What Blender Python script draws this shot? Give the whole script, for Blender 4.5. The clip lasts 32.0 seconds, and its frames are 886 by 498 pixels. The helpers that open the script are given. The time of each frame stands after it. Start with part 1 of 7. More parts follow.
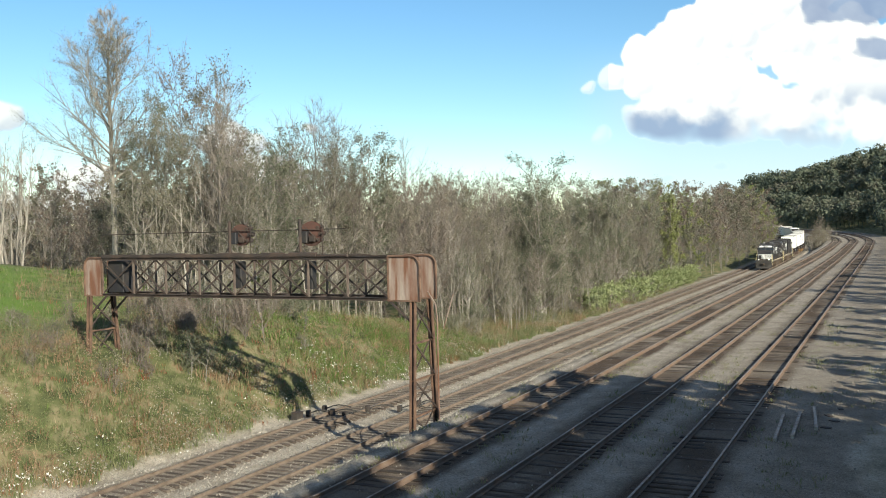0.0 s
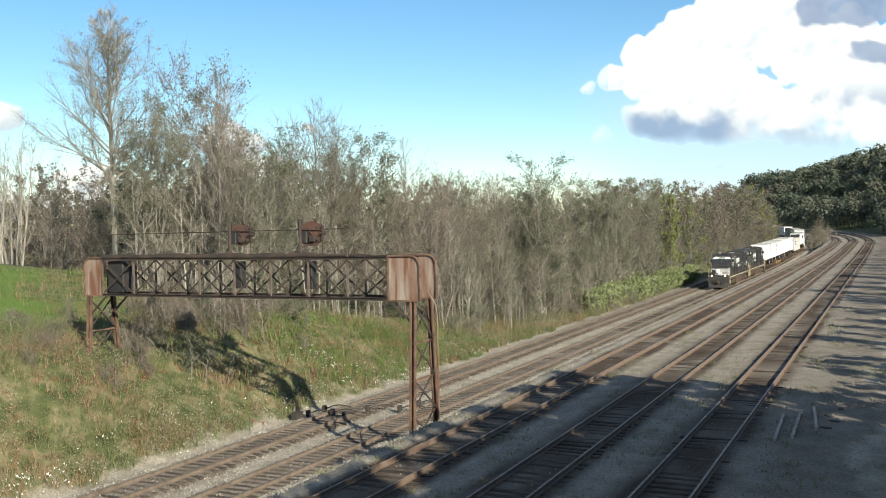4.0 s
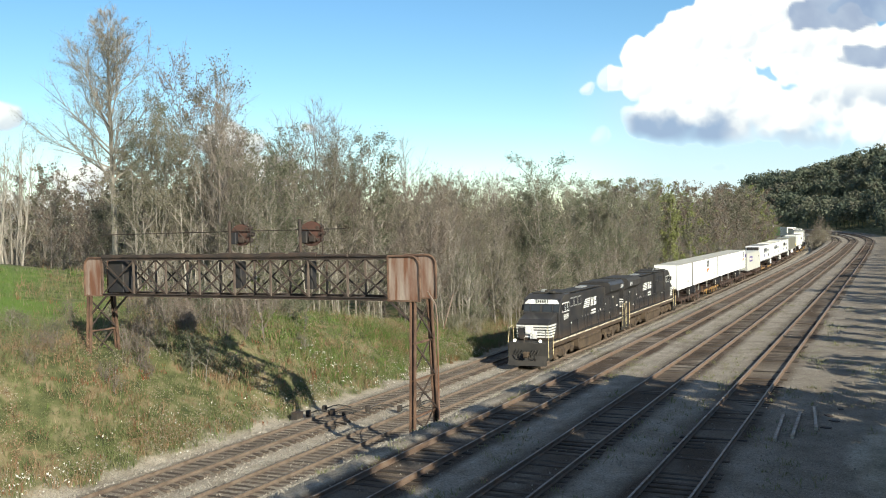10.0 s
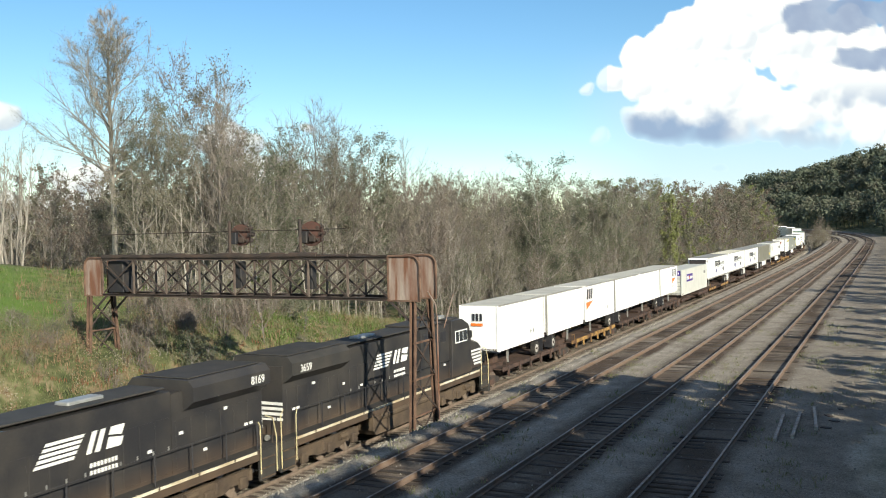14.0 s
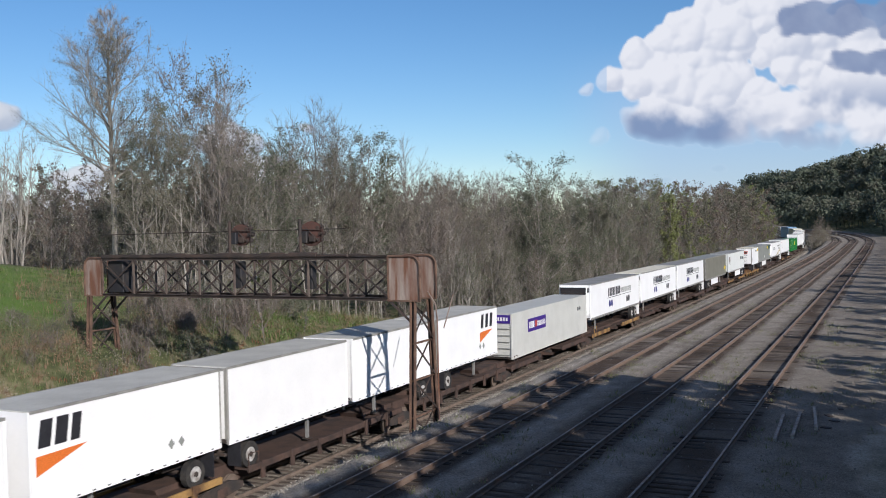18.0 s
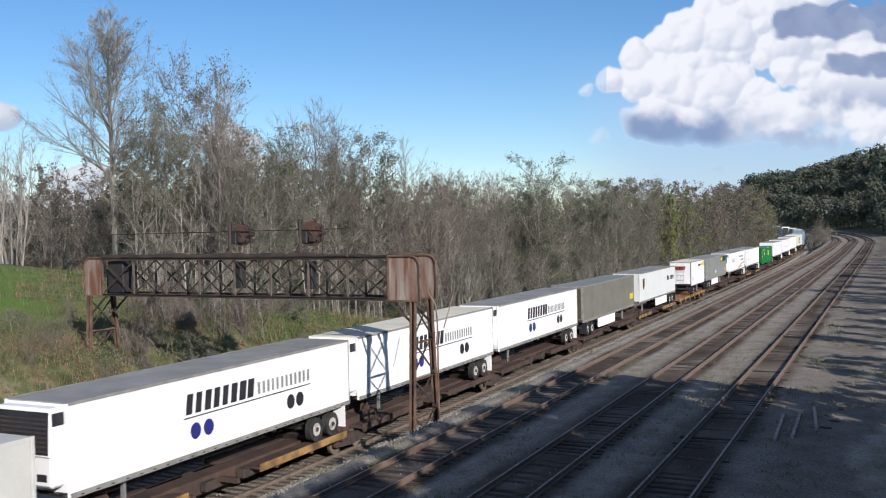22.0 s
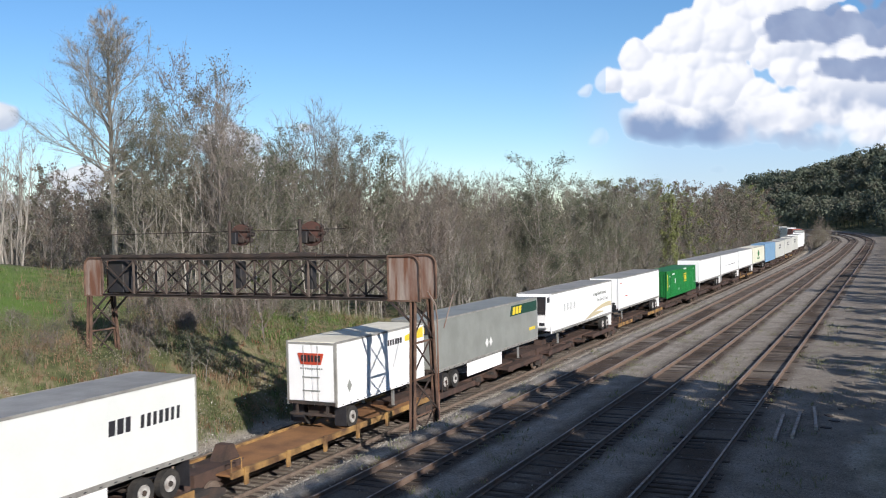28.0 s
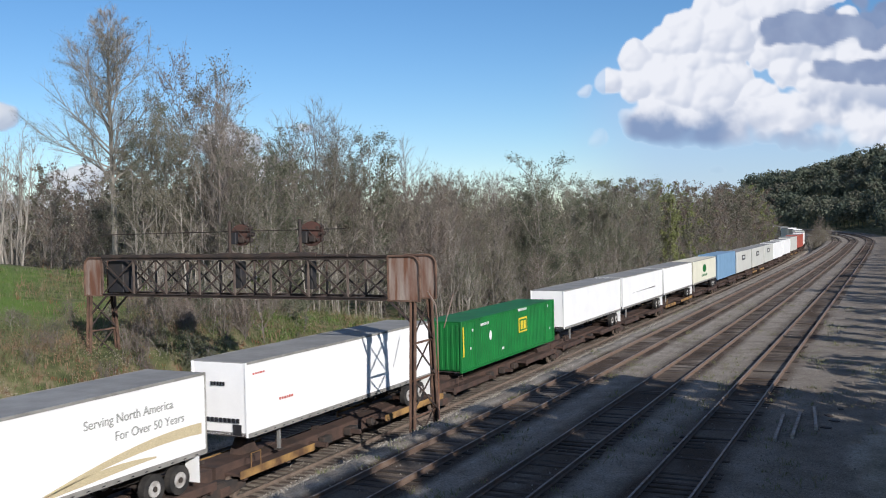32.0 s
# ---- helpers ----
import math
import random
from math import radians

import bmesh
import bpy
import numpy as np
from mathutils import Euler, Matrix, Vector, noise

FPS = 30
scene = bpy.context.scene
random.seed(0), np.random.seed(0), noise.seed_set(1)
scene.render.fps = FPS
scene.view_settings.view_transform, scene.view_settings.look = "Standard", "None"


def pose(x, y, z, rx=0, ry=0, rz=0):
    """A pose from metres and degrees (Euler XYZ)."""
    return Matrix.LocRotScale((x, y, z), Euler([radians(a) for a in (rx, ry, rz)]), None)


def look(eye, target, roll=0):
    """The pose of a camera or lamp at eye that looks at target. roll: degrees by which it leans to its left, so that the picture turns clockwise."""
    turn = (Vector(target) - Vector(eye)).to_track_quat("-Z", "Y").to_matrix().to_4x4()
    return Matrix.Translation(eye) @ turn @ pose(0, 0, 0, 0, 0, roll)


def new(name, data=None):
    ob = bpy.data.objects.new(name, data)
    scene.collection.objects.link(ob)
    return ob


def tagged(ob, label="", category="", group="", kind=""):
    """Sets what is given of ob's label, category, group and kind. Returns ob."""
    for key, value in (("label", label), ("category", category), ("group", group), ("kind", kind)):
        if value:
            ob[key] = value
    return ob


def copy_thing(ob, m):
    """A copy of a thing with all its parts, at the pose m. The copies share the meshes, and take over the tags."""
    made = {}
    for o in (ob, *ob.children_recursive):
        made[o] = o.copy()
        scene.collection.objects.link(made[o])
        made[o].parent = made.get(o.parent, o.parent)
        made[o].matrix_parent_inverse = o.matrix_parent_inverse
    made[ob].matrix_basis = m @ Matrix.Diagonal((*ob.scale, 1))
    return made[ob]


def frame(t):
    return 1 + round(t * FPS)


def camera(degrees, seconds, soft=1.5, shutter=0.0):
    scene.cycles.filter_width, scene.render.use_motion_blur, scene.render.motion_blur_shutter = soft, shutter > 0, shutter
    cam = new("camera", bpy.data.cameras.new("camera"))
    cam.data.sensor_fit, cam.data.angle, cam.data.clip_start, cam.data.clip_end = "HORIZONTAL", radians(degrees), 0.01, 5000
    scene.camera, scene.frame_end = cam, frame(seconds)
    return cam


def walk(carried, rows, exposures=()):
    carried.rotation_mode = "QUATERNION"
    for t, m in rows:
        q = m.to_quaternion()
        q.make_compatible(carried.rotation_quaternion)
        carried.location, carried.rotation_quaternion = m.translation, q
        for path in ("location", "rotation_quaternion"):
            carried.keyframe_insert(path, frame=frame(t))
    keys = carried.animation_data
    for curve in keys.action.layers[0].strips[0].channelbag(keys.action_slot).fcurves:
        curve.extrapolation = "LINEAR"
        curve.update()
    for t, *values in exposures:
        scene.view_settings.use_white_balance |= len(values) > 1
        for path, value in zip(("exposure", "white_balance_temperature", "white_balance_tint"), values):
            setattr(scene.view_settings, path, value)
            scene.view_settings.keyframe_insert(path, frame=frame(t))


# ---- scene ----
# The camera stands still on an overpass above five tracks.
EYE = Vector((0.0, 0.0, 10.093))
YAW, TILT = radians(25.347), radians(-1.431)
AIM = Vector((math.cos(YAW) * math.cos(TILT), math.sin(YAW) * math.cos(TILT), math.sin(TILT)))
cam = camera(49.76, 32.0, soft=1.0, shutter=0.15)
STAND = look(EYE, EYE + AIM * 100, -1.193)
walk(cam, [(0.0, STAND), (32.0, STAND)],
     exposures=[(0.0, 0.72, 6900, 3), (13.6, 0.70, 6900, 3), (16.4, 0.02, 6050, 14), (19.0, 0.04, 6050, 14), (21.0, 0.22, 6100, 14), (24.0, 0.08, 6050, 14), (28.0, 0.33, 6200, 13), (30.0, 0.23, 6150, 14), (32.0, 0.12, 6100, 13)])

# ---- light ----
SUN_TO = Vector((0.60, 0.80, 0.0))          # the way the shadows fall
SUN_UP = radians(23.6)
sun_dir = Vector((SUN_TO.x * math.cos(SUN_UP), SUN_TO.y * math.cos(SUN_UP), -math.sin(SUN_UP)))
sun = new("sun", bpy.data.lights.new("sun", "SUN"))
sun.data.energy, sun.data.angle, sun.data.color = 5.0, radians(0.55), (1.0, 0.93, 0.82)
sun.matrix_world = look((0, 0, 80), Vector((0, 0, 80)) + sun_dir)

world = bpy.data.worlds.new("world")
scene.world = world
world.use_nodes = True
wn, wl = world.node_tree.nodes, world.node_tree.links
sky = wn.new("ShaderNodeTexSky")
sky.sky_type, sky.sun_disc = "NISHITA", False
sky.sun_elevation, sky.sun_rotation = SUN_UP, math.atan2(-SUN_TO.x, -SUN_TO.y)
sky.altitude, sky.air_density, sky.dust_density, sky.ozone_density = 600, 1.0, 0.1, 3.0
wn["Background"].inputs["Strength"].default_value = 0.098
blue = wn.new("ShaderNodeHueSaturation")
blue.inputs["Saturation"].default_value = 1.18
wl.new(sky.outputs[0], blue.inputs["Color"])
wl.new(blue.outputs[0], wn["Background"].inputs["Color"])


# ---- materials ----
def material(name, colour, rough=0.7, metal=0.0, second=None, scale=3.0, grain=40.0, bump=0.2, amount=0.5, spec=0.4,
             third=None, third_scale=0.6, per_object=0.0, space="Object", stretch=(1, 1, 1)):
    """A surface with stains at one scale, grain at another and a fine relief."""
    m = bpy.data.materials.new(name)
    m.use_nodes = True
    n, l = m.node_tree.nodes, m.node_tree.links
    b = n["Principled BSDF"]
    b.inputs["Roughness"].default_value, b.inputs["Metallic"].default_value = rough, metal
    b.inputs["Specular IOR Level"].default_value = spec
    co = n.new("ShaderNodeTexCoord")
    big = n.new("ShaderNodeTexNoise")
    big.inputs["Scale"].default_value, big.inputs["Detail"].default_value = scale, 6
    fine = n.new("ShaderNodeTexNoise")
    fine.inputs["Scale"].default_value, fine.inputs["Detail"].default_value = grain, 4
    mp = n.new("ShaderNodeMapping")
    mp.inputs["Scale"].default_value = stretch
    l.new(co.outputs[space], mp.inputs["Vector"])
    for t in (big, fine):
        l.new(mp.outputs[0], t.inputs["Vector"])
    ramp = n.new("ShaderNodeMapRange")
    ramp.inputs["From Min"].default_value, ramp.inputs["From Max"].default_value = 0.38, 0.66
    l.new(big.outputs["Fac"], ramp.inputs["Value"])
    mix = n.new("ShaderNodeMix")
    mix.data_type = "RGBA"
    second = second or tuple(c * 0.7 for c in colour)
    mix.inputs["A"].default_value, mix.inputs["B"].default_value = (*colour, 1), (*second, 1)
    l.new(ramp.outputs[0], mix.inputs["Factor"])
    out = mix.outputs["Result"]
    if third:
        t3 = n.new("ShaderNodeTexNoise")
        t3.inputs["Scale"].default_value, t3.inputs["Detail"].default_value = third_scale, 5
        l.new(mp.outputs[0], t3.inputs["Vector"])
        r3 = n.new("ShaderNodeMapRange")
        r3.inputs["From Min"].default_value, r3.inputs["From Max"].default_value = 0.5, 0.62
        l.new(t3.outputs["Fac"], r3.inputs["Value"])
        m3 = n.new("ShaderNodeMix")
        m3.data_type = "RGBA"
        l.new(r3.outputs[0], m3.inputs["Factor"])
        l.new(out, m3.inputs["A"])
        m3.inputs["B"].default_value = (*third, 1)
        out = m3.outputs["Result"]
    hsv = n.new("ShaderNodeHueSaturation")
    l.new(out, hsv.inputs["Color"])
    val = n.new("ShaderNodeMapRange")
    val.inputs["To Min"].default_value, val.inputs["To Max"].default_value = 1 - amount, 1 + amount
    l.new(fine.outputs["Fac"], val.inputs["Value"])
    value = val.outputs[0]
    if per_object:
        info = n.new("ShaderNodeObjectInfo")
        pr = n.new("ShaderNodeMapRange")
        pr.inputs["To Min"].default_value, pr.inputs["To Max"].default_value = 1 - per_object, 1 + per_object
        l.new(info.outputs["Random"], pr.inputs["Value"])
        mul = n.new("ShaderNodeMath")
        mul.operation = "MULTIPLY"
        l.new(value, mul.inputs[0])
        l.new(pr.outputs[0], mul.inputs[1])
        value = mul.outputs[0]
    l.new(value, hsv.inputs["Value"])
    l.new(hsv.outputs[0], b.inputs["Base Color"])
    if bump:
        bm_ = n.new("ShaderNodeBump")
        bm_.inputs["Strength"].default_value, bm_.inputs["Distance"].default_value = bump, 0.02
        l.new(fine.outputs["Fac"], bm_.inputs["Height"])
        l.new(bm_.outputs[0], b.inputs["Normal"])
    return m


def leaf_material(name, a, b_, c, through_=0.35):
    """Leaves: three hues picked leaf by leaf and tree by tree, some light passing through."""
    m = bpy.data.materials.new(name)
    m.use_nodes = True
    n, l = m.node_tree.nodes, m.node_tree.links
    bs = n["Principled BSDF"]
    bs.inputs["Roughness"].default_value, bs.inputs["Specular IOR Level"].default_value = 0.6, 0.25
    geo, info = n.new("ShaderNodeNewGeometry"), n.new("ShaderNodeObjectInfo")
    ramp = n.new("ShaderNodeValToRGB")
    ramp.color_ramp.elements[0].color, ramp.color_ramp.elements[1].color = (*a, 1), (*c, 1)
    ramp.color_ramp.elements.new(0.5).color = (*b_, 1)
    mixv = n.new("ShaderNodeMix")
    mixv.inputs["Factor"].default_value = 0.45
    l.new(geo.outputs["Random Per Island"], mixv.inputs["A"])
    l.new(info.outputs["Random"], mixv.inputs["B"])
    l.new(mixv.outputs["Result"], ramp.inputs["Fac"])
    l.new(ramp.outputs["Color"], bs.inputs["Base Color"])
    tr = n.new("ShaderNodeBsdfTranslucent")
    l.new(ramp.outputs["Color"], tr.inputs["Color"])
    mx = n.new("ShaderNodeMixShader")
    mx.inputs[0].default_value = through_
    l.new(bs.outputs[0], mx.inputs[1])
    l.new(tr.outputs[0], mx.inputs[2])
    l.new(mx.outputs[0], n["Material Output"].inputs["Surface"])
    return m


RUST = material("rusted steel", (0.165, 0.10, 0.068), 0.85, 0.0, (0.08, 0.047, 0.035), 2.2, 30, 0.4, 0.35)
RUST_DARK = material("dark sooty steel", (0.04, 0.032, 0.029), 0.8, 0.0, (0.066, 0.045, 0.036), 1.6, 25, 0.3, 0.35)
PLATE = material("grey paint over rust", (0.30, 0.25, 0.215), 0.75, 0.0, (0.15, 0.07, 0.045), 1.1, 16, 0.25, 0.25, third=(0.15, 0.07, 0.042), third_scale=1.6, stretch=(1, 2.2, 0.3))
RAIL = material("rail steel", (0.19, 0.148, 0.118), 0.7, 0.0, (0.12, 0.09, 0.07), 3, 30, 0.2, 0.3)
RAIL_HEAD = material("worn rail head", (0.30, 0.28, 0.26), 0.32, 0.8, (0.2, 0.17, 0.15), 4, 30, 0.1, 0.2)
RAIL_RUST = material("rusty rail head", (0.30, 0.255, 0.22), 0.55, 0.1, (0.15, 0.10, 0.075), 4, 30, 0.2, 0.3)
TIE = material("weathered timber tie", (0.062, 0.046, 0.036), 0.9, 0.0, (0.115, 0.092, 0.074), 2.5, 45, 0.5, 0.35, per_object=0.35)
BARK = material("grey bark", (0.30, 0.275, 0.24), 0.9, 0.0, (0.17, 0.152, 0.13), 1.5, 14, 0.5, 0.35, per_object=0.25)
BARK_PALE = material("pale birch bark", (0.34, 0.31, 0.27), 0.9, 0.0, (0.2, 0.178, 0.152), 1.2, 10, 0.4, 0.3, per_object=0.2)


# ---- mesh tools ----
class Mesh:
    """Gathers corners and faces of one mesh."""

    def __init__(self):
        self.v, self.f = [], []

    def add(self, v, f):
        k = len(self.v)
        self.v.extend(tuple(p) for p in v)
        self.f.extend(tuple(i + k for i in q) for q in f)
        return self

    def box(self, x0, x1, y0, y1, z0, z1, c=0.0):
        """A box with edges chamfered by c."""
        if c <= 0:
            return self.add([(x, y, z) for x in (x0, x1) for y in (y0, y1) for z in (z0, z1)],
                            [(0, 1, 3, 2), (4, 6, 7, 5), (0, 4, 5, 1), (2, 3, 7, 6), (0, 2, 6, 4), (1, 5, 7, 3)])
        b = bmesh.new()
        bmesh.ops.create_cube(b, size=1)
        for w in b.verts:
            w.co = ((x0 + x1) / 2 + w.co.x * (x1 - x0), (y0 + y1) / 2 + w.co.y * (y1 - y0), (z0 + z1) / 2 + w.co.z * (z1 - z0))
        bmesh.ops.bevel(b, geom=list(b.edges), offset=c, segments=1, affect="EDGES")
        return self.take(b)

    def take(self, b):
        b.verts.index_update()
        self.add([w.co[:] for w in b.verts], [[w.index for w in f.verts] for f in b.faces])
        b.free()
        return self

    def bar(self, p, q, w, h=None, up=(0, 0, 1)):
        """A straight bar of section w x h from p to q."""
        p, q, h = Vector(p), Vector(q), h or w
        d = (q - p).normalized()
        u = Vector(up)
        if abs(d.dot(u)) > 0.95:
            u = Vector((1, 0, 0))
        s = d.cross(u).normalized()
        t = s.cross(d)
        c = [a + s * (i * w / 2) + t * (j * h / 2) for a in (p, q) for i, j in ((-1, -1), (1, -1), (1, 1), (-1, 1))]
        return self.add(c, [(3, 2, 1, 0), (4, 5, 6, 7), (0, 1, 5, 4), (1, 2, 6, 5), (2, 3, 7, 6), (3, 0, 4, 7)])

    def tube(self, pts, r, n=8, caps=True):
        """A round rod along pts, r one radius or one for each point."""
        pts = [Vector(a) for a in pts]
        r = r if isinstance(r, (list, tuple)) else [r] * len(pts)
        v, f = [], []
        for i, a in enumerate(pts):
            d = (pts[min(i + 1, len(pts) - 1)] - pts[max(i - 1, 0)]).normalized()
            s = d.orthogonal().normalized() if i == 0 else (s - d * s.dot(d)).normalized()
            t = d.cross(s)
            v += [a + (s * math.cos(k * math.tau / n) + t * math.sin(k * math.tau / n)) * r[i] for k in range(n)]
        for i in range(len(pts) - 1):
            f += [(i * n + k, i * n + (k + 1) % n, (i + 1) * n + (k + 1) % n, (i + 1) * n + k) for k in range(n)]
        if caps:
            f += [tuple(range(n - 1, -1, -1)), tuple(range((len(pts) - 1) * n, len(pts) * n))]
        return self.add(v, f)

    def disc(self, c, axis, r, depth, n=20):
        """A short cylinder centred on c."""
        a = Vector(axis).normalized() * depth / 2
        return self.tube([Vector(c) - a, Vector(c) + a], r, n)

    def prism(self, outline, y0, y1):
        """An outline in x, z, drawn out from y0 to y1."""
        n = len(outline)
        v = [(x, y, z) for y in (y0, y1) for x, z in outline]
        return self.add(v, [tuple(range(n)), tuple(range(2 * n - 1, n - 1, -1))] + [(k, k + n, (k + 1) % n + n, (k + 1) % n) for k in range(n)])

    def data(self, name, mat=None, smooth=False):
        me = bpy.data.meshes.new(name)
        me.from_pydata(self.v, [], self.f)
        if mat:
            me.materials.append(mat)
        if smooth:
            me.polygons.foreach_set("use_smooth", [True] * len(me.polygons))
        me.update()
        return me


def part(name, m, mat, parent, label="", smooth=False, kind=""):
    ob = new(name, m.data(name, mat, smooth))
    ob.parent = parent
    return tagged(ob, label, kind=kind)


def thing(name, label, category, group="", kind="", at=None):
    ob = new(name)
    ob.empty_display_size = 0.3
    if at is not None:
        ob.matrix_basis = at
    return tagged(ob, label, category, group, kind)


# ---- the plan ----
# x runs along the tracks away from the camera, y to their left; rail tops of the two main tracks at z = 0.
MAIN_Y = 23.43
TRACKS = [(27.48, 0.0, True), (MAIN_Y, 0.0, True), (13.84, 2.7, False), (9.80, 2.7, False), (5.76, 2.7, False)]
BEND_AT, BEND_R = 262.0, 290.0


def rise(s):
    """How far the line has climbed at s."""
    a = max(0.0, s - 170.0)
    return 0.0001 * a * a if a < 85 else 0.7225 + 0.017 * (a - 85)


def on_line(s, off=0.0):
    """Place and heading at s along the second main track, off metres to its left."""
    if s < BEND_AT:
        return s, MAIN_Y + off, 0.0
    a = min((s - BEND_AT) / BEND_R, 1.9)
    return BEND_AT + math.sin(a) * (BEND_R - off), MAIN_Y + BEND_R - math.cos(a) * (BEND_R - off), a


def to_line(x, y):
    """The other way round: s and off of a place."""
    if x < BEND_AT:
        return x, y - MAIN_Y
    dx, dy = x - BEND_AT, y - MAIN_Y - BEND_R
    a = math.atan2(dx, -dy)
    return BEND_AT + a * BEND_R, BEND_R - math.hypot(dx, dy)


def ease(a, b, t):
    t = min(1.0, max(0.0, (t - a) / (b - a)))
    return t * t * (3 - 2 * t)


def ground_z(x, y):
    """Height of the ground, and how much of it is ballast."""
    s, off = to_line(x, y)
    up = rise(s)
    n1 = noise.noise((x * 0.11, y * 0.11, 3.0))
    n2 = noise.noise((x * 0.5, y * 0.5, 7.0))
    bed_main, bed_yard = -0.19, 2.515
    if off > 6.2:                                       # the bank on the far side
        d = off - 6.2
        tall = 0.7 + 3.9 * (1 - ease(45, 88, s)) - 0.8 * (1 - ease(12, 30, s))
        z = -0.35 + tall * ease(-0.5, 8.0, d + 0.5 * n1) + 0.045 * min(d, 24) * ease(5, 12, d) + 4.0 * ease(12, 50, d) * (1 - ease(60, 130, s)) \
            + (0.35 * n1 + 0.1 * n2) * ease(0.3, 3, d) - ease(30, 90, d) * 3.5 * (1 - ease(90, 160, s))
        return z + up, 1 - ease(0.2, 1.1 + 0.2 * (1 - ease(40, 60, s)), d + 0.8 * n2 + 0.5 * n1)
    if off > -2.6:
        z = bed_main + 0.03 * n2
        if off > 5.6 or off < -1.9:
            z -= 0.15 * ease(0, 0.7, max(off - 5.6, -1.9 - off))
        if 1.3 < off < 2.8:
            z -= 0.10
        return z + up, 1.0
    if off > -7.5:                                      # the slope up to the yard
        z = bed_main - 0.15 + (bed_yard - bed_main + 0.1) * ease(0.9, 4.9, -2.6 - off)
        return z + up, 1.0
    z = bed_yard + 0.03 * n1 + 0.035 * n2
    if off < -22:
        d = -22 - off
        z += 0.25 * n1 * ease(0, 5, d) + 3.0 * ease(10, 60, d) + 23.5 * ease(6, 60, d) * ease(170, 330, s) * (1 - 0.44 * ease(-0.02, 0.13, y / max(x, 1))) * (1 - 0.93 * ease(0.133, 0.17, y / max(x, 1)))
        return z + up, 1 - ease(0.0, 4.0, d + 2 * n1)
    return z + up, 1.0


def spread(*runs):
    out = []
    for a, b, n in runs:
        out += [a + (b - a) * i / n for i in range(n)]
    return out + [runs[-1][1]]


def ground_material():
    m = bpy.data.materials.new("bank and ballast")
    m.use_nodes = True
    n, l = m.node_tree.nodes, m.node_tree.links
    bs = n["Principled BSDF"]
    bs.inputs["Roughness"].default_value, bs.inputs["Specular IOR Level"].default_value = 0.92, 0.2
    co = n.new("ShaderNodeTexCoord")

    def tex(scale, detail=5, kind="ShaderNodeTexNoise"):
        t = n.new(kind)
        t.inputs["Scale"].default_value = scale
        if kind == "ShaderNodeTexNoise":
            t.inputs["Detail"].default_value = detail
        l.new(co.outputs["Object"], t.inputs["Vector"])
        return t

    def ramp(src, stops):
        r = n.new("ShaderNodeValToRGB")
        e = r.color_ramp.elements
        e[0].position, e[0].color = stops[0][0], (*stops[0][1], 1)
        e[1].position, e[1].color = stops[-1][0], (*stops[-1][1], 1)
        for p_, c_ in stops[1:-1]:
            e.new(p_).color = (*c_, 1)
        l.new(src, r.inputs["Fac"])
        return r.outputs["Color"]

    def mix(fac, a, b, mode="MIX"):
        x = n.new("ShaderNodeMix")
        x.data_type, x.blend_type = "RGBA", mode
        if isinstance(fac, float):
            x.inputs["Factor"].default_value = fac
        else:
            l.new(fac, x.inputs["Factor"])
        l.new(a, x.inputs["A"])
        l.new(b, x.inputs["B"])
        return x.outputs["Result"]

    stones = tex(17.0, kind="ShaderNodeTexVoronoi")
    grit, wide, broad = tex(28.0, 6), tex(0.9, 6), tex(0.22, 4)
    ballast = mix(0.6, ramp(stones.outputs["Color"], [(0.1, (0.155, 0.13, 0.10)), (0.45, (0.385, 0.338, 0.275)), (0.9, (0.60, 0.54, 0.45))]),
                  ramp(grit.outputs["Fac"], [(0.3, (0.18, 0.158, 0.128)), (0.7, (0.53, 0.485, 0.42))]))
    ballast = mix(0.5, ballast, ramp(wide.outputs["Fac"], [(0.32, (0.42, 0.37, 0.32)), (0.6, (1.1, 1.1, 1.1))]), "MULTIPLY")
    grass = ramp(wide.outputs["Fac"], [(0.3, (0.055, 0.07, 0.032)), (0.48, (0.12, 0.13, 0.06)), (0.60, (0.235, 0.205, 0.125)), (0.75, (0.20, 0.125, 0.075))])
    lawn = ramp(grit.outputs["Fac"], [(0.3, (0.09, 0.16, 0.035)), (0.7, (0.17, 0.25, 0.06))])
    cover = n.new("ShaderNodeVertexColor")
    cover.layer_name = "cover"
    sep = n.new("ShaderNodeSeparateColor")
    l.new(cover.outputs["Color"], sep.inputs[0])
    soil = mix(sep.outputs["Green"], grass, lawn)
    soil = mix(0.3, soil, ramp(broad.outputs["Fac"], [(0.35, (0.5, 0.55, 0.4)), (0.65, (1.1, 1.0, 0.85))]), "MULTIPLY")
    # dark oily strip between and beside the rails
    oil = mix(sep.outputs["Blue"], ballast, ramp(grit.outputs["Fac"], [(0.3, (0.036, 0.025, 0.018)), (0.7, (0.115, 0.083, 0.06))]))
    l.new(mix(sep.outputs["Red"], soil, oil), bs.inputs["Base Color"])
    b = n.new("ShaderNodeBump")
    b.inputs["Strength"].default_value, b.inputs["Distance"].default_value = 0.8, 0.05
    l.new(grit.outputs["Fac"], b.inputs["Height"])
    l.new(b.outputs[0], bs.inputs["Normal"])
    return m


GROUND = ground_material()


def lawn_amount(x, y):
    s, off = to_line(x, y)
    return ease(16, 24, off) * (1 - ease(40, 60, s - 0.4 * (off - 20))) * ease(-0.1, 0.3, noise.noise((x * 0.16, y * 0.16, 20.0)) + 0.1)


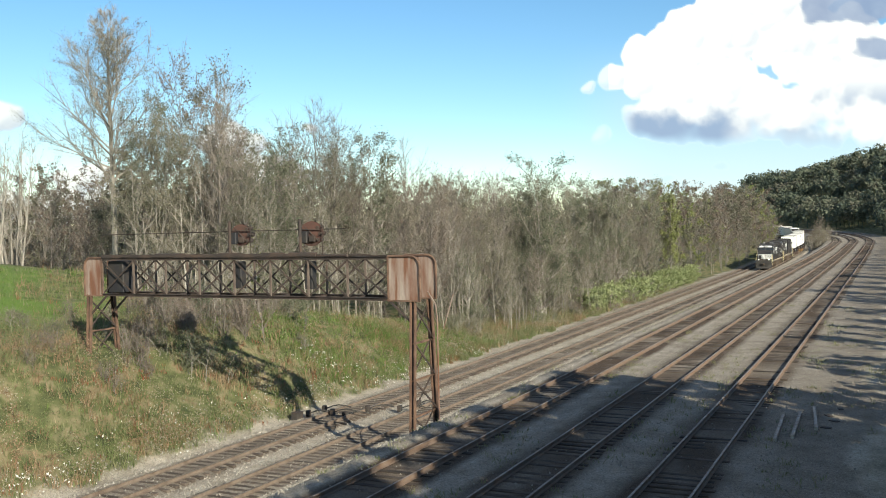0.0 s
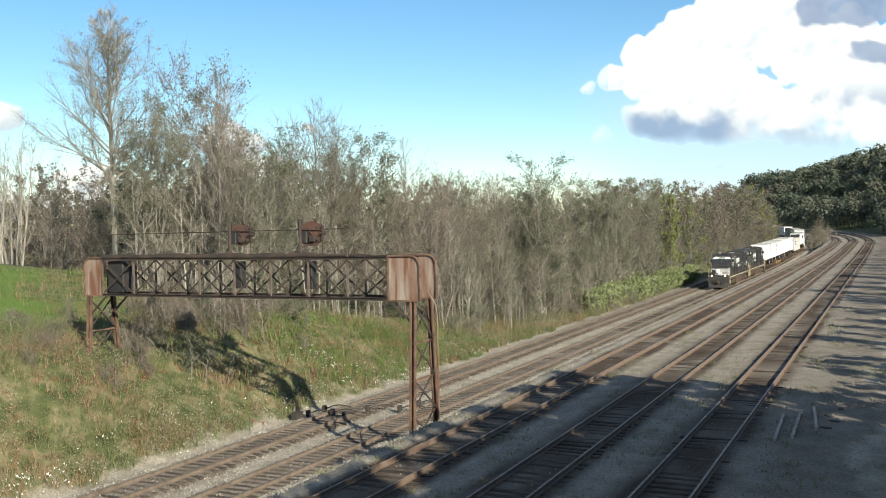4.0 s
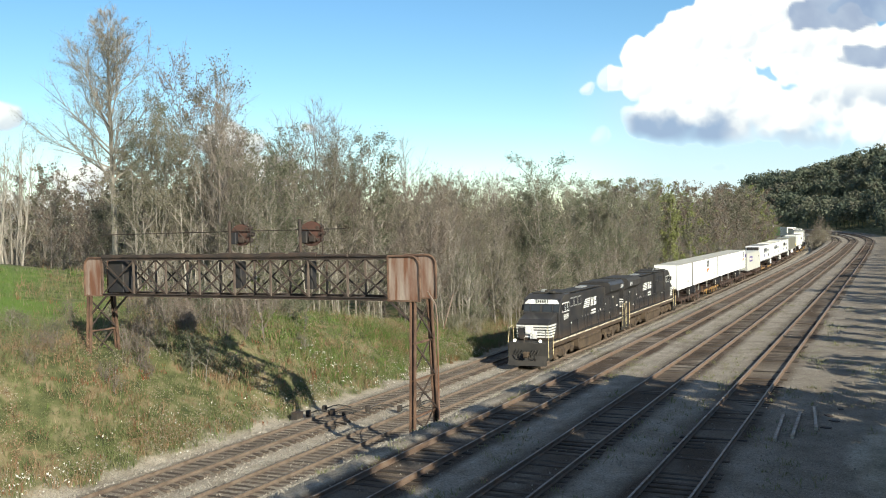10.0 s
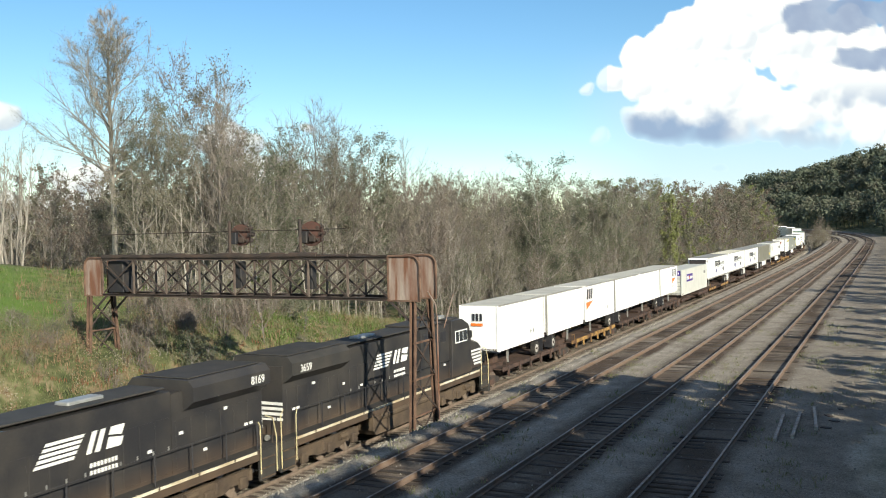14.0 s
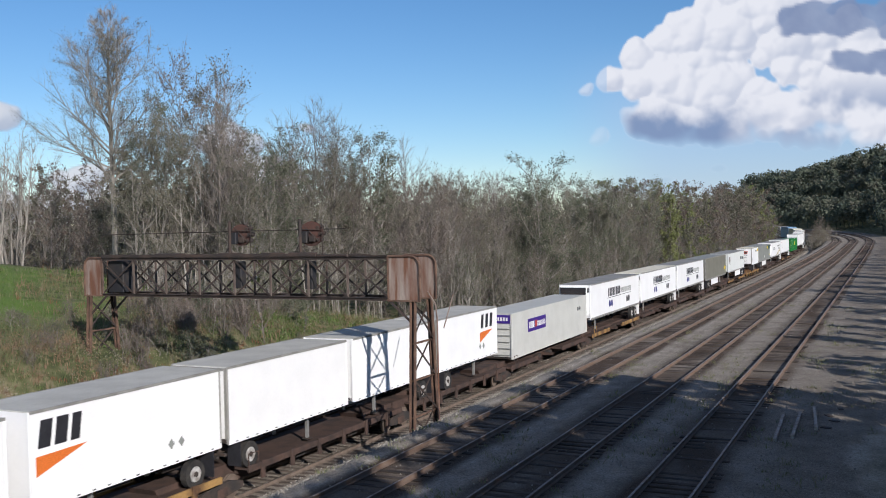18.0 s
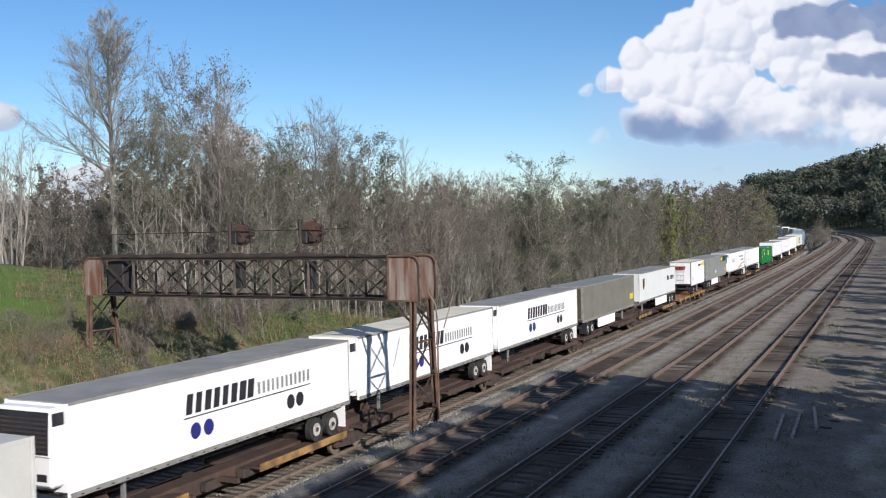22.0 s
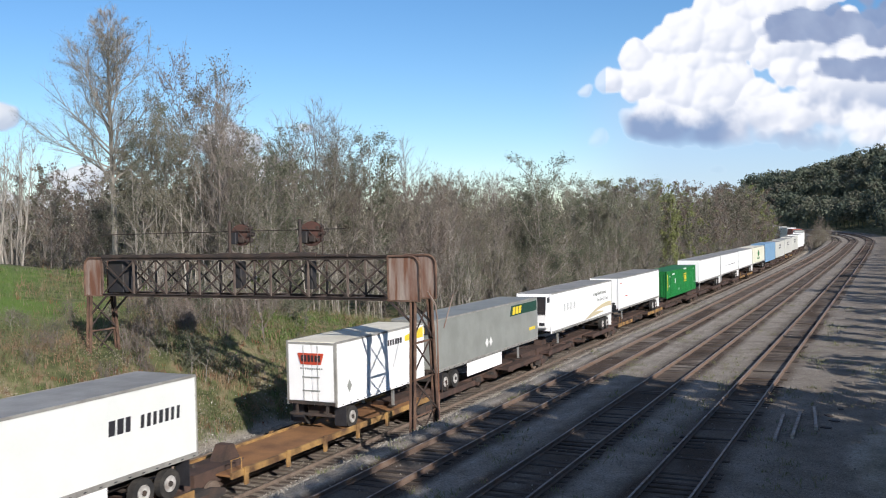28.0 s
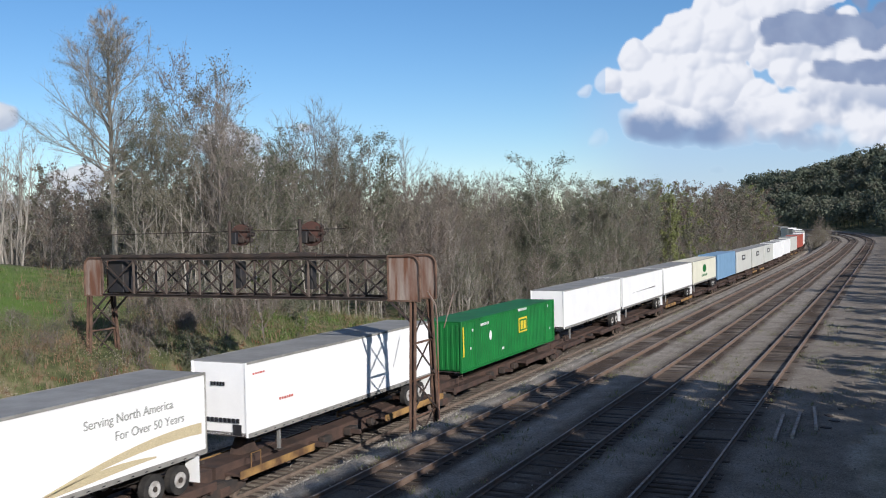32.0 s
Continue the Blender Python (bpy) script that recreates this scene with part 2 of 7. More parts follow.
def oil_amount(off, s):
    for y, z, used in TRACKS:
        d = abs(off + MAIN_Y - y)
        if d < 1.65:
            return (0.6 if used else 1.05) * (1 - ease(1.15, 1.65, d)) * (0.8 + 0.55 * noise.noise((s * 0.21, off * 0.9, 40.0)))
    return 0.25 + 0.25 * ease(18, 21, -off) if off < -7 else 0.0


def build_ground():
    xs = spread((-3500, -300, 8), (-300, -60, 12), (-60, 16, 20), (16, 120, 150), (120, 270, 60), (270, 480, 70), (480, 900, 24), (900, 4200, 10))
    ys = spread((-4000, -400, 8), (-400, -60, 17), (-60, 0, 30), (0, 46, 116), (46, 120, 48), (120, 420, 60), (420, 900, 12), (900, 4200, 8))
    v, c = [], []
    for x in xs:
        for y in ys:
            z, b = ground_z(x, y)
            far = ease(500, 1500, math.hypot(x, y))
            v.append((x, y, z * (1 - far) + 4.0 * far))
            s, off = to_line(x, y)
            c += [b, lawn_amount(x, y), oil_amount(off, s) if b > 0.9 else 0.0, 1.0]
    w = len(ys)
    f = [(i * w + j, (i + 1) * w + j, (i + 1) * w + j + 1, i * w + j + 1) for i in range(len(xs) - 1) for j in range(w - 1)]
    me = bpy.data.meshes.new("ground")
    me.from_pydata(v, [], f)
    me.polygons.foreach_set("use_smooth", [True] * len(f))
    me.color_attributes.new("cover", "FLOAT_COLOR", "POINT").data.foreach_set("color", c)
    me.materials.append(GROUND)
    return tagged(new("ground", me), "grassy bank, grey ballast beds and yard cinders", "ground", kind="structure")


build_ground()

# ---- tracks ----
RAIL_FORM = [(-0.07, -0.17), (0.07, -0.17), (0.07, -0.155), (0.012, -0.13), (0.012, -0.045), (0.036, -0.035), (0.036, -0.004), (0.028, 0.0),
             (-0.028, 0.0), (-0.036, -0.004), (-0.036, -0.035), (-0.012, -0.045), (-0.012, -0.13), (-0.07, -0.155)]


TIE_YARD = material("rotten dark tie", (0.042, 0.03, 0.022), 0.92, 0.0, (0.082, 0.064, 0.051), 1.6, 45, 0.5, 0.4, per_object=0.5)
RAIL_YARD = material("rusty yard rail", (0.165, 0.122, 0.096), 0.8, 0.0, (0.15, 0.092, 0.062), 3, 30, 0.2, 0.3)


def rail_mesh(y, z, side):
    """One rail; its running face takes the second material."""
    stations = [-25 + 12 * i for i in range(24)] + [263 + 5 * i for i in range(44)]
    v, f, kinds, n = [], [], [], len(RAIL_FORM)
    off = y - MAIN_Y + side * 0.7525
    for s in stations:
        for a, b in RAIL_FORM:
            px, py, _ = on_line(s, off + a)
            v.append((px, py, z + b + rise(s)))
    for i in range(len(stations) - 1):
        for k in range(n):
            f.append((i * n + k, i * n + (k + 1) % n, (i + 1) * n + (k + 1) % n, (i + 1) * n + k))
            kinds.append(1 if k in (6, 7, 8) else 0)
    me = bpy.data.meshes.new("rail")
    me.from_pydata(v, [], f)
    return me, kinds


def tie_mesh(k):
    rnd = random.Random(k)
    m = Mesh()
    worn = 0.16 if k >= 4 else 0.0                     # the yard's ties are half buried and rotten at the ends
    m.box(-0.115, 0.115, -1.3 + worn + rnd.uniform(-.06, .06 + worn), 1.3 - worn - rnd.uniform(-.06, .06 + worn), -0.18, 0.0, 0.018)
    return m.data("tie", TIE_YARD if k >= 4 else TIE)


TIES = [tie_mesh(k) for k in range(10)]


def build_track(i, y, z, used):
    label = "main line track of dark timber ties and brown rails on grey ballast" if used else "disused yard track of rusty rails and dark ties in cinders"
    tr = tagged(new("track_%d" % (i + 1)), label, "railway track", "tracks", "structure")
    for side in (-1, 1):
        me, kinds = rail_mesh(y, z, side)
        me.materials.append(RAIL if used else RAIL_YARD)
        me.materials.append(RAIL_HEAD if used else RAIL_RUST)
        me.polygons.foreach_set("material_index", kinds)
        r = new("rail", me)
        r.parent = tr
    rnd = random.Random(50 + i)
    rest = Mesh()
    x, n = 14.0, 0
    while x < 250:
        skew = rnd.uniform(-1.6, 1.6)
        top = z - 0.172 + (rnd.uniform(-0.012, 0.006) if used else rnd.uniform(-0.035, 0.022))
        if 20.0 < x < 88.0:
            t = new("tie", TIES[n % 4 if used else 4 + rnd.randrange(6)])
            t.matrix_basis = pose(x, y + rnd.uniform(-.05, .05), top + rise(x), 0, 0, skew)
            t.parent = tr
        else:
            a = radians(skew)
            rest.bar((x - 1.3 * math.sin(a), y - 1.3, top - 0.09 + rise(x)), (x + 1.3 * math.sin(a), y + 1.3, top - 0.09 + rise(x)), 0.23, 0.18)
        x += 0.52 + rnd.uniform(-0.03, 0.03) * (1 if used else 2.5)
        n += 1
    part("ties", rest, TIE, tr, kind="stuff")

# ---- the signal bridge ----
BX, BDEEP = 35.6, 1.55                  # near face of the truss, its depth along the track
B_TOP, B_LOW = 8.75, 6.99
B_LEFT, B_RIGHT = 36.75, 17.95


CASE = material("black painted case", (0.022, 0.022, 0.026), 0.6, 0.0, (0.04, 0.034, 0.03), 2.0, 25, 0.2, 0.25)
RUST_SIGNAL = material("dark red rust", (0.085, 0.038, 0.028), 0.8, 0.0, (0.05, 0.028, 0.022), 2.0, 25, 0.3, 0.3)


VERTICAL = material("weathered brown steel", (0.15, 0.12, 0.10), 0.8, 0.0, (0.08, 0.055, 0.045), 2.0, 25, 0.3, 0.3)


def signal_bridge():
    br = thing("signal_bridge", "rusty lattice steel signal bridge spanning two main tracks", "signal bridge")
    faces = (BX, BX + BDEEP)
    panels = [19.45 + (35.6 - 19.45) * i / 8 for i in range(9)]
    for x in faces:
        for z in (B_TOP, B_LOW):
            part("chord", Mesh().bar((x, 35.6, z), (x, 19.45, z), 0.13, 0.13), RUST_DARK, br)
            part("flange", Mesh().bar((x - 0.09, 35.6, z + 0.06), (x - 0.09, 19.45, z + 0.06), 0.10, 0.02), RUST_DARK, br)
        for y in panels:
            part("vertical", Mesh().bar((x, y, B_LOW + 0.065), (x, y, B_TOP - 0.065), 0.085, 0.07), VERTICAL, br)
        for a, b in zip(panels, panels[1:]):
            part("diagonal", Mesh().bar((x - 0.03, a, B_LOW + 0.07), (x - 0.03, b, B_TOP - 0.07), 0.025, 0.075), RUST_DARK, br)
            part("diagonal", Mesh().bar((x + 0.03, b, B_LOW + 0.07), (x + 0.03, a, B_TOP - 0.07), 0.025, 0.075), RUST_DARK, br)
    for y in panels:
        for z in (B_TOP, B_LOW):
            part("cross_tie", Mesh().bar((BX + 0.065, y, z), (BX + BDEEP - 0.065, y, z), 0.09), RUST_DARK, br)
    for a, b in zip(panels, panels[1:]):
        part("lacing", Mesh().bar((BX + 0.07, a, B_LOW - 0.03), (BX + BDEEP - 0.07, b, B_LOW - 0.03), 0.06, 0.02), RUST_DARK, br)
    # walkway planks on the top and along the bottom
    for y in panels[1:-1]:
        part("railing_stub", Mesh().bar((BX, y, B_TOP), (BX, y, B_TOP + 0.24), 0.05), VERTICAL, br)
    for k in (0, 3):
        part("walkway_plank", Mesh().box(BX + 0.25 + k * 0.29, BX + 0.42 + k * 0.29, 21.6 - 0.2 * k, 35.4, B_TOP + 0.09, B_TOP + 0.13, 0.01), RUST_DARK, br)
    part("walkway_edge", Mesh().box(BX - 0.16, BX - 0.10, 23.0, 35.5, B_TOP + 0.08, B_TOP + 0.22, 0.01), RUST_DARK, br)
    for y0, y1 in ((23.2, 24.5), (24.9, 26.0), (27.2, 28.4), (30.6, 32.2)):
        part("grating", Mesh().box(BX - 0.05, BX + 0.3, y0, y1, B_TOP + 0.14, B_TOP + 0.26, 0.01), RUST_DARK, br)
    # curved end plates
    for x in faces:
        for y_in, y_out in ((19.45, B_RIGHT), (35.6, B_LEFT)):
            sgn = 1 if y_out > y_in else -1
            r = 0.42
            pts = [(y_in, B_LOW - 0.07), (y_in, B_TOP + 0.07), (y_out - sgn * r, B_TOP + 0.07)]
            pts += [(y_out - sgn * r * (1 - math.sin(a)), B_TOP + 0.07 - r * (1 - math.cos(a))) for a in (0.3, 0.6, 0.9, 1.2, 1.5708)]
            pts += [(y_out, B_LOW - 0.07)]
            m = Mesh()
            n = len(pts)
            m.add([(x + d, y, z) for d in (-0.02, 0.02) for y, z in pts],
                  [tuple(range(n)), tuple(range(2 * n - 1, n - 1, -1))] + [(k, k + n, (k + 1) % n + n, (k + 1) % n) for k in range(n)])
            part("end_plate", m, PLATE, br, "end plate of faded grey paint streaked with rust")
            rim = Mesh().tube([(x - 0.045, y, z) for y, z in pts[1:]], 0.055, 6)
            part("rim_angle", rim, RUST, br)
            part("seam_angle", Mesh().bar((x - 0.05, y_in, B_LOW - 0.07), (x - 0.05, y_in, B_TOP + 0.05), 0.07, 0.05), RUST, br)
            part("lower_angle", Mesh().bar((x - 0.05, y_in, B_LOW - 0.05), (x - 0.05, y_out, B_LOW - 0.05), 0.08, 0.06), RUST, br)
    # legs: two posts each, spread towards the foot, laced with crosses
    for y, inner, foot in ((18.3, 1, -0.2), (36.5, -1, 3.3)):
        spread_ = 0.55 * (B_LOW - foot) / 6.5
        def post_x(k, z):
            s = spread_ * (B_LOW - z) / (B_LOW - foot)
            return BX - s * 0.62 if k == 0 else BX + BDEEP + s
        for k in (0, 1):
            p0, p1 = (post_x(k, foot), y, foot), (post_x(k, B_LOW), y, B_LOW)
            for d in (-0.10, 0.10):
                part("leg_channel", Mesh().bar((p0[0], y + d, foot), (p1[0], y + d, B_LOW), 0.06, 0.15), RUST, br)
            part("leg_web", Mesh().bar((p0[0] + 0.05, y, foot), (p1[0] + 0.04, y, B_LOW), 0.16, 0.03), RUST_DARK, br)
            part("knee_brace", Mesh().bar((p1[0], y, B_LOW - 1.05), (p1[0], y + inner * 1.15, B_LOW - 0.03), 0.07, 0.09), RUST_DARK, br)
        levels = [B_LOW - 0.3 - i * 1.55 for i in range(9) if B_LOW - 0.3 - i * 1.55 > foot - 0.2]
        for z in levels[1:]:
            part("leg_strut", Mesh().bar((post_x(0, z), y, z), (post_x(1, z), y, z), 0.06, 0.08), RUST, br)
        for a, b in zip(levels, levels[1:]):
            for d, (u, w) in ((-0.1, (0, 1)), (0.1, (1, 0))):
                part("leg_diagonal", Mesh().bar((post_x(u, a), y + d, a), (post_x(w, b), y + d, b), 0.03, 0.08), RUST_DARK, br)
        part("footing", Mesh().box(BX - 0.7, BX + BDEEP + 0.9, y - 0.45, y + 0.45, foot - 0.9, foot + 0.05, 0.05), PLATE, br)
    # position-light signals on masts, facing down the line
    for y in (27.62, 23.72):
        part("mast", Mesh().tube([(BX + 0.35, y + 0.38, B_TOP), (BX + 0.35, y + 0.38, B_TOP + 1.75)], 0.075, 8), RUST_DARK, br)
        for k in range(5):
            part("ladder_rung", Mesh().bar((BX + 0.45, y - 0.62, B_TOP + 0.2 + 0.3 * k), (BX + 0.75, y - 0.62, B_TOP + 0.2 + 0.3 * k), 0.025), RUST_DARK, br)
        part("mast_arm", Mesh().bar((BX + 0.6, y - 0.62, B_TOP + 1.28), (BX + 0.35, y + 0.6, B_TOP + 1.28), 0.04), RUST_DARK, br)
        part("ladder_side", Mesh().bar((BX + 0.6, y - 0.62, B_TOP), (BX + 0.6, y - 0.62, B_TOP + 1.5), 0.03), RUST_DARK, br)
        z = B_TOP + 1.08
        part("backing_disc", Mesh().disc((BX + 0.62, y - 0.06, z), (1, 0.25, 0), 0.56 if y < 25 else 0.5, 0.03, 28), RUST_SIGNAL, br, "round rusty backing plate of a position light signal")
        for a in (-1, 2, 3, 4, 5, 6):
            w = 0.0 if a < 0 else 0.40
            cy, cz = y - 0.06 + w * math.cos(a * math.pi / 4), z + w * math.sin(a * math.pi / 4)
            lamp = part("signal_lamp", Mesh().tube([(BX + 0.64, cy, cz), (BX + 0.82, cy, cz)], 0.085, 10), RUST_DARK, br)
            part("hood", Mesh().tube([(BX + 0.825, cy, cz + 0.02), (BX + 1.04, cy, cz + 0.02)], [0.10, 0.105], 10, False), RUST_DARK, lamp)
        part("signal_case", Mesh().box(BX + 0.36, BX + 0.58, y + 0.05, y + 0.38, z - 0.42, z + 0.12, 0.03), CASE, br)
        part("cable_box", Mesh().box(BX + 0.44, BX + 0.58, y - 0.3, y - 0.02, z - 0.36, z - 0.08, 0.02), RUST_DARK, br)
        part("disc_brace", Mesh().bar((BX + 0.55, y + 0.36, z + 0.42), (BX + 0.55, y - 0.42, z - 0.3), 0.05, 0.03), RUST_DARK, br)
        part("dropper_case", Mesh().box(BX + 0.5, BX + 0.9, y - 0.1, y + 0.3, B_LOW + 0.35, B_TOP - 0.15, 0.03), CASE, br)
        part("mast_stay", Mesh().bar((BX + 0.8, y, z + 0.5), (BX + 0.8, y + 1.1, B_TOP + 0.1), 0.03), RUST_DARK, br)
    part("equipment_case", Mesh().box(BX + 0.2, BX + 1.2, 34.45, 35.45, B_LOW + 0.1, B_TOP - 0.1, 0.03), CASE, br)
    part("guy_wire", Mesh().tube([(BX + 0.8, 36.5, B_TOP + 1.2), (BX + 0.8, 22.0, B_TOP + 1.28)], 0.02, 5), RUST_DARK, br)
    # bent conduit running down the leg
    part("conduit", Mesh().tube([(BX + 0.5, 17.85, 7.3), (BX + 1.0, 17.75, 6.7), (BX + 1.15, 17.75, 6.1), (BX + 1.15, 17.75, 1.2)], 0.035, 7), PLATE, br)
    part("conduit", Mesh().tube([(BX + 2.0, 17.85, 5.6), (BX + 2.25, 17.7, 6.4), (BX + 2.5, 17.6, 7.05)], 0.025, 6), PLATE, br)
    part("pipe_stub", Mesh().tube([(BX + 0.9, 17.7, 1.75), (BX + 2.6, 16.3, 1.95)], 0.05, 8), PLATE, br)
    for k in range(5):
        x = BX + 0.15 + 0.34 * k
        part("cable_loop", Mesh().tube([(x, 17.85, 0.3), (x, 17.75, 0.95 + 0.12 * (k % 2)), (x + 0.14, 17.6, 1.12 + 0.1 * (k % 3)), (x + 0.3, 17.45, 1.0), (x + 0.32, 17.4, 0.4)], 0.024, 6), RUST_DARK, br)
    part("foot_rail", Mesh().tube([(BX - 0.2, 17.9, 1.15), (BX + 0.7, 17.8, 1.3), (BX + 1.9, 17.7, 1.7)], 0.035, 6), PLATE, br)
    return br


signal_bridge()

# ---- the train ----
SPEED = 13.40
WHITE = material("white trailer skin", (0.86, 0.86, 0.85), 0.45, 0.0, (0.82, 0.82, 0.81), 0.8, 12, 0.03, 0.03, per_object=0.04)
OFFWHITE = material("off white trailer skin", (0.70, 0.72, 0.69), 0.5, 0.0, (0.66, 0.68, 0.65), 0.8, 12, 0.05, 0.04)
PALE = material("pale grey container skin", (0.56, 0.56, 0.52), 0.5, 0.0, (0.51, 0.51, 0.47), 0.8, 12, 0.08, 0.06)
GREY = material("grey trailer skin", (0.26, 0.27, 0.25), 0.5, 0.0, (0.21, 0.22, 0.20), 0.8, 12, 0.08, 0.07)
TAUPE = material("greenish grey trailer skin", (0.20, 0.195, 0.16), 0.5, 0.0, (0.165, 0.16, 0.13), 0.8, 12, 0.08, 0.07)
CREAM = material("cream trailer skin", (0.74, 0.72, 0.58), 0.5, 0.0, (0.68, 0.66, 0.52), 0.8, 12, 0.08, 0.06)
ROOF = material("dusty trailer roof", (0.30, 0.30, 0.29), 0.75, 0.0, (0.22, 0.22, 0.21), 0.7, 14, 0.1, 0.12)
ROOF_PALE = material("pale dusty roof", (0.52, 0.51, 0.46), 0.75, 0.0, (0.42, 0.41, 0.37), 0.7, 14, 0.1, 0.12)
EDGE = material("grey edge rail", (0.36, 0.35, 0.32), 0.55, 0.3, (0.26, 0.25, 0.23), 2, 20, 0.1, 0.15)
ROOF_CREAM = material("cream trailer roof", (0.76, 0.72, 0.60), 0.75, 0.0, (0.64, 0.60, 0.48), 0.7, 14, 0.1, 0.12)
GREEN = material("green container paint", (0.012, 0.165, 0.035), 0.5, 0.0, (0.01, 0.12, 0.028), 0.8, 12, 0.08, 0.08)
BLUE = material("blue container paint", (0.20, 0.34, 0.50), 0.5, 0.0, (0.17, 0.30, 0.45), 0.8, 12, 0.08, 0.08)
RED_BOX = material("red container paint", (0.42, 0.10, 0.07), 0.5, 0.0, (0.33, 0.08, 0.055), 0.8, 12, 0.08, 0.08)
TRIM = material("aluminium edge rail", (0.52, 0.52, 0.50), 0.4, 0.6, (0.40, 0.40, 0.39), 2, 20, 0.1, 0.15)
DARK = material("dark underframe", (0.035, 0.032, 0.03), 0.8, 0.0, (0.07, 0.05, 0.04), 2, 20, 0.2, 0.3)
RUBBER = material("tyre rubber", (0.02, 0.02, 0.02), 0.85, 0.0, (0.05, 0.045, 0.04), 3, 20, 0.2, 0.3)
HUB = material("white wheel rim", (0.62, 0.61, 0.58), 0.5, 0.2, (0.3, 0.27, 0.24), 5, 20, 0.1, 0.2)
CAR_RED = material("oxide red car frame", (0.085, 0.052, 0.04), 0.8, 0.0, (0.045, 0.032, 0.027), 1.5, 18, 0.2, 0.3)
CAR_YELLOW = material("dirty yellow car sill", (0.36, 0.215, 0.075), 0.75, 0.0, (0.10, 0.055, 0.03), 1.3, 16, 0.2, 0.3)
DECK = material("rusty orange deck", (0.30, 0.15, 0.06), 0.85, 0.0, (0.17, 0.085, 0.04), 0.8, 16, 0.2, 0.25)
INK = material("black lettering", (0.03, 0.03, 0.035), 0.5)
NAVY = material("navy emblem", (0.025, 0.03, 0.19), 0.5, second=(0.02, 0.025, 0.16))
PURPLE = material("purple panel", (0.055, 0.025, 0.22), 0.5, second=(0.05, 0.022, 0.2))
ORANGE = material("orange emblem", (0.70, 0.17, 0.03), 0.5, second=(0.65, 0.16, 0.03))
SIGN_RED = material("red sign panel", (0.48, 0.07, 0.035), 0.5, second=(0.43, 0.06, 0.03))
YELLOW = material("yellow band", (0.72, 0.55, 0.04), 0.5, second=(0.68, 0.52, 0.04))
TAN = material("tan swoosh", (0.55, 0.47, 0.30), 0.5, second=(0.52, 0.44, 0.28))
BROWN = material("brown shield", (0.10, 0.045, 0.02), 0.5)
OLIVE_DOOR = material("dark olive trailer door", (0.085, 0.08, 0.05), 0.55, 0.0, (0.06, 0.057, 0.037), 1.2, 14, 0.08, 0.1)
DARKGREEN = material("dark green band", (0.02, 0.07, 0.05), 0.5)
WHITE_MARK = material("white marking", (0.75, 0.75, 0.73), 0.5, second=(0.66, 0.66, 0.64))
HALF = 1.295

SLOGANS = []
MOVERS = []          # (thing, place along the line at 20 s)


def bars(m, x0, x1, z0, z1, n, y, lean=0.0, skip=0.3, seed=1, thin=0.012):
    """A line of lettering as upright bars on the near side."""
    rnd = random.Random(seed)
    w = (x1 - x0) / n
    for k in range(n):
        a = x0 + k * w + w * skip / 2
        b = a + w * (1 - skip) * rnd.uniform(0.75, 1)
        m.prism([(a, z0), (b, z0), (b + lean, z1), (a + lean, z1)], y - thin, y)


def plain(m, x0, x1, z0, z1, y, lean=0.0, thin=0.012):
    m.prism([(x0, z0), (x1, z0), (x1 + lean, z1), (x0 + lean, z1)], y - thin, y)


def oval(m, x, z, rx, rz, y, thin=0.012):
    m.prism([(x + rx * math.cos(a * math.tau / 20), z + rz * math.sin(a * math.tau / 20)) for a in range(20)], y - thin, y)


def wheel(parent, x, y, z, r=0.5, name="wheel"):
    w = part(name, Mesh().disc((x, y, z), (0, 1, 0), r, 0.26, 22), RUBBER, parent)
    part("rim", Mesh().disc((x, y - 0.135, z), (0, 1, 0), r * 0.55, 0.03, 16), HUB, w)
    part("hub_cap", Mesh().disc((x, y - 0.16, z), (0, 1, 0), r * 0.2, 0.05, 10), DARK, w)


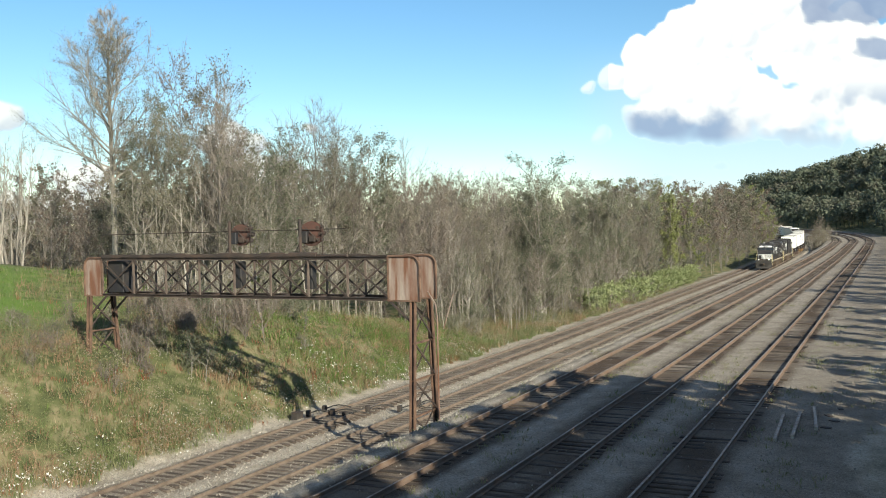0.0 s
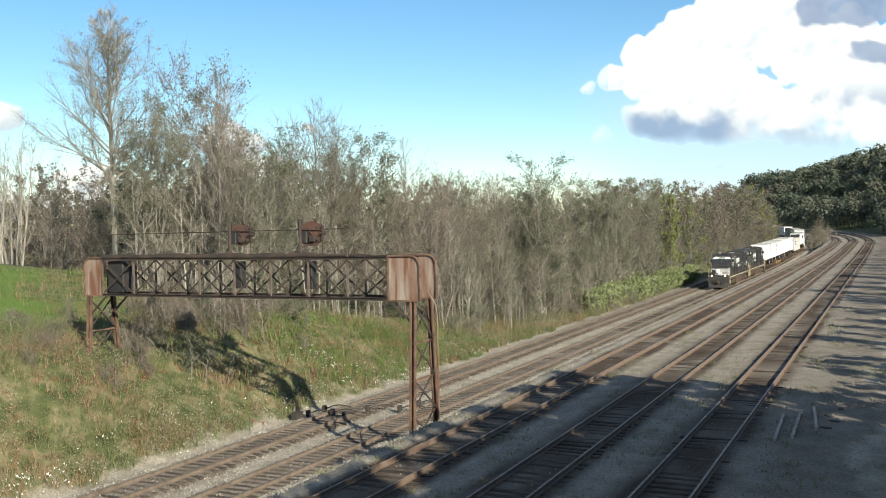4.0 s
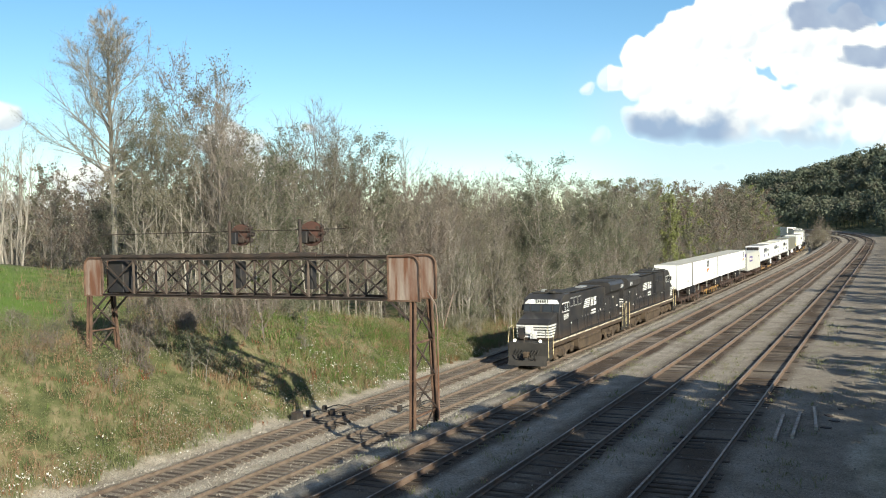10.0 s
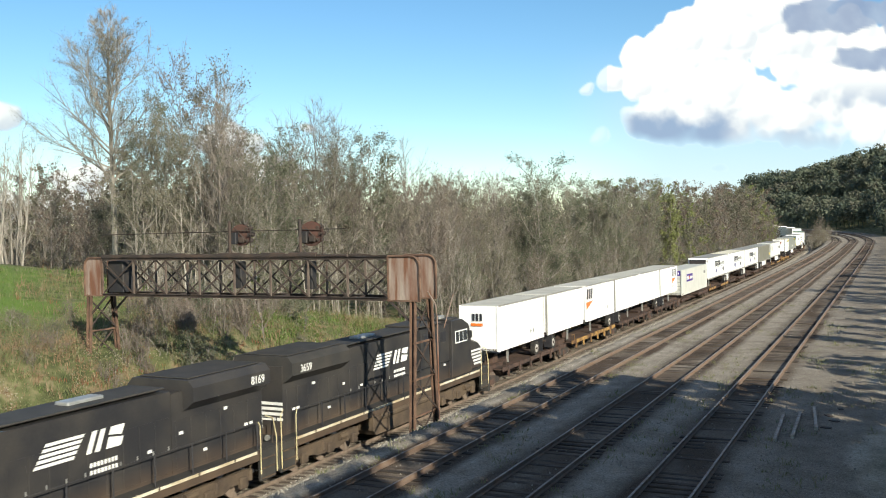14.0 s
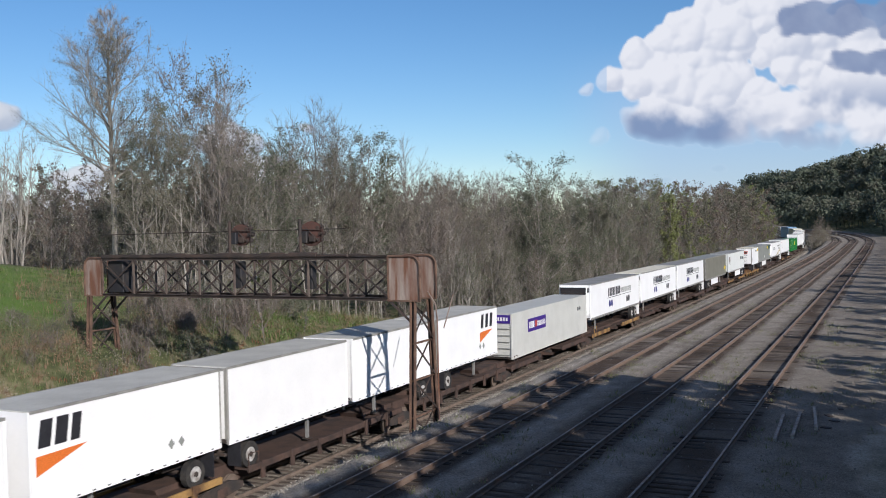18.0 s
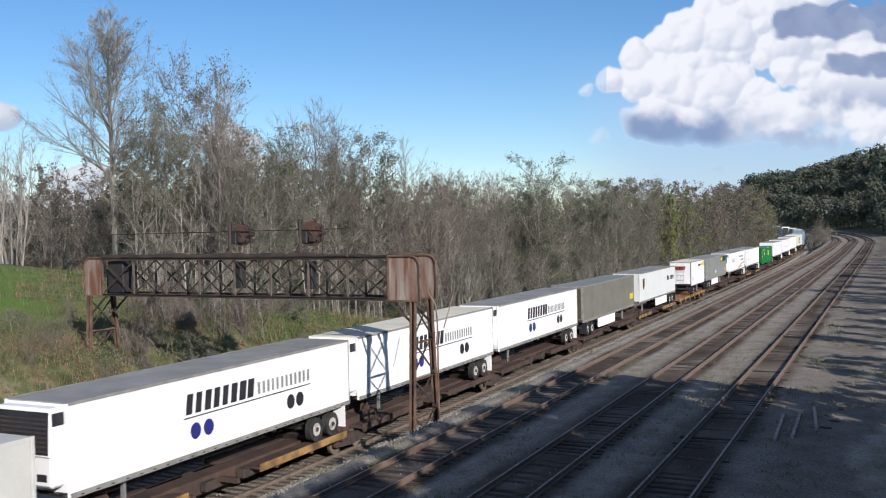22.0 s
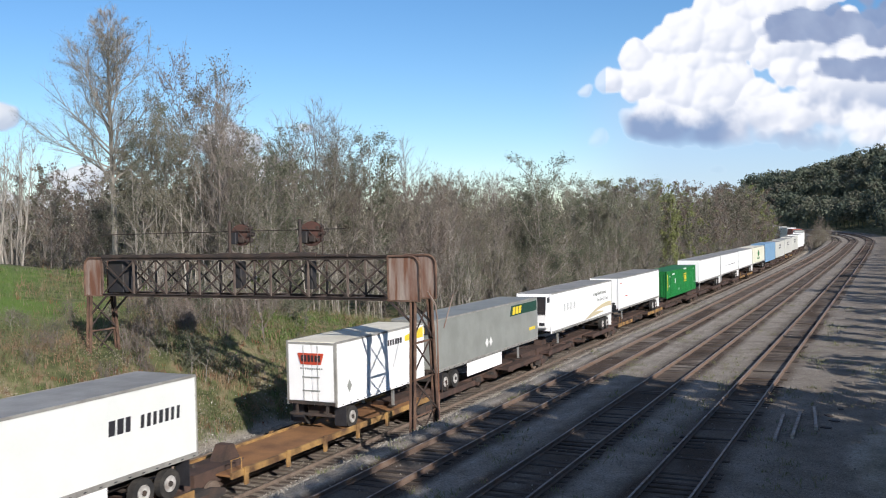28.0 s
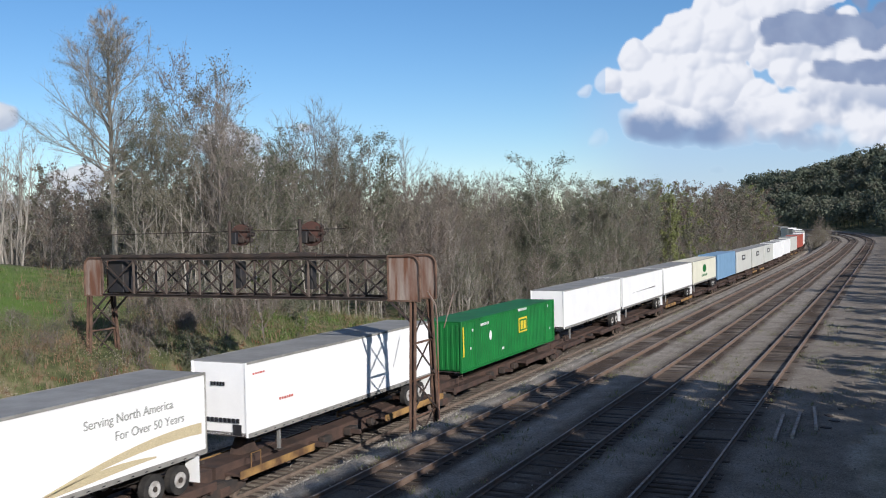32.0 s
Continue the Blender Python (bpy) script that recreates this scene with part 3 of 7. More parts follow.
def trailer(name, label, L, skin, roof, nose, top=5.06, low=2.18, wheels=2, skirt=False, door=True, reefer=False):
    """A road trailer riding on a car. nose: -1 when it points towards the head of the train."""
    t = thing(name, label, "trailer", "trailers on the train")
    h = L / 2
    part("side_wall", Mesh().box(-h, h, -HALF, -HALF + 0.04, low + 0.16, top - 0.06), skin, t)
    part("side_wall", Mesh().box(-h, h, HALF - 0.04, HALF, low + 0.16, top - 0.06), skin, t)
    part("roof", Mesh().box(-h, h, -HALF + 0.03, HALF - 0.03, top - 0.05, top, 0.015), roof, t)
    part("floor", Mesh().box(-h, h, -HALF + 0.05, HALF - 0.05, low + 0.05, low + 0.2), DARK, t)
    for y in (-HALF, HALF):
        part("roof_rail", Mesh().bar((-h, y, top - 0.035), (h, y, top - 0.035), 0.05, 0.09), EDGE, t)
        part("floor_rail", Mesh().bar((-h, y, low + 0.10), (h, y, low + 0.10), 0.05, 0.17), EDGE if L > 10 else WHITE, t)
    studs = Mesh()
    k = 0
    while -h + 0.4 + k * 0.62 < h - 0.2:
        studs.box(-h + 0.4 + k * 0.62, -h + 0.52 + k * 0.62, -HALF - 0.035, -HALF - 0.026, low + 0.06, low + 0.10)
        k += 1
    part("marker_strip", studs, INK, t)
    for end in (-1, 1):
        x0, x1 = sorted((end * h, end * (h - 0.05)))
        is_nose = end == nose
        part("front_wall" if is_nose else "door_frame", Mesh().box(x0, x1, -HALF + 0.02, HALF - 0.02, low + 0.06, top - 0.03), skin, t)
        for y in (-HALF + 0.03, HALF - 0.03):
            part("corner_post", Mesh().box(end * h - 0.04, end * h + 0.04, y - 0.05, y + 0.05, low + 0.03, top - 0.01, 0.015), EDGE if not is_nose else skin, t)
        if not is_nose and door:
            for y in (-0.62, 0.62):
                d = part("door", Mesh().box(end * h - 0.02 + end * 0.03, end * h + 0.02 + end * 0.03, y - 0.58, y + 0.58, low + 0.24, top - 0.14, 0.01), skin, t)
                part("lock_rod", Mesh().tube([(end * (h + 0.075), y * 0.6, low + 0.26), (end * (h + 0.075), y * 0.6, top - 0.18)], 0.018, 6), TRIM, d)
            x0, x1 = end * (h + 0.035) - 0.02, end * (h + 0.035) + 0.02
            for y in (-1.215, 1.175):
                part("door_seal", Mesh().box(x0, x1, y, y + 0.04, low + 0.2, top - 0.1), EDGE, t)
            part("door_header", Mesh().box(x0 - 0.01, x1 + 0.01, -1.22, 1.22, top - 0.13, top - 0.04), EDGE, t)
            part("door_sill", Mesh().box(x0 - 0.01, x1 + 0.01, -1.22, 1.22, low + 0.08, low + 0.22), DARK, t)
            part("bumper", Mesh().box(end * h - 0.08, end * h + 0.06, -1.15, 1.15, low - 0.42, low - 0.30, 0.015), DARK, t)
            for y in (-0.8, 0.8):
                part("bumper_hanger", Mesh().box(end * h - 0.06, end * h + 0.02, y - 0.06, y + 0.06, low - 0.32, low + 0.06), DARK, t)
        if is_nose and reefer:
            r = part("cooling_unit", Mesh().box(end * h - 0.26 + end * 0.26, end * h + 0.26 + end * 0.26, -1.16, 1.16, low + 0.42, top - 0.10, 0.09), WHITE, t, "white refrigeration unit with dark grille")
            fx = end * (h + 0.525)
            grille = Mesh().add([(fx + d, y, z) for d in (-0.02, 0.02) for y, z in ((-1.02, low + 1.42), (0.98, low + 1.42), (1.08, top - 0.2), (-1.08, top - 0.2))],
                                [(3, 2, 1, 0), (4, 5, 6, 7), (0, 1, 5, 4), (1, 2, 6, 5), (2, 3, 7, 6), (3, 0, 4, 7)])
            part("grille", grille, INK, r)
            for q in range(8):
                z = low + 1.5 + q * (top - low - 1.8) / 8
                part("grille_slat", Mesh().box(fx + end * 0.03 - 0.012, fx + end * 0.03 + 0.012, -0.98, 0.98, z, z + 0.05), DARK, r)
            part("side_vent", Mesh().box(end * (h + 0.26) - 0.22, end * (h + 0.26) + 0.22, -1.185, -1.155, top - 0.62, top - 0.24, 0.01), INK, r)
            part("service_hatch", Mesh().box(fx - 0.012, fx + 0.012, -0.95, -0.55, low + 0.62, low + 0.84, 0.005), INK, r)
            part("service_hatch", Mesh().box(fx - 0.012, fx + 0.012, 0.25, 0.5, low + 0.66, low + 0.84, 0.005), INK, r)
            part("unit_seam", Mesh().box(fx - 0.008, fx + 0.008, -1.1, 1.1, low + 1.34, low + 1.365), GREY, r)
    base = low - 0.62
    axles = [-nose * (h - 1.35 - 1.25 * k) for k in range(wheels)]
    for x in axles:
        part("axle", Mesh().tube([(x, -1.1, base), (x, 1.1, base)], 0.07, 8), DARK, t)
        for y in (-1.1, 1.1):
            wheel(t, x, y, base, 0.5)
    part("bogie_frame", Mesh().box(min(axles) - 0.9, max(axles) + 0.9, -0.55, 0.55, low - 0.45, low + 0.05, 0.03), DARK, t)
    if axles and wheels:
        for k in (-1, 1):
            part("mud_flap", Mesh().box(-nose * (h - 0.55) - 0.015, -nose * (h - 0.55) + 0.015, k * 1.1 - 0.3, k * 1.1 + 0.3, low - 0.9, low + 0.02), INK if skin is not WHITE or L < 10 else WHITE, t)
    for y in (-0.85, 0.85):
        leg = part("landing_leg", Mesh().box(nose * (h - 2.6) - 0.06, nose * (h - 2.6) + 0.06, y - 0.06, y + 0.06, low - 0.95, low + 0.05), TRIM, t)
        part("sand_shoe", Mesh().box(nose * (h - 2.6) - 0.16, nose * (h - 2.6) + 0.16, y - 0.13, y + 0.13, low - 1.0, low - 0.95), DARK, leg)
    if skirt:
        a, b = sorted((-nose * (h - 4.2), -nose * (h - 9.5)))
        part("side_skirt", Mesh().box(a, b, -HALF + 0.03, -HALF + 0.06, low - 0.78, low + 0.02, 0.01), WHITE, t, "white plastic side skirt")
    return t


def container(name, label, L, skin, roof, top=4.55, low=1.65, ribs=False):
    c = thing(name, label, "container", "containers on the train")
    h = L / 2
    for s in (-1, 1):
        m = Mesh()
        if ribs:
            n = int(L / 0.28)
            for k in range(n):
                x = -h + 0.14 + (L - 0.28) * k / n
                w = (L - 0.28) / n
                d = 0.035
                ys = s * (HALF - 0.05)
                m.add([(x, ys, low + .12), (x + w * .25, ys + s * d, low + .12), (x + w * .5, ys + s * d, low + .12), (x + w * .75, ys, low + .12), (x + w, ys, low + .12),
                       (x, ys, top - .1), (x + w * .25, ys + s * d, top - .1), (x + w * .5, ys + s * d, top - .1), (x + w * .75, ys, top - .1), (x + w, ys, top - .1)],
                      [(j, j + 1, j + 6, j + 5) if s < 0 else (j + 5, j + 6, j + 1, j) for j in range(4)])
            b = bmesh.new()
            vs = [b.verts.new(p) for p in m.v]
            for q in m.f:
                b.faces.new([vs[i] for i in q])
            bmesh.ops.remove_doubles(b, verts=list(b.verts), dist=0.001)
            m = Mesh().take(b)
        else:
            m.box(-h + 0.1, h - 0.1, min(s * HALF, s * (HALF - 0.04)), max(s * HALF, s * (HALF - 0.04)), low + 0.1, top - 0.08)
        part("side_wall", m, skin, c)
        part("top_rail", Mesh().bar((-h, s * (HALF - 0.02), top - 0.05), (h, s * (HALF - 0.02), top - 0.05), 0.07, 0.10), skin, c)
        part("bottom_rail", Mesh().bar((-h, s * (HALF - 0.02), low + 0.07), (h, s * (HALF - 0.02), low + 0.07), 0.07, 0.14), skin, c)
    part("roof", Mesh().box(-h, h, -HALF + 0.04, HALF - 0.04, top - 0.05, top - 0.004, 0.01), roof, c)
    part("floor", Mesh().box(-h, h, -HALF + 0.08, HALF - 0.08, low + 0.02, low + 0.15), DARK, c)
    for e in (-1, 1):
        end = part("end_wall", Mesh().box(min(e * h, e * (h - 0.06)), max(e * h, e * (h - 0.06)), -HALF + 0.06, HALF - 0.06, low + 0.08, top - 0.06), skin, c)
        for q in range(7):
            if ribs:
                part("end_rib", Mesh().box(e * (h + 0.015) - 0.03, e * (h + 0.015) + 0.03, -HALF + 0.2 + q * 0.34, -HALF + 0.34 + q * 0.34, low + 0.2, top - 0.2, 0.01), skin, end)
        for y in (-1, 1):
            part("corner_post", Mesh().box(e * h - 0.07, e * h + 0.07, y * (HALF - 0.04) - 0.07, y * (HALF - 0.04) + 0.07, low, top, 0.02), skin, c)
    for xx in (-6.1, 6.1):
        part("lifting_post", Mesh().box(xx - 0.07, xx + 0.07, -HALF - 0.008, -HALF + 0.04, low + 0.1, top - 0.08), skin, c)
    return c


def bogie(parent, x):
    """A two-axle freight truck."""
    for s in (-1, 1):
        f = part("truck_side_frame", Mesh().prism([(x - 1.25, 0.38), (x - 1.25, 0.62), (x - 0.5, 0.80), (x + 0.5, 0.80), (x + 1.25, 0.62), (x + 1.25, 0.38), (x + 0.55, 0.30), (x - 0.55, 0.30)],
                                              min(s * 0.95, s * 1.1), max(s * 0.95, s * 1.1)), DARK, parent)
        part("spring_nest", Mesh().box(x - 0.28, x + 0.28, s * 1.04 - 0.12, s * 1.04 + 0.12, 0.28, 0.62, 0.03), CAR_RED, f)
    for d in (-0.89, 0.89):
        part("axle", Mesh().tube([(x + d, -1.0, 0.46), (x + d, 1.0, 0.46)], 0.08, 8), DARK, parent)
        for s in (-1, 1):
            part("rail_wheel", Mesh().disc((x + d, s * 0.75, 0.46), (0, 1, 0), 0.455, 0.13, 24), RAIL, parent)
    part("bolster", Mesh().box(x - 0.3, x + 0.3, -1.05, 1.05, 0.5, 0.82, 0.04), DARK, parent)


def spine_car(L, sill, deck, kind):
    """A low intermodal car unit, its truck under the joint at its head end."""
    c = thing("spine_car", "low rust red intermodal car with %s side sills" % ("yellow" if sill is CAR_YELLOW else "brown"), "rail car", "cars of the train")
    h = L / 2
    part("centre_beam", Mesh().box(-h + 0.5, h - 0.5, -0.42, 0.42, 0.42, 1.02, 0.04), CAR_RED, c)
    for e in (-1, 1):
        part("end_sill", Mesh().prism([(e * (h - 0.1), 0.75), (e * (h - 2.6), 0.75), (e * (h - 3.0), 1.28), (e * (h - 0.1), 1.28)], -0.62, 0.62), CAR_RED, c)
        part("coupling", Mesh().box(min(e * (h - 0.3), e * (h + 0.1)), max(e * (h - 0.3), e * (h + 0.1)), -0.22, 0.22, 0.62, 0.98, 0.03), DARK, c)
    if kind == "deck":
        part("deck", Mesh().box(-h + 1.3, h - 0.3, -1.25, 1.25, 0.98, 1.06, 0.01), deck, c, "rusty orange flat deck")
        for s in (-1, 1):
            part("side_sill", Mesh().box(-h + 1.3, h - 0.3, s * 1.31 - 0.06, s * 1.31 + 0.06, 0.90, 1.16, 0.02), sill, c)
            for q in range(6):
                part("stake_pocket", Mesh().box(-h + 2 + q * (L - 3) / 5.5, -h + 2.22 + q * (L - 3) / 5.5, s * 1.39 - 0.05, s * 1.39 + 0.05, 0.55, 1.22, 0.01), sill, c)
    else:
        for s in (-1, 1):
            for x0, x1 in ((-h + 0.6, -h + 5.6), (h - 7.2, h - 0.8)):
                part("wheel_platform", Mesh().box(x0, x1, s * 0.95 - 0.38, s * 0.95 + 0.38, 0.86, 0.98, 0.015), CAR_RED, c)
                part("platform_edge", Mesh().box(x0, x1, s * 1.36 - 0.03, s * 1.36 + 0.03, 0.78, 1.08, 0.01), sill, c)
            for q in range(7):
                part("cross_arm", Mesh().box(-h + 1.0 + q * (L - 2) / 6 - 0.09, -h + 1.0 + q * (L - 2) / 6 + 0.09, min(s * 0.4, s * 1.32), max(s * 0.4, s * 1.32), 0.66, 0.86, 0.01), CAR_RED, c)
    part("hitch", Mesh().prism([(-h + 1.9, 1.02), (-h + 3.3, 1.02), (-h + 2.8, 1.85), (-h + 2.45, 1.85)], -0.3, 0.3), CAR_RED, c)
    part("grab_post", Mesh().tube([(-h + 1.35, -1.3, 1.05), (-h + 1.35, -1.3, 1.6), (-h + 1.95, -1.3, 1.6), (-h + 1.95, -1.3, 1.05)], 0.025, 6), sill, c)
    for q in range(4):
        part("brake_box", Mesh().box(-h + 5.2 + q * 2.1, -h + 5.9 + q * 2.1, -0.85 + 0.1 * (q % 2), -0.45, 0.55, 0.9, 0.03), DARK, c)
    bogie(c, -h)
    return c


def place(ob, front, rear):
    MOVERS.append((ob, (front + rear) / 2))


# cars: head and tail places along the line at 20 s
CARS = [(-26.7, -12.6, "deck"), (-12.6, 1.05, "deck"), (1.05, 15.0, "deck"), (15.0, 28.9, "deck"), (28.9, 46.9, "spine"), (46.9, 63.8, "spine"), (63.8, 80.9, "spine"),
        (80.9, 98.1, "spine"), (98.1, 116.1, "spine"), (116.1, 134.0, "spine"), (134.0, 152.1, "deck"), (152.1, 170.2, "spine"), (170.2, 188.8, "spine"),
        (188.8, 207.8, "spine"), (207.8, 227.0, "spine"), (227.0, 244.7, "spine"), (244.7, 261.6, "spine"), (261.6, 277.6, "spine"), (277.6, 295.1, "spine"),
        (295.1, 312.2, "spine"), (312.2, 330.3, "spine"), (330.3, 347.2, "spine"), (347.2, 362.3, "spine")]
s = 362.3
while s < 600:
    CARS.append((s, s + 17.2, "spine"))
    s += 17.2
masters = {}
for i, (a, b, kind) in enumerate(CARS):
    sill = CAR_YELLOW if kind == "deck" and a > 100 or i % 4 == 1 else CAR_RED
    key = (round(b - a, 1), kind, sill.name)
    if key in masters:
        ob = copy_thing(masters[key], pose(0, 0, 0))
    else:
        ob = masters[key] = spine_car(b - a, sill, DECK if a > 100 else CAR_RED, kind)
    place(ob, a, b)

FACE = -HALF - 0.002


def mark(t, m, mat, name="marking", label=""):
    return part(name, m, mat, t, label, kind="stuff" if name == "marking" else "")


# six short white trailers behind the engines
pups = []
for k, (a, b) in enumerate([(-26.0, -17.6), (-16.8, -8.4), (-7.6, 0.8), (1.25, 9.65), (10.2, 18.6), (18.95, 27.35)]):
    nose = -1 if k in (0, 2, 4) else 1
    t = trailer("short_trailer", "short white freight trailer on an intermodal car", b - a, WHITE, ROOF_PALE, nose, wheels=1, skirt=False)
    if k in (0, 5, 2):
        h = (b - a) / 2
        if k == 0:
            m = Mesh()
            for q in range(3):
                m.box(-h - 0.062, -h - 0.05, -0.05 + 0.25 * q - 0.2, 0.10 + 0.25 * q - 0.2, 4.1, 4.55)
            mark(t, m, INK)
            mark(t, Mesh().box(-h - 0.062, -h - 0.05, -0.3, 0.5, 3.78, 3.95), ORANGE)
        else:
            m = Mesh()
            bars(m, 0.2 - h, 2.0 - h, 3.95, 4.75, 3, FACE, 0.12, 0.25, k) if k == 2 else bars(m, h - 2.6, h - 0.6, 3.95, 4.75, 3, FACE, 0.12, 0.42, k)
            mark(t, m, INK)
            x = -h + 0.2 if k == 2 else h - 2.6
            mark(t, Mesh().prism([(x, 3.15), (x + 1.9, 3.78), (x, 3.72)], FACE - 0.012, FACE), ORANGE)
        for x in (1.6, 2.1):
            mark(t, Mesh().prism([(x - 0.15, 2.9), (x, 2.72), (x + 0.15, 2.9), (x, 3.08)], FACE - 0.012, FACE), GREY)
    place(t, a, b)

# pale container with a purple panel
c = container("container", "pale grey container with a purple side panel", 16.1, PALE, PALE, 4.36, 1.42)
mark(c, Mesh().box(-5.2, -1.6, FACE - 0.012, FACE, 2.85, 3.72), PURPLE, "sign_panel", "purple sign panel")
m = Mesh()
bars(m, -5.0, -3.9, 3.08, 3.52, 3, FACE - 0.013, 0, 0.2, 8)
bars(m, -3.4, -1.75, 3.10, 3.44, 9, FACE - 0.013, 0, 0.4, 9)
mark(c, m, WHITE_MARK)
m = Mesh()
bars(m, -3.88, -3.45, 3.08, 3.52, 2, FACE - 0.013, 0.1, 0.2, 8)
mark(c, m, SIGN_RED)
mark(c, Mesh().box(-8.09, -8.07, -1.15, 1.15, 3.72, 4.26), PURPLE, "sign_panel", "purple sign panel")
m = Mesh()
for k in range(9):
    m.box(-8.105, -8.09, -1.0 + k * 0.19, -0.88 + k * 0.19, 3.87, 4.1)
mark(c, m, WHITE_MARK)
for k in range(5):
    mark(c, Mesh().box(-8.12, -8.06, -1.12, 1.12, 1.65 + k * 0.42, 1.71 + k * 0.42, 0.01), GREY, "door_rib")
for x in (5.9, 6.4):
    m = Mesh()
    oval(m, x, 3.45, 0.14, 0.18, FACE)
    mark(c, m, INK)
place(c, 30.0, 46.1)

# three white trailers with navy dots
for a, b in ((47.4, 63.4), (64.25, 80.35), (81.3, 97.35)):
    t = trailer("long_trailer", "long white trailer with black lettering and navy dots", b - a, WHITE, CREAM if a == 64.25 else ROOF, -1, wheels=2, reefer=True)
    if a == 64.25:
        part("roof_sheet", Mesh().box(-7.9, 7.9, -1.2, 1.2, 5.062, 5.07), ROOF_CREAM, t)
    m = Mesh()
    bars(m, -2.9, 1.05, 3.72, 4.42, 8, FACE, 0.1, 0.22, 4)
    mark(t, m, INK)
    m = Mesh()
    bars(m, 1.2, 4.9, 3.76, 4.22, 12, FACE, 0, 0.5, 6)
    mark(t, m, GREY)
    mark(t, Mesh().box(-2.95, 4.9, FACE - 0.012, FACE, 3.58, 3.62), INK, "underline")
    for x in (-2.35, -1.65, 3.45, 4.1):
        m = Mesh()
        oval(m, x, 3.1, 0.27, 0.29, FACE)
        mark(t, m, NAVY if x < 0 else INK, "dot")
    place(t, a, b)

# grey-green trailer, then the pale one with a brown shield
t = trailer("long_trailer", "long greenish grey trailer with yellow marks", 16.1, TAUPE, GREY, 1, wheels=2, skirt=True)
mark(t, Mesh().box(6.5, 7.7, FACE - 0.012, FACE, 2.95, 3.45), YELLOW)
for y in (-0.6, 0.6):
    mark(t, Mesh().box(-8.125, -8.10, y - 0.54, y + 0.54, 2.5, 4.85, 0.01), OLIVE_DOOR, "door_skin", "dark olive door skin")
m = Mesh()
for k in range(3):
    m.prism([(0.1 + k * 0.32, 4.25), (0.3 + k * 0.32, 4.25), (0.36 + k * 0.32, 4.6), (0.16 + k * 0.32, 4.6)], 0, 0.012)
for k in range(5):
    m.prism([(0.15 + k * 0.18, 2.85), (0.26 + k * 0.18, 2.85), (0.26 + k * 0.18, 3.1), (0.15 + k * 0.18, 3.1)], 0, 0.012)
m.v = [(-8.128 - b, 0.55 - a, c) for a, b, c in m.v]
mark(t, m, YELLOW)
place(t, 98.9, 115.0)
t = trailer("long_trailer", "long pale grey trailer with a small brown shield", 16.15, OFFWHITE, ROOF, -1, wheels=2, skirt=True)
m = Mesh()
m.prism([(-6.9, 4.5), (-6.15, 4.5), (-6.15, 3.75), (-6.5, 3.35), (-6.9, 3.75)], FACE - 0.012, FACE)
mark(t, m, BROWN, "shield")
m = Mesh()
bars(m, 3.9, 5.0, 3.72, 4.2, 3, FACE, 0.03, 0.25, 2)
bars(m, 5.3, 7.3, 3.72, 4.15, 7, FACE, 0.03, 0.35, 3)
mark(t, m, INK)
place(t, 117.35, 133.5)

# short cream trailer with a red sign on its doors
t = trailer("short_trailer", "short cream white trailer with a red sign on its doors", 8.5, WHITE, ROOF_CREAM, 1, wheels=1)
sign = Mesh().add([(x, y, z) for x in (-4.335, -4.305) for y, z in ((-0.52, 4.05), (0.52, 4.05), (0.68, 4.55), (-0.68, 4.55))],
                  [(3, 2, 1, 0), (4, 5, 6, 7), (0, 1, 5, 4), (1, 2, 6, 5), (2, 3, 7, 6), (3, 0, 4, 7)])
mark(t, sign, SIGN_RED, "sign_panel", "red sign panel")
m = Mesh()
for k in range(6):
    m.box(-4.345, -4.33, -0.52 + k * 0.18, -0.40 + k * 0.18, 4.17, 4.46)
mark(t, m, INK)
m = Mesh()
for k in range(10):
    m.box(-4.32, -4.305, -0.6 + k * 0.12, -0.53 + k * 0.12, 3.82, 3.9)
mark(t, m, GREY)
for z in (3.45, 2.85):
    mark(t, Mesh().box(-4.325, -4.305, -0.45, 0.45, z, z + 0.06), GREY, "door_bar")
mark(t, Mesh().prism([(2.2, 4.35), (4.2, 4.35), (4.2, 4.9), (2.2, 4.62)], FACE - 0.012, FACE), YELLOW, "band")
m = Mesh()
bars(m, 0.35, 1.9, 4.32, 4.6, 6, FACE, 0, 0.3, 5)
mark(t, m, INK)
mark(t, Mesh().prism([(-3.4, 3.0), (-3.2, 2.7), (-3.0, 3.0), (-3.2, 3.3)], FACE - 0.012, FACE), GREY)
place(t, 142.8, 151.3)

t = trailer("long_trailer", "long grey trailer with a dark green band and yellow mark", 16.0, GREY, GREY, 1, wheels=2, skirt=True)
mark(t, Mesh().prism([(2.9, 4.2), (7.9, 4.2), (7.9, 4.85), (3.2, 4.85)], FACE - 0.012, FACE), DARKGREEN, "band")
m = Mesh()
bars(m, 3.3, 4.9, 4.28, 4.75, 3, FACE - 0.013, 0.12, 0.15, 5)
mark(t, m, YELLOW)
m = Mesh()
bars(m, 6.4, 7.6, 2.95, 3.15, 7, FACE, 0, 0.2, 5)
mark(t, m, YELLOW)
for x in (-0.9, -0.3):
    mark(t, Mesh().prism([(x - 0.25, 3.0), (x, 2.72), (x + 0.25, 3.0), (x, 3.3)], FACE - 0.012, FACE), WHITE_MARK)
mark(t, Mesh().box(-8.06, -8.045, -1.0, 1.0, 4.25, 4.75), INK, "sign_panel")
m = Mesh()
for k in range(3):
    m.box(-8.075, -8.06, -0.7 + k * 0.5, -0.32 + k * 0.5, 4.33, 4.66)
mark(t, m, YELLOW)
place(t, 152.7, 168.7)

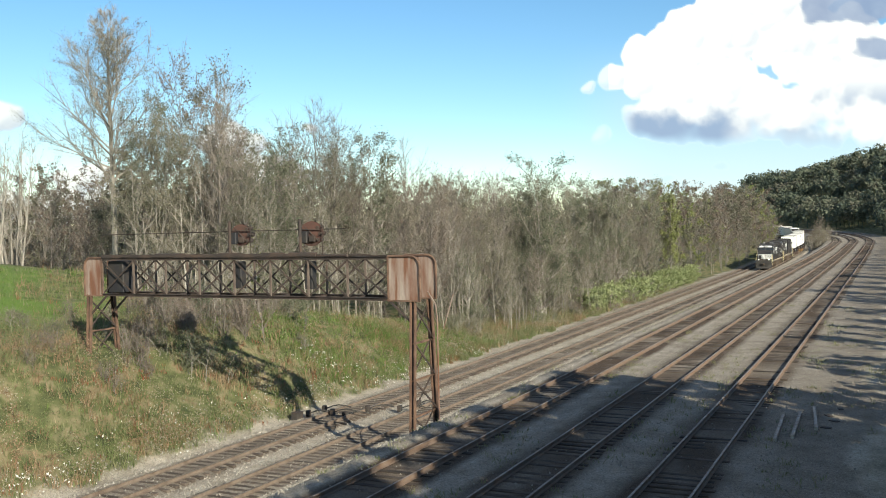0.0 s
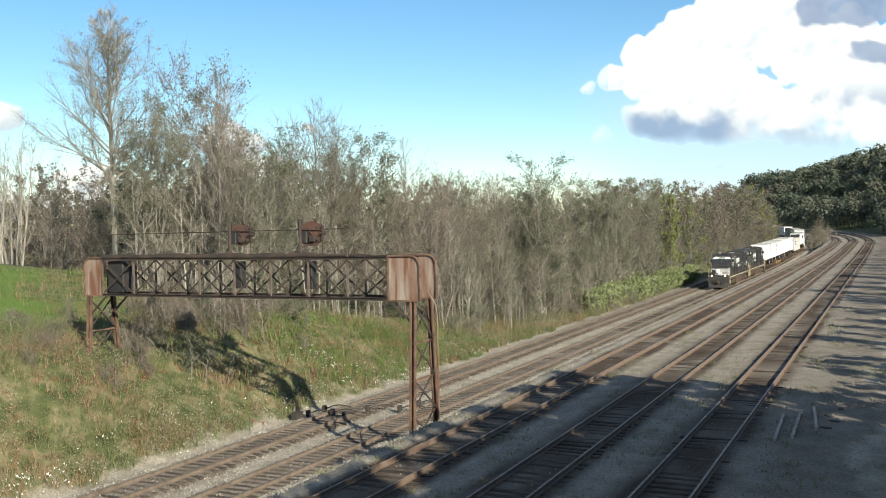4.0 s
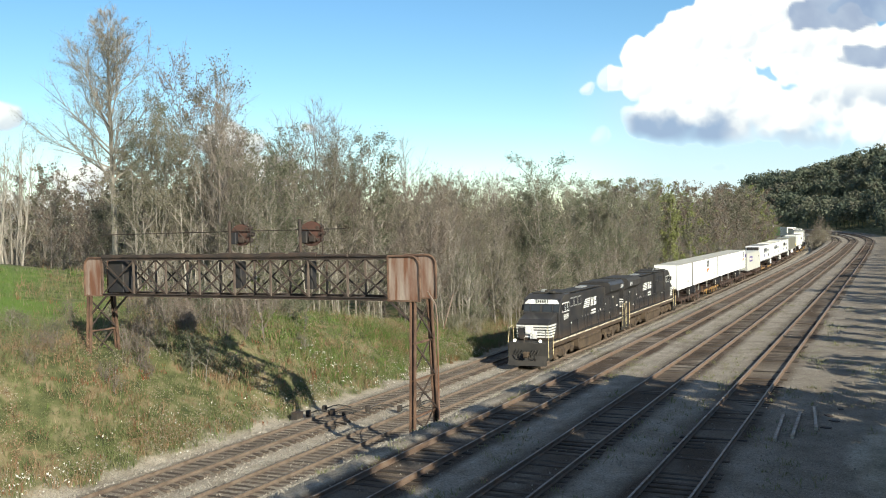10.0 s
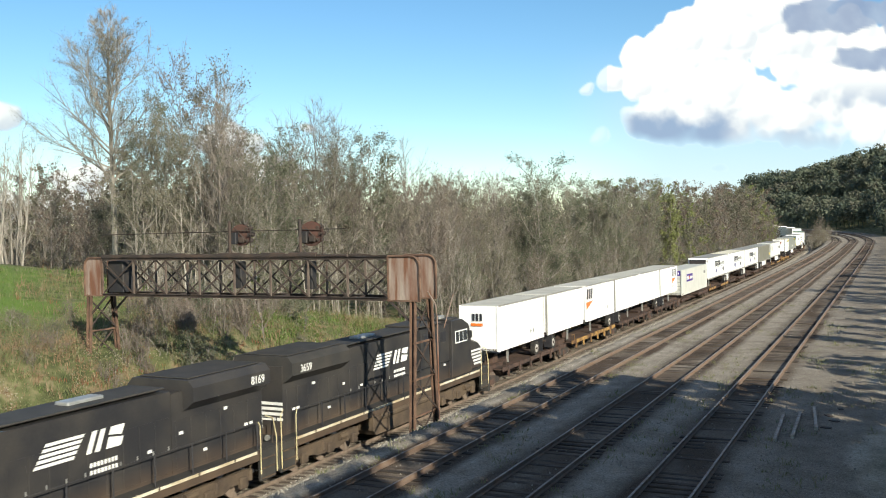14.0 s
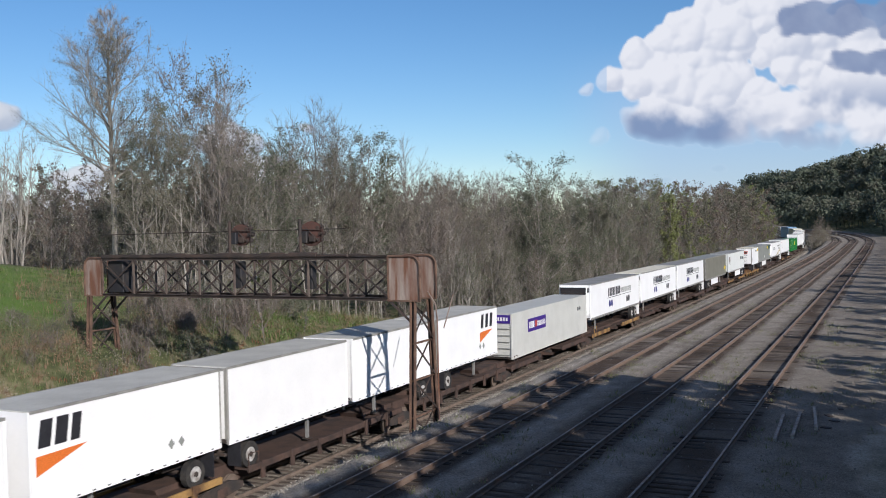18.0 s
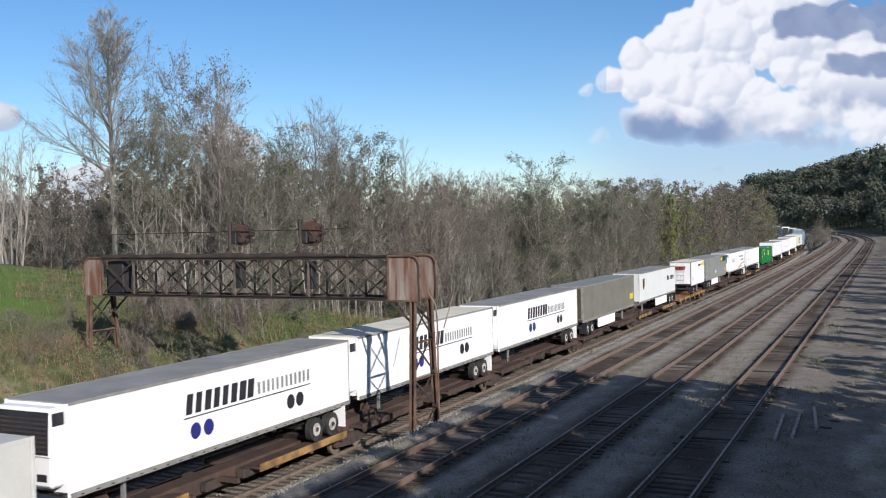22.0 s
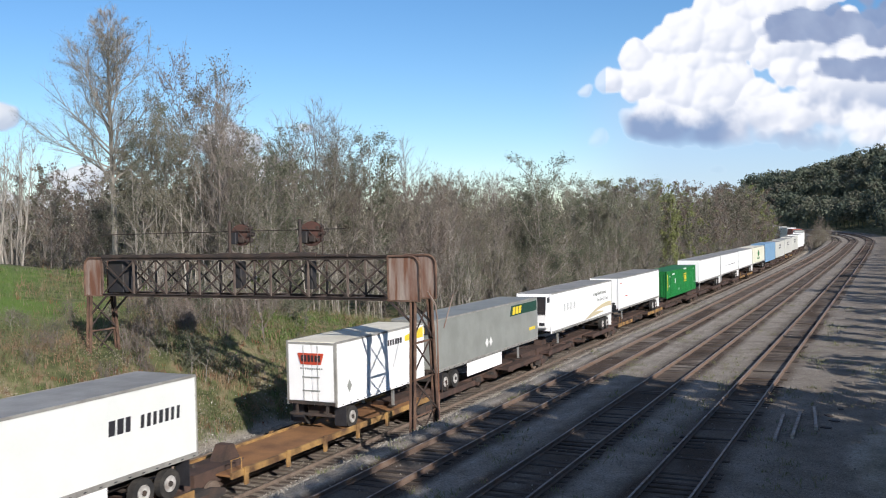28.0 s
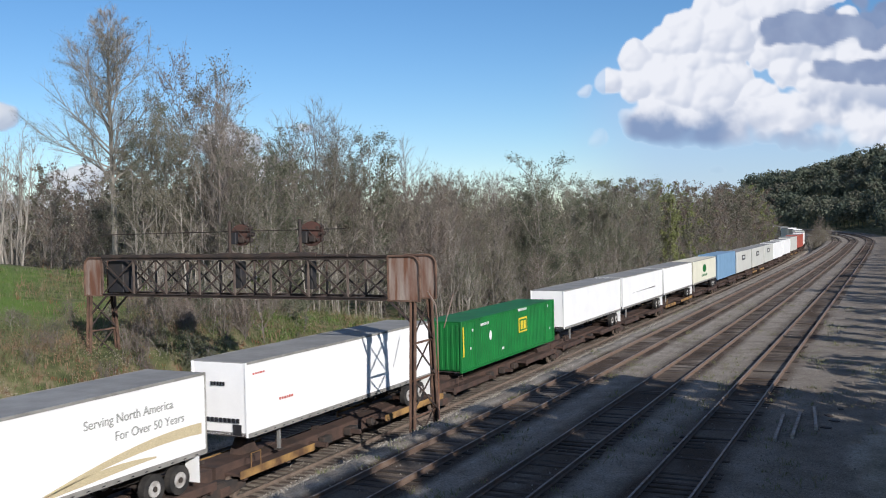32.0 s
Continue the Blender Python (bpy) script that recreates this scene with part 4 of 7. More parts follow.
t = trailer("long_trailer", "long white refrigerated trailer with a tan swoosh", 15.9, WHITE, ROOF, -1, wheels=2, reefer=True)
m = Mesh()
bars(m, -5.2, -2.0, 3.55, 4.1, 9, FACE, 0.03, 0.78, 5)
mark(t, m, GREY)
up, dn = [], []
for k in range(13):
    a = k / 12
    up.append((0.2 + 7.5 * a, 2.42 + 0.92 * math.sin(a * 1.75)))
    dn.append((0.2 + 7.5 * a, 2.42 + 0.92 * math.sin(a * 1.75) - 0.03 - 0.42 * a * (1.25 - a * 0.4)))
mark(t, Mesh().prism(dn + up[::-1], FACE - 0.012, FACE), TAN, "swoosh")
up2 = [(0.2 + 5.2 * k / 10, 2.40 + 0.38 * math.sin(k / 10 * 2.4)) for k in range(11)]
mark(t, Mesh().prism([(x, z - 0.02 - 0.24 * math.sin(i / 10 * 3.0)) for i, (x, z) in enumerate(up2)] + up2[::-1], FACE - 0.012, FACE), TAN, "swoosh")
SLOGANS.append(t)
place(t, 171.7, 187.6)

t = trailer("long_trailer", "plain long white trailer with small black marks", 15.9, WHITE, ROOF, -1, wheels=2)
m = Mesh()
for k in range(5):
    m.box(-8.02, -8.005, -0.3 + k * 0.14, -0.2 + k * 0.14, 4.15, 4.3)
for k in range(9):
    m.box(-8.02, -8.005, -0.95 + k * 0.2, -0.8 + k * 0.2, 2.75, 2.92)
m.box(-8.02, -8.005, -1.05, -0.65, 2.3, 2.7)
mark(t, m, INK)
m = Mesh()
bars(m, -7.6, -6.8, 4.55, 4.62, 5, FACE, 0, 0.3, 5)
bars(m, -5.9, -4.9, 3.3, 3.4, 6, FACE, 0, 0.3, 7)
mark(t, m, SIGN_RED)
place(t, 190.0, 205.9)

c = container("container", "ribbed green container with a small yellow sign", 16.0, GREEN, GREEN, 4.62, 1.7, ribs=True)
mark(c, Mesh().box(1.0, 2.5, FACE - 0.02, FACE, 3.0, 3.95), YELLOW, "sign_panel", "yellow sign panel")
mark(c, Mesh().box(1.1, 2.4, FACE - 0.034, FACE - 0.022, 3.1, 3.85), GREEN)
m = Mesh()
bars(m, 1.2, 2.3, 3.2, 3.75, 2, FACE - 0.034, 0, 0.3, 2)
mark(c, m, YELLOW)
m = Mesh()
for x, z, w in ((-5.3, 4.1, 1.3), (0.9, 4.4, 1.6), (-6.6, 3.9, .3), (-2.0, 2.3, .4), (6.6, 4.2, .25), (7.0, 2.6, .2), (-6.9, 2.9, .25)):
    bars(m, x, x + w, z, z + 0.16, max(1, int(w / 0.2)), FACE - 0.006, 0, 0.25, 3)
oval(m, -3.8, 3.4, 0.2, 0.3, FACE - 0.006)
mark(c, m, WHITE_MARK)
mark(c, Mesh().box(-8.0, -7.85, FACE - 0.08, FACE - 0.06, 2.6, 4.3), YELLOW)
place(c, 209.75, 225.75)

# the boxes further back
TAIL = [(228.2, 244.2, WHITE, ROOF, "long white trailer, plain sided", "t"), (245.1, 261.1, WHITE, ROOF, "long white trailer with one thin black line", "t"), (262.0, 277.2, WHITE, ROOF, "long white trailer, plain sided", "t"),
        (278.2, 294.2, CREAM, ROOF_CREAM, "long cream trailer with faded green marks", "t"), (295.7, 311.6, BLUE, BLUE, "tall pale blue container", "c"),
        (313.0, 329.6, PALE, ROOF, "pale grey container with a black square mark", "k"), (331.0, 346.5, PALE, ROOF, "pale grey container with a black square mark", "k"), (347.9, 361.8, PALE, ROOF, "pale grey container with a black square mark", "k")]
far = [WHITE, WHITE, PALE, RED_BOX, WHITE, PALE, WHITE, WHITE, GREY, WHITE, PALE, WHITE, WHITE, PALE]
names = {WHITE: "white", PALE: "pale grey", RED_BOX: "faded red", GREY: "grey"}
for k, col in enumerate(far):
    TAIL.append((363.0 + 17.2 * k, 378.9 + 17.2 * k, col, ROOF, "long %s container far back in the train" % names[col], "c"))
for a, b, skin, roof, label, kind in TAIL:
    if kind == "t":
        t = trailer("long_trailer", label, b - a, skin, roof, -1, wheels=2)
        if "line" in label:
            mark(t, Mesh().prism([(-5, 3.4), (4.5, 3.4), (4.5, 3.5)], FACE - 0.012, FACE), INK)
        if skin is CREAM:
            m = Mesh()
            bars(m, -2.5, 1.5, 2.9, 3.2, 6, FACE, 0, 0.3, 3)
            oval(m, -0.5, 3.9, 1.2, 0.5, FACE)
            mark(t, m, GREEN)
    else:
        t = container("container", label, b - a, skin, roof, 5.2 if skin is BLUE else 4.95, 1.75, ribs=False)
        if kind == "k":
            mark(t, Mesh().box(-2.5, 1.2, FACE - 0.012, FACE, 3.5, 4.3), INK, "sign_panel")
            mark(t, Mesh().box(-1.7, 0.3, FACE - 0.026, FACE - 0.014, 3.75, 4.1), WHITE_MARK)
    place(t, a, b)

# ---- the two engines ----
LOCO = material("black engine paint", (0.026, 0.026, 0.029), 0.42, 0.0, (0.050, 0.046, 0.043), 0.7, 14, 0.06, 0.2)


def add_dust(m):
    """Brown road dust that lies on the lower flanks, in patches."""
    n, l = m.node_tree.nodes, m.node_tree.links
    bs = n["Principled BSDF"]
    co, sep, low, spot = n.new("ShaderNodeTexCoord"), n.new("ShaderNodeSeparateXYZ"), n.new("ShaderNodeMapRange"), n.new("ShaderNodeTexNoise")
    l.new(co.outputs["Object"], sep.inputs[0])
    l.new(sep.outputs["Z"], low.inputs["Value"])
    low.inputs["From Min"].default_value, low.inputs["From Max"].default_value = 1.5, 2.35
    low.inputs["To Min"].default_value, low.inputs["To Max"].default_value = 0.6, 0.0
    spot.inputs["Scale"].default_value, spot.inputs["Detail"].default_value = 0.9, 5
    l.new(co.outputs["Object"], spot.inputs["Vector"])
    mul, mix = n.new("ShaderNodeMath"), n.new("ShaderNodeMix")
    mul.operation, mix.data_type = "MULTIPLY", "RGBA"
    l.new(low.outputs[0], mul.inputs[0])
    l.new(spot.outputs["Fac"], mul.inputs[1])
    l.new(mul.outputs[0], mix.inputs["Factor"])
    l.new(bs.inputs["Base Color"].links[0].from_socket, mix.inputs["A"])
    mix.inputs["B"].default_value = (0.20, 0.125, 0.07, 1)
    l.new(mix.outputs["Result"], bs.inputs["Base Color"])


add_dust(LOCO)


def soft(m, w, limit=0.5):
    """The same shape with its sharp edges rounded by w."""
    b = bmesh.new()
    vs = [b.verts.new(p) for p in m.v]
    for q in m.f:
        b.faces.new([vs[i] for i in q])
    bmesh.ops.recalc_face_normals(b, faces=list(b.faces))
    bmesh.ops.bevel(b, geom=[e for e in b.edges if e.calc_face_angle(0) > limit], offset=w, segments=3, profile=0.5, affect="EDGES")
    return Mesh().take(b)
LOCO_TOP = material("sooty engine roof", (0.032, 0.031, 0.03), 0.7, 0.0, (0.05, 0.045, 0.04), 1.2, 14, 0.1, 0.2)
GRIME = material("brown grime on tank and trucks", (0.10, 0.072, 0.048), 0.85, 0.0, (0.055, 0.04, 0.03), 1.3, 14, 0.25, 0.3)
SILL = material("dirty cream stripe paint", (0.66, 0.62, 0.50), 0.6, 0.0, (0.42, 0.34, 0.22), 0.8, 14, 0.1, 0.15)
GLASS = material("dark cab glass", (0.03, 0.035, 0.04), 0.08, 0.0, (0.03, 0.035, 0.04), 1, 5, 0.0, 0.0, spec=0.8)
HANDRAIL = material("pale yellow handrail paint", (0.70, 0.62, 0.36), 0.5, 0.0, (0.5, 0.42, 0.25), 3, 20, 0.05, 0.1)
LAMP = bpy.data.materials.new("burning headlamp")
LAMP.use_nodes = True
LAMP.node_tree.nodes["Principled BSDF"].inputs["Emission Color"].default_value = (1.0, 0.96, 0.85, 1)
LAMP.node_tree.nodes["Principled BSDF"].inputs["Emission Strength"].default_value = 1.6


def letters(text, size, at, mat, parent, turn=(90, 0, 0), label=""):
    """Flat raised letters; by default they stand on the near side and read along x."""
    cu = bpy.data.curves.new("lettering", "FONT")
    cu.body, cu.size, cu.extrude = text, size, 0.006
    cu.align_x = "CENTER"
    tmp = bpy.data.objects.new("lettering", cu)
    scene.collection.objects.link(tmp)
    me = bpy.data.meshes.new_from_object(tmp.evaluated_get(bpy.context.evaluated_depsgraph_get()))
    me.transform(pose(*at, *turn))
    me.materials.clear()
    me.materials.append(mat)
    bpy.data.objects.remove(tmp)
    ob = new("lettering", me)
    ob.parent = parent
    return tagged(ob, label)


def loco(label, number, lit, older, back=0.0):
    """A six-axle freight engine, cab end towards -x."""
    e = thing("locomotive", label, "locomotive", "engines of the train")
    F, R = -10.6, 10.6                                   # ends of the deck
    part("frame", Mesh().box(F, R, -1.42, 1.42, 1.18, 1.58, 0.02), LOCO, e)
    for s in (-1, 1):
        part("sill_stripe", Mesh().box(F + 1.2, R - 1.2, s * 1.435 - 0.012, s * 1.435 + 0.012, 1.46, 1.58), SILL, e, "dirty cream stripe along the sill")
        gaps = Mesh()
        for k in range(9):
            gaps.box(F + 2.6 + k * 2.0, F + 2.68 + k * 2.0, s * 1.45 - 0.01, s * 1.45 + 0.01, 1.45, 1.59)
        part("stripe_gap", gaps, LOCO, e)
    part("walkway", Mesh().box(F, R, -1.50, 1.50, 1.585, 1.62), LOCO_TOP, e)
    # pilots, plough, coupler and hoses at both ends
    for d in (-1, 1):
        x = d * 10.6
        part("pilot", Mesh().box(min(x, x + d * 0.12), max(x, x + d * 0.12), -1.45, 1.45, 0.55, 1.6, 0.02), LOCO_TOP, e)
        part("anticlimber", Mesh().box(min(x, x + d * 0.2), max(x, x + d * 0.2), -0.75, 0.75, 1.38, 1.56, 0.02), TRIM if d < 0 and lit else LOCO_TOP, e)
        if d < 0:
            part("plough", Mesh().prism([(x - 0.12, 0.75), (x - 0.50, 0.12), (x - 0.12, 0.12)], -1.4, 1.4), LOCO_TOP, e)
        c = part("coupler", Mesh().box(min(x, x + d * 0.55), max(x, x + d * 0.55), -0.14, 0.14, 0.75, 1.02, 0.03), GRIME, e)
        part("knuckle", Mesh().box(x + d * 0.6 - 0.12, x + d * 0.6 + 0.12, -0.2, 0.16, 0.68, 1.08, 0.05), GRIME, c)
        for q in (-0.85, -0.6, -0.4, 0.4, 0.6, 0.85):
            part("air_hose", Mesh().tube([(x + d * 0.14, q, 1.15), (x + d * 0.38, q * 0.95, 0.95), (x + d * 0.42, q * 0.85, 0.6), (x + d * 0.3, q * 0.7, 0.45)], 0.03, 6), RUBBER, e)
        for s in (-1, 1):
            st = part("step_well", Mesh().box(min(x - d * 1.0, x - d * 0.05), max(x - d * 1.0, x - d * 0.05), s * 1.38 - 0.07, s * 1.38 + 0.07, 0.42, 1.55, 0.02), LOCO_TOP, e)
            for z in (0.5, 0.85, 1.2):
                part("step", Mesh().box(min(x - d * 0.95, x - d * 0.15), max(x - d * 0.95, x - d * 0.15), s * 1.47 - 0.05, s * 1.47 + 0.05, z, z + 0.04), GRIME, st)
            part("handrail", Mesh().tube([(x - d * 0.02, s * 1.5, 0.6), (x - d * 0.02, s * 1.5, 1.9), (x - d * 0.12, s * 1.42, 2.6), (x - d * 0.45, s * 1.30, 2.72)], 0.018, 6), HANDRAIL, e, "pale yellow grab rail")
            part("handrail", Mesh().tube([(x - d * 1.05, s * 1.5, 0.7), (x - d * 1.05, s * 1.5, 2.45), (x - d * 1.15, s * 1.48, 2.62)], 0.018, 6), HANDRAIL, e, "pale yellow grab rail")
        part("end_rail", Mesh().tube([(x, -1.3, 1.62), (x, -1.3, 2.55), (x, -0.3, 2.55), (x, -0.3, 1.62)], 0.022, 6), LOCO, e)
        part("end_rail", Mesh().tube([(x, 1.3, 1.62), (x, 1.3, 2.55), (x, 0.3, 2.55), (x, 0.3, 1.62)], 0.022, 6), LOCO, e)
        for s in (-1, 1):
            part("ditch_light", Mesh().disc((x + d * 0.14, s * 0.95, 1.75), (1, 0, 0), 0.10, 0.10, 14), LAMP if d < 0 and lit else TRIM, e)
    # side rails along the walkway
    for s in (-1, 1):
        part("side_rail", Mesh().tube([(-5.6, s * 1.46, 2.62), (9.6, s * 1.46, 2.62)], 0.018, 5), LOCO, e)
        for k in range(9):
            part("stanchion", Mesh().tube([(-5.4 + k * 1.85, s * 1.46, 1.6), (-5.4 + k * 1.85, s * 1.46, 2.62)], 0.028, 5), INK, e)
    # nose and cab: wide and sloping
    part("nose", soft(Mesh().prism([(-10.05, 1.62), (-10.25, 2.78), (-9.75, 3.06), (-8.35, 3.42), (-8.35, 1.62)], -1.22, 1.22), 0.10), LOCO, e, "black sloping nose")
    for k in range(5):
        z = 1.84 + k * 0.185
        st = Mesh()
        xz = lambda zz: -10.05 - 0.2 * (zz - 1.62) / 1.13 - 0.012
        st.add([(xz(z) - 0.004, -1.235, z), (xz(z) - 0.004, 1.235, z), (xz(z + 0.11) - 0.004, 1.235, z + 0.11), (xz(z + 0.11) - 0.004, -1.235, z + 0.11),
                (xz(z) + 0.02, -1.235, z), (xz(z) + 0.02, 1.235, z), (xz(z + 0.11) + 0.02, 1.235, z + 0.11), (xz(z + 0.11) + 0.02, -1.235, z + 0.11)],
               [(3, 2, 1, 0), (4, 5, 6, 7), (0, 1, 5, 4), (2, 3, 7, 6), (1, 2, 6, 5), (3, 0, 4, 7)])
        part("nose_stripe", st, WHITE_MARK, e, "white nose stripe")
        for s in (-1, 1):
            part("nose_stripe", Mesh().prism([(xz(z), z), (-9.15 + k * 0.12, z), (-9.08 + k * 0.12, z + 0.11), (xz(z + .11), z + 0.11)], min(s * 1.222, s * 1.238), max(s * 1.222, s * 1.238)), WHITE_MARK, e)
    emblem = Mesh()
    emblem.box(-10.29, -10.23, -0.05, 0.55, 2.1, 2.66, 0.02)
    emblem.box(-10.25, -10.17, -0.3, 0.2, 1.75, 2.2, 0.02)
    part("nose_emblem", emblem, WHITE_MARK, e)
    part("nose_door", Mesh().box(-10.22, -10.17, 0.62, 1.12, 1.75, 2.7, 0.01), LOCO, e)
    cab = part("cab", soft(Mesh().prism([(-8.35, 1.62), (-8.35, 3.38), (-8.17, 3.98), (-7.98, 4.27), (-7.1, 4.60), (-5.75, 4.62), (-5.75, 1.62)], -1.42, 1.42), 0.05), LOCO, e, "black cab with dark windows")
    part("cab_roof", Mesh().box(-7.0, -5.7, -1.2, 1.2, 4.60, 4.70, 0.03), LOCO_TOP, cab)
    for y, w in ((-1.12, 0.22), (-0.45, 0.36), (0.45, 0.36), (1.12, 0.22)):
        a, b = (-8.35 + 0.3 * 0.08, 3.46), (-8.35 + 0.3 * 0.55, 3.93)
        part("windscreen_pane", Mesh().add([(a[0] - 0.03, y - w, a[1]), (a[0] - 0.03, y + w, a[1]), (b[0] - 0.03, y + w, b[1]), (b[0] - 0.03, y - w, b[1]),
                                            (a[0] + 0.02, y - w, a[1]), (a[0] + 0.02, y + w, a[1]), (b[0] + 0.02, y + w, b[1]), (b[0] + 0.02, y - w, b[1])],
                                           [(3, 2, 1, 0), (4, 5, 6, 7), (0, 1, 5, 4), (1, 2, 6, 5), (2, 3, 7, 6), (3, 0, 4, 7)]), GLASS, cab)
    for y in (-0.84, 0.0, 0.84):
        part("wiper", Mesh().tube([(-8.39, y - 0.1, 3.44), (-8.30, y + 0.1, 3.8)], 0.009, 5), INK, cab)
    part("brow_panel", Mesh().add([(-8.19, -1.34, 3.99), (-8.19, 1.34, 3.99), (-8.01, 1.1, 4.26), (-8.01, -1.1, 4.26),
                                   (-8.13, -1.34, 3.98), (-8.13, 1.34, 3.98), (-7.95, 1.1, 4.25), (-7.95, -1.1, 4.25)],
                                  [(3, 2, 1, 0), (4, 5, 6, 7), (0, 1, 5, 4), (1, 2, 6, 5), (2, 3, 7, 6), (3, 0, 4, 7)]), WHITE_MARK, cab, "white brow panel over the windscreen")
    part("board_frame", Mesh().box(-8.17, -8.06, -0.46, 0.46, 4.02, 4.30, 0.01), INK, cab)
    part("number_board", Mesh().box(-8.185, -8.16, -0.40, 0.40, 4.05, 4.27, 0.01), OFFWHITE, cab)
    nb = Mesh()
    for k in range(4):
        nb.box(-8.195, -8.18, -0.31 + k * 0.17, -0.2 + k * 0.17, 4.08, 4.24)
    part("number_bars", nb, INK, cab)
    part("headlight", Mesh().disc((-8.10, 0.72, 4.14), (1, 0, -0.4), 0.12, 0.12, 14), LAMP if lit else TRIM, cab)
    for s in (-1, 1):
        fr = part("window_frame", Mesh().box(-7.75, -6.15, s * 1.425 - 0.012, s * 1.425 + 0.012, 3.36, 4.02), WHITE_MARK, cab, "pale side window frame")
        for x0, x1 in ((-7.68, -7.2), (-7.12, -6.68), (-6.6, -6.22)):
            part("side_pane", Mesh().box(x0, x1, s * 1.44 - 0.008, s * 1.44 + 0.008, 3.42, 3.96), GLASS, fr)
        part("mirror", Mesh().box(-7.95, -7.9, s * 1.55 - 0.1, s * 1.55 + 0.1, 3.5, 3.9, 0.01), LOCO, cab)
    letters(number, 0.55, (-6.9, -1.43, 2.83), WHITE_MARK, cab, label="white road number")
    for y in (-0.5, 0.1, 0.6):
        part("roof_box", Mesh().box(-6.9 + y, -6.3 + y, y - 0.14, y + 0.14, 4.66, 4.84, 0.03), TRIM if y > 0.5 else LOCO_TOP, cab)
    part("horn", Mesh().tube([(-5.5, 0.2, 4.62), (-5.9, 0.2, 4.72)], [0.03, 0.09], 8), TRIM, e)
    # long hood in sections
    part("equipment_hood", Mesh().prism([(-5.745, 1.62), (-5.745, 4.45), (-2.3, 4.45), (-2.3, 1.62)], -1.22, 1.22), LOCO, e)
    part("engine_hood", Mesh().prism([(-2.29, 1.62), (-2.29, 4.38), (4.6, 4.38), (4.6, 1.62)], -0.98, 0.98), LOCO, e)
    part("hood_top", Mesh().box(-5.6, 4.55, -0.8, 0.8, 4.455, 4.52, 0.02), LOCO_TOP, e)
    part("rear_hood", Mesh().prism([(4.61, 1.62), (4.61, 4.3), (9.75, 4.3), (9.75, 1.62)], -1.0, 1.0), LOCO, e)
    # wide radiator wings at the back
    rad = Mesh()
    sec = [(-1.0, 3.62), (-1.48, 3.95), (-1.48, 4.42), (-1.25, 4.66), (1.25, 4.66), (1.48, 4.42), (1.48, 3.95), (1.0, 3.62)]
    n = len(sec)
    rad.add([(x, y, z) for x in (5.2, 9.7) for y, z in sec], [tuple(range(n)), tuple(range(2 * n - 1, n - 1, -1))] + [(k, k + n, (k + 1) % n + n, (k + 1) % n) for k in range(n)])
    part("radiator", rad, LOCO_TOP if older else LOCO, e, "overhanging radiator housing")
    part("radiator_grille", Mesh().box(5.4, 9.5, -1.1, 1.1, 4.665, 4.71, 0.02), LOCO_TOP, e)
    part("exhaust_stack", Mesh().box(0.8, 2.3, -0.3, 0.3, 4.4, 4.62, 0.04), TRIM, e, "pale exhaust silencer")
    part("dynamic_brake_box", Mesh().box(-5.2, -2.6, -1.05, 1.05, 4.52, 4.62, 0.03), LOCO_TOP, e)
    for s in (-1, 1):
        for k in range(9):
            x = -2.1 + k * 0.74
            d = part("hood_door", Mesh().box(x, x + 0.68, s * 0.99 - 0.015, s * 0.99 + 0.015, 1.75, 3.55, 0.008), LOCO, e)
            part("latch", Mesh().box(x + 0.58, x + 0.63, s * 1.01 - 0.012, s * 1.01 + 0.012, 2.5, 2.62), TRIM, d)
        for k in range(3):
            fr = part("vent_frame", Mesh().box(-5.35 + k * 1.0, -4.55 + k * 1.0, s * 1.225 - 0.02, s * 1.225 + 0.02, 3.55, 4.2, 0.008), TRIM if s < 0 else LOCO, e)
            part("vent_screen", Mesh().box(-5.28 + k * 1.0, -4.62 + k * 1.0, s * 1.245 - 0.01, s * 1.245 + 0.01, 3.62, 4.13), INK, fr)
        for k in range(6):
            part("rear_door", Mesh().box(4.8 + k * 0.8, 5.5 + k * 0.8, s * 1.01 - 0.012, s * 1.01 + 0.012, 1.75, 3.4, 0.008), LOCO, e)
    # emblem on the near and far side: slanting bars and block shapes
    for s in (-1, 1):
        y = s * 1.035
        for k in range(5):
            m = Mesh()
            z = 3.02 + k * 0.19
            m.prism([(-1.7 + k * 0.13, z), (0.2 + k * 0.13, z), (0.28 + k * 0.13, z + 0.12), (-1.62 + k * 0.13, z + 0.12)], min(y, y - s * 0.02), max(y, y - s * 0.02))
            if s > 0:
                m.v = [(1.2 - a, b, c) for a, b, c in m.v]
            m.v = [(0.5 + (a - 0.5) * 0.78, b, 3.4 + (c - 3.4) * 0.74) for a, b, c in m.v]
            part("emblem_bar", m, WHITE_MARK, e, "white slanting emblem bar")
        m = Mesh()
        m.prism([(0.85, 3.05), (1.1, 3.05), (1.45, 3.9), (1.2, 3.9)], min(y, y - s * 0.02), max(y, y - s * 0.02))
        m.prism([(1.3, 3.05), (1.55, 3.05), (1.9, 3.9), (1.65, 3.9)], min(y, y - s * 0.02), max(y, y - s * 0.02))
        m.prism([(1.9, 3.05), (2.7, 3.05), (2.85, 3.4), (2.05, 3.5)], min(y, y - s * 0.02), max(y, y - s * 0.02))
        m.prism([(2.05, 3.6), (2.75, 3.5), (2.95, 3.9), (2.2, 3.9)], min(y, y - s * 0.02), max(y, y - s * 0.02))
        if s > 0:
            m.v = [(1.2 - a, b, c) for a, b, c in m.v]
        m.v = [(0.5 + (a - 0.5) * 0.78, b, 3.4 + (c - 3.4) * 0.74) for a, b, c in m.v]
        part("emblem_blocks", m, WHITE_MARK, e)
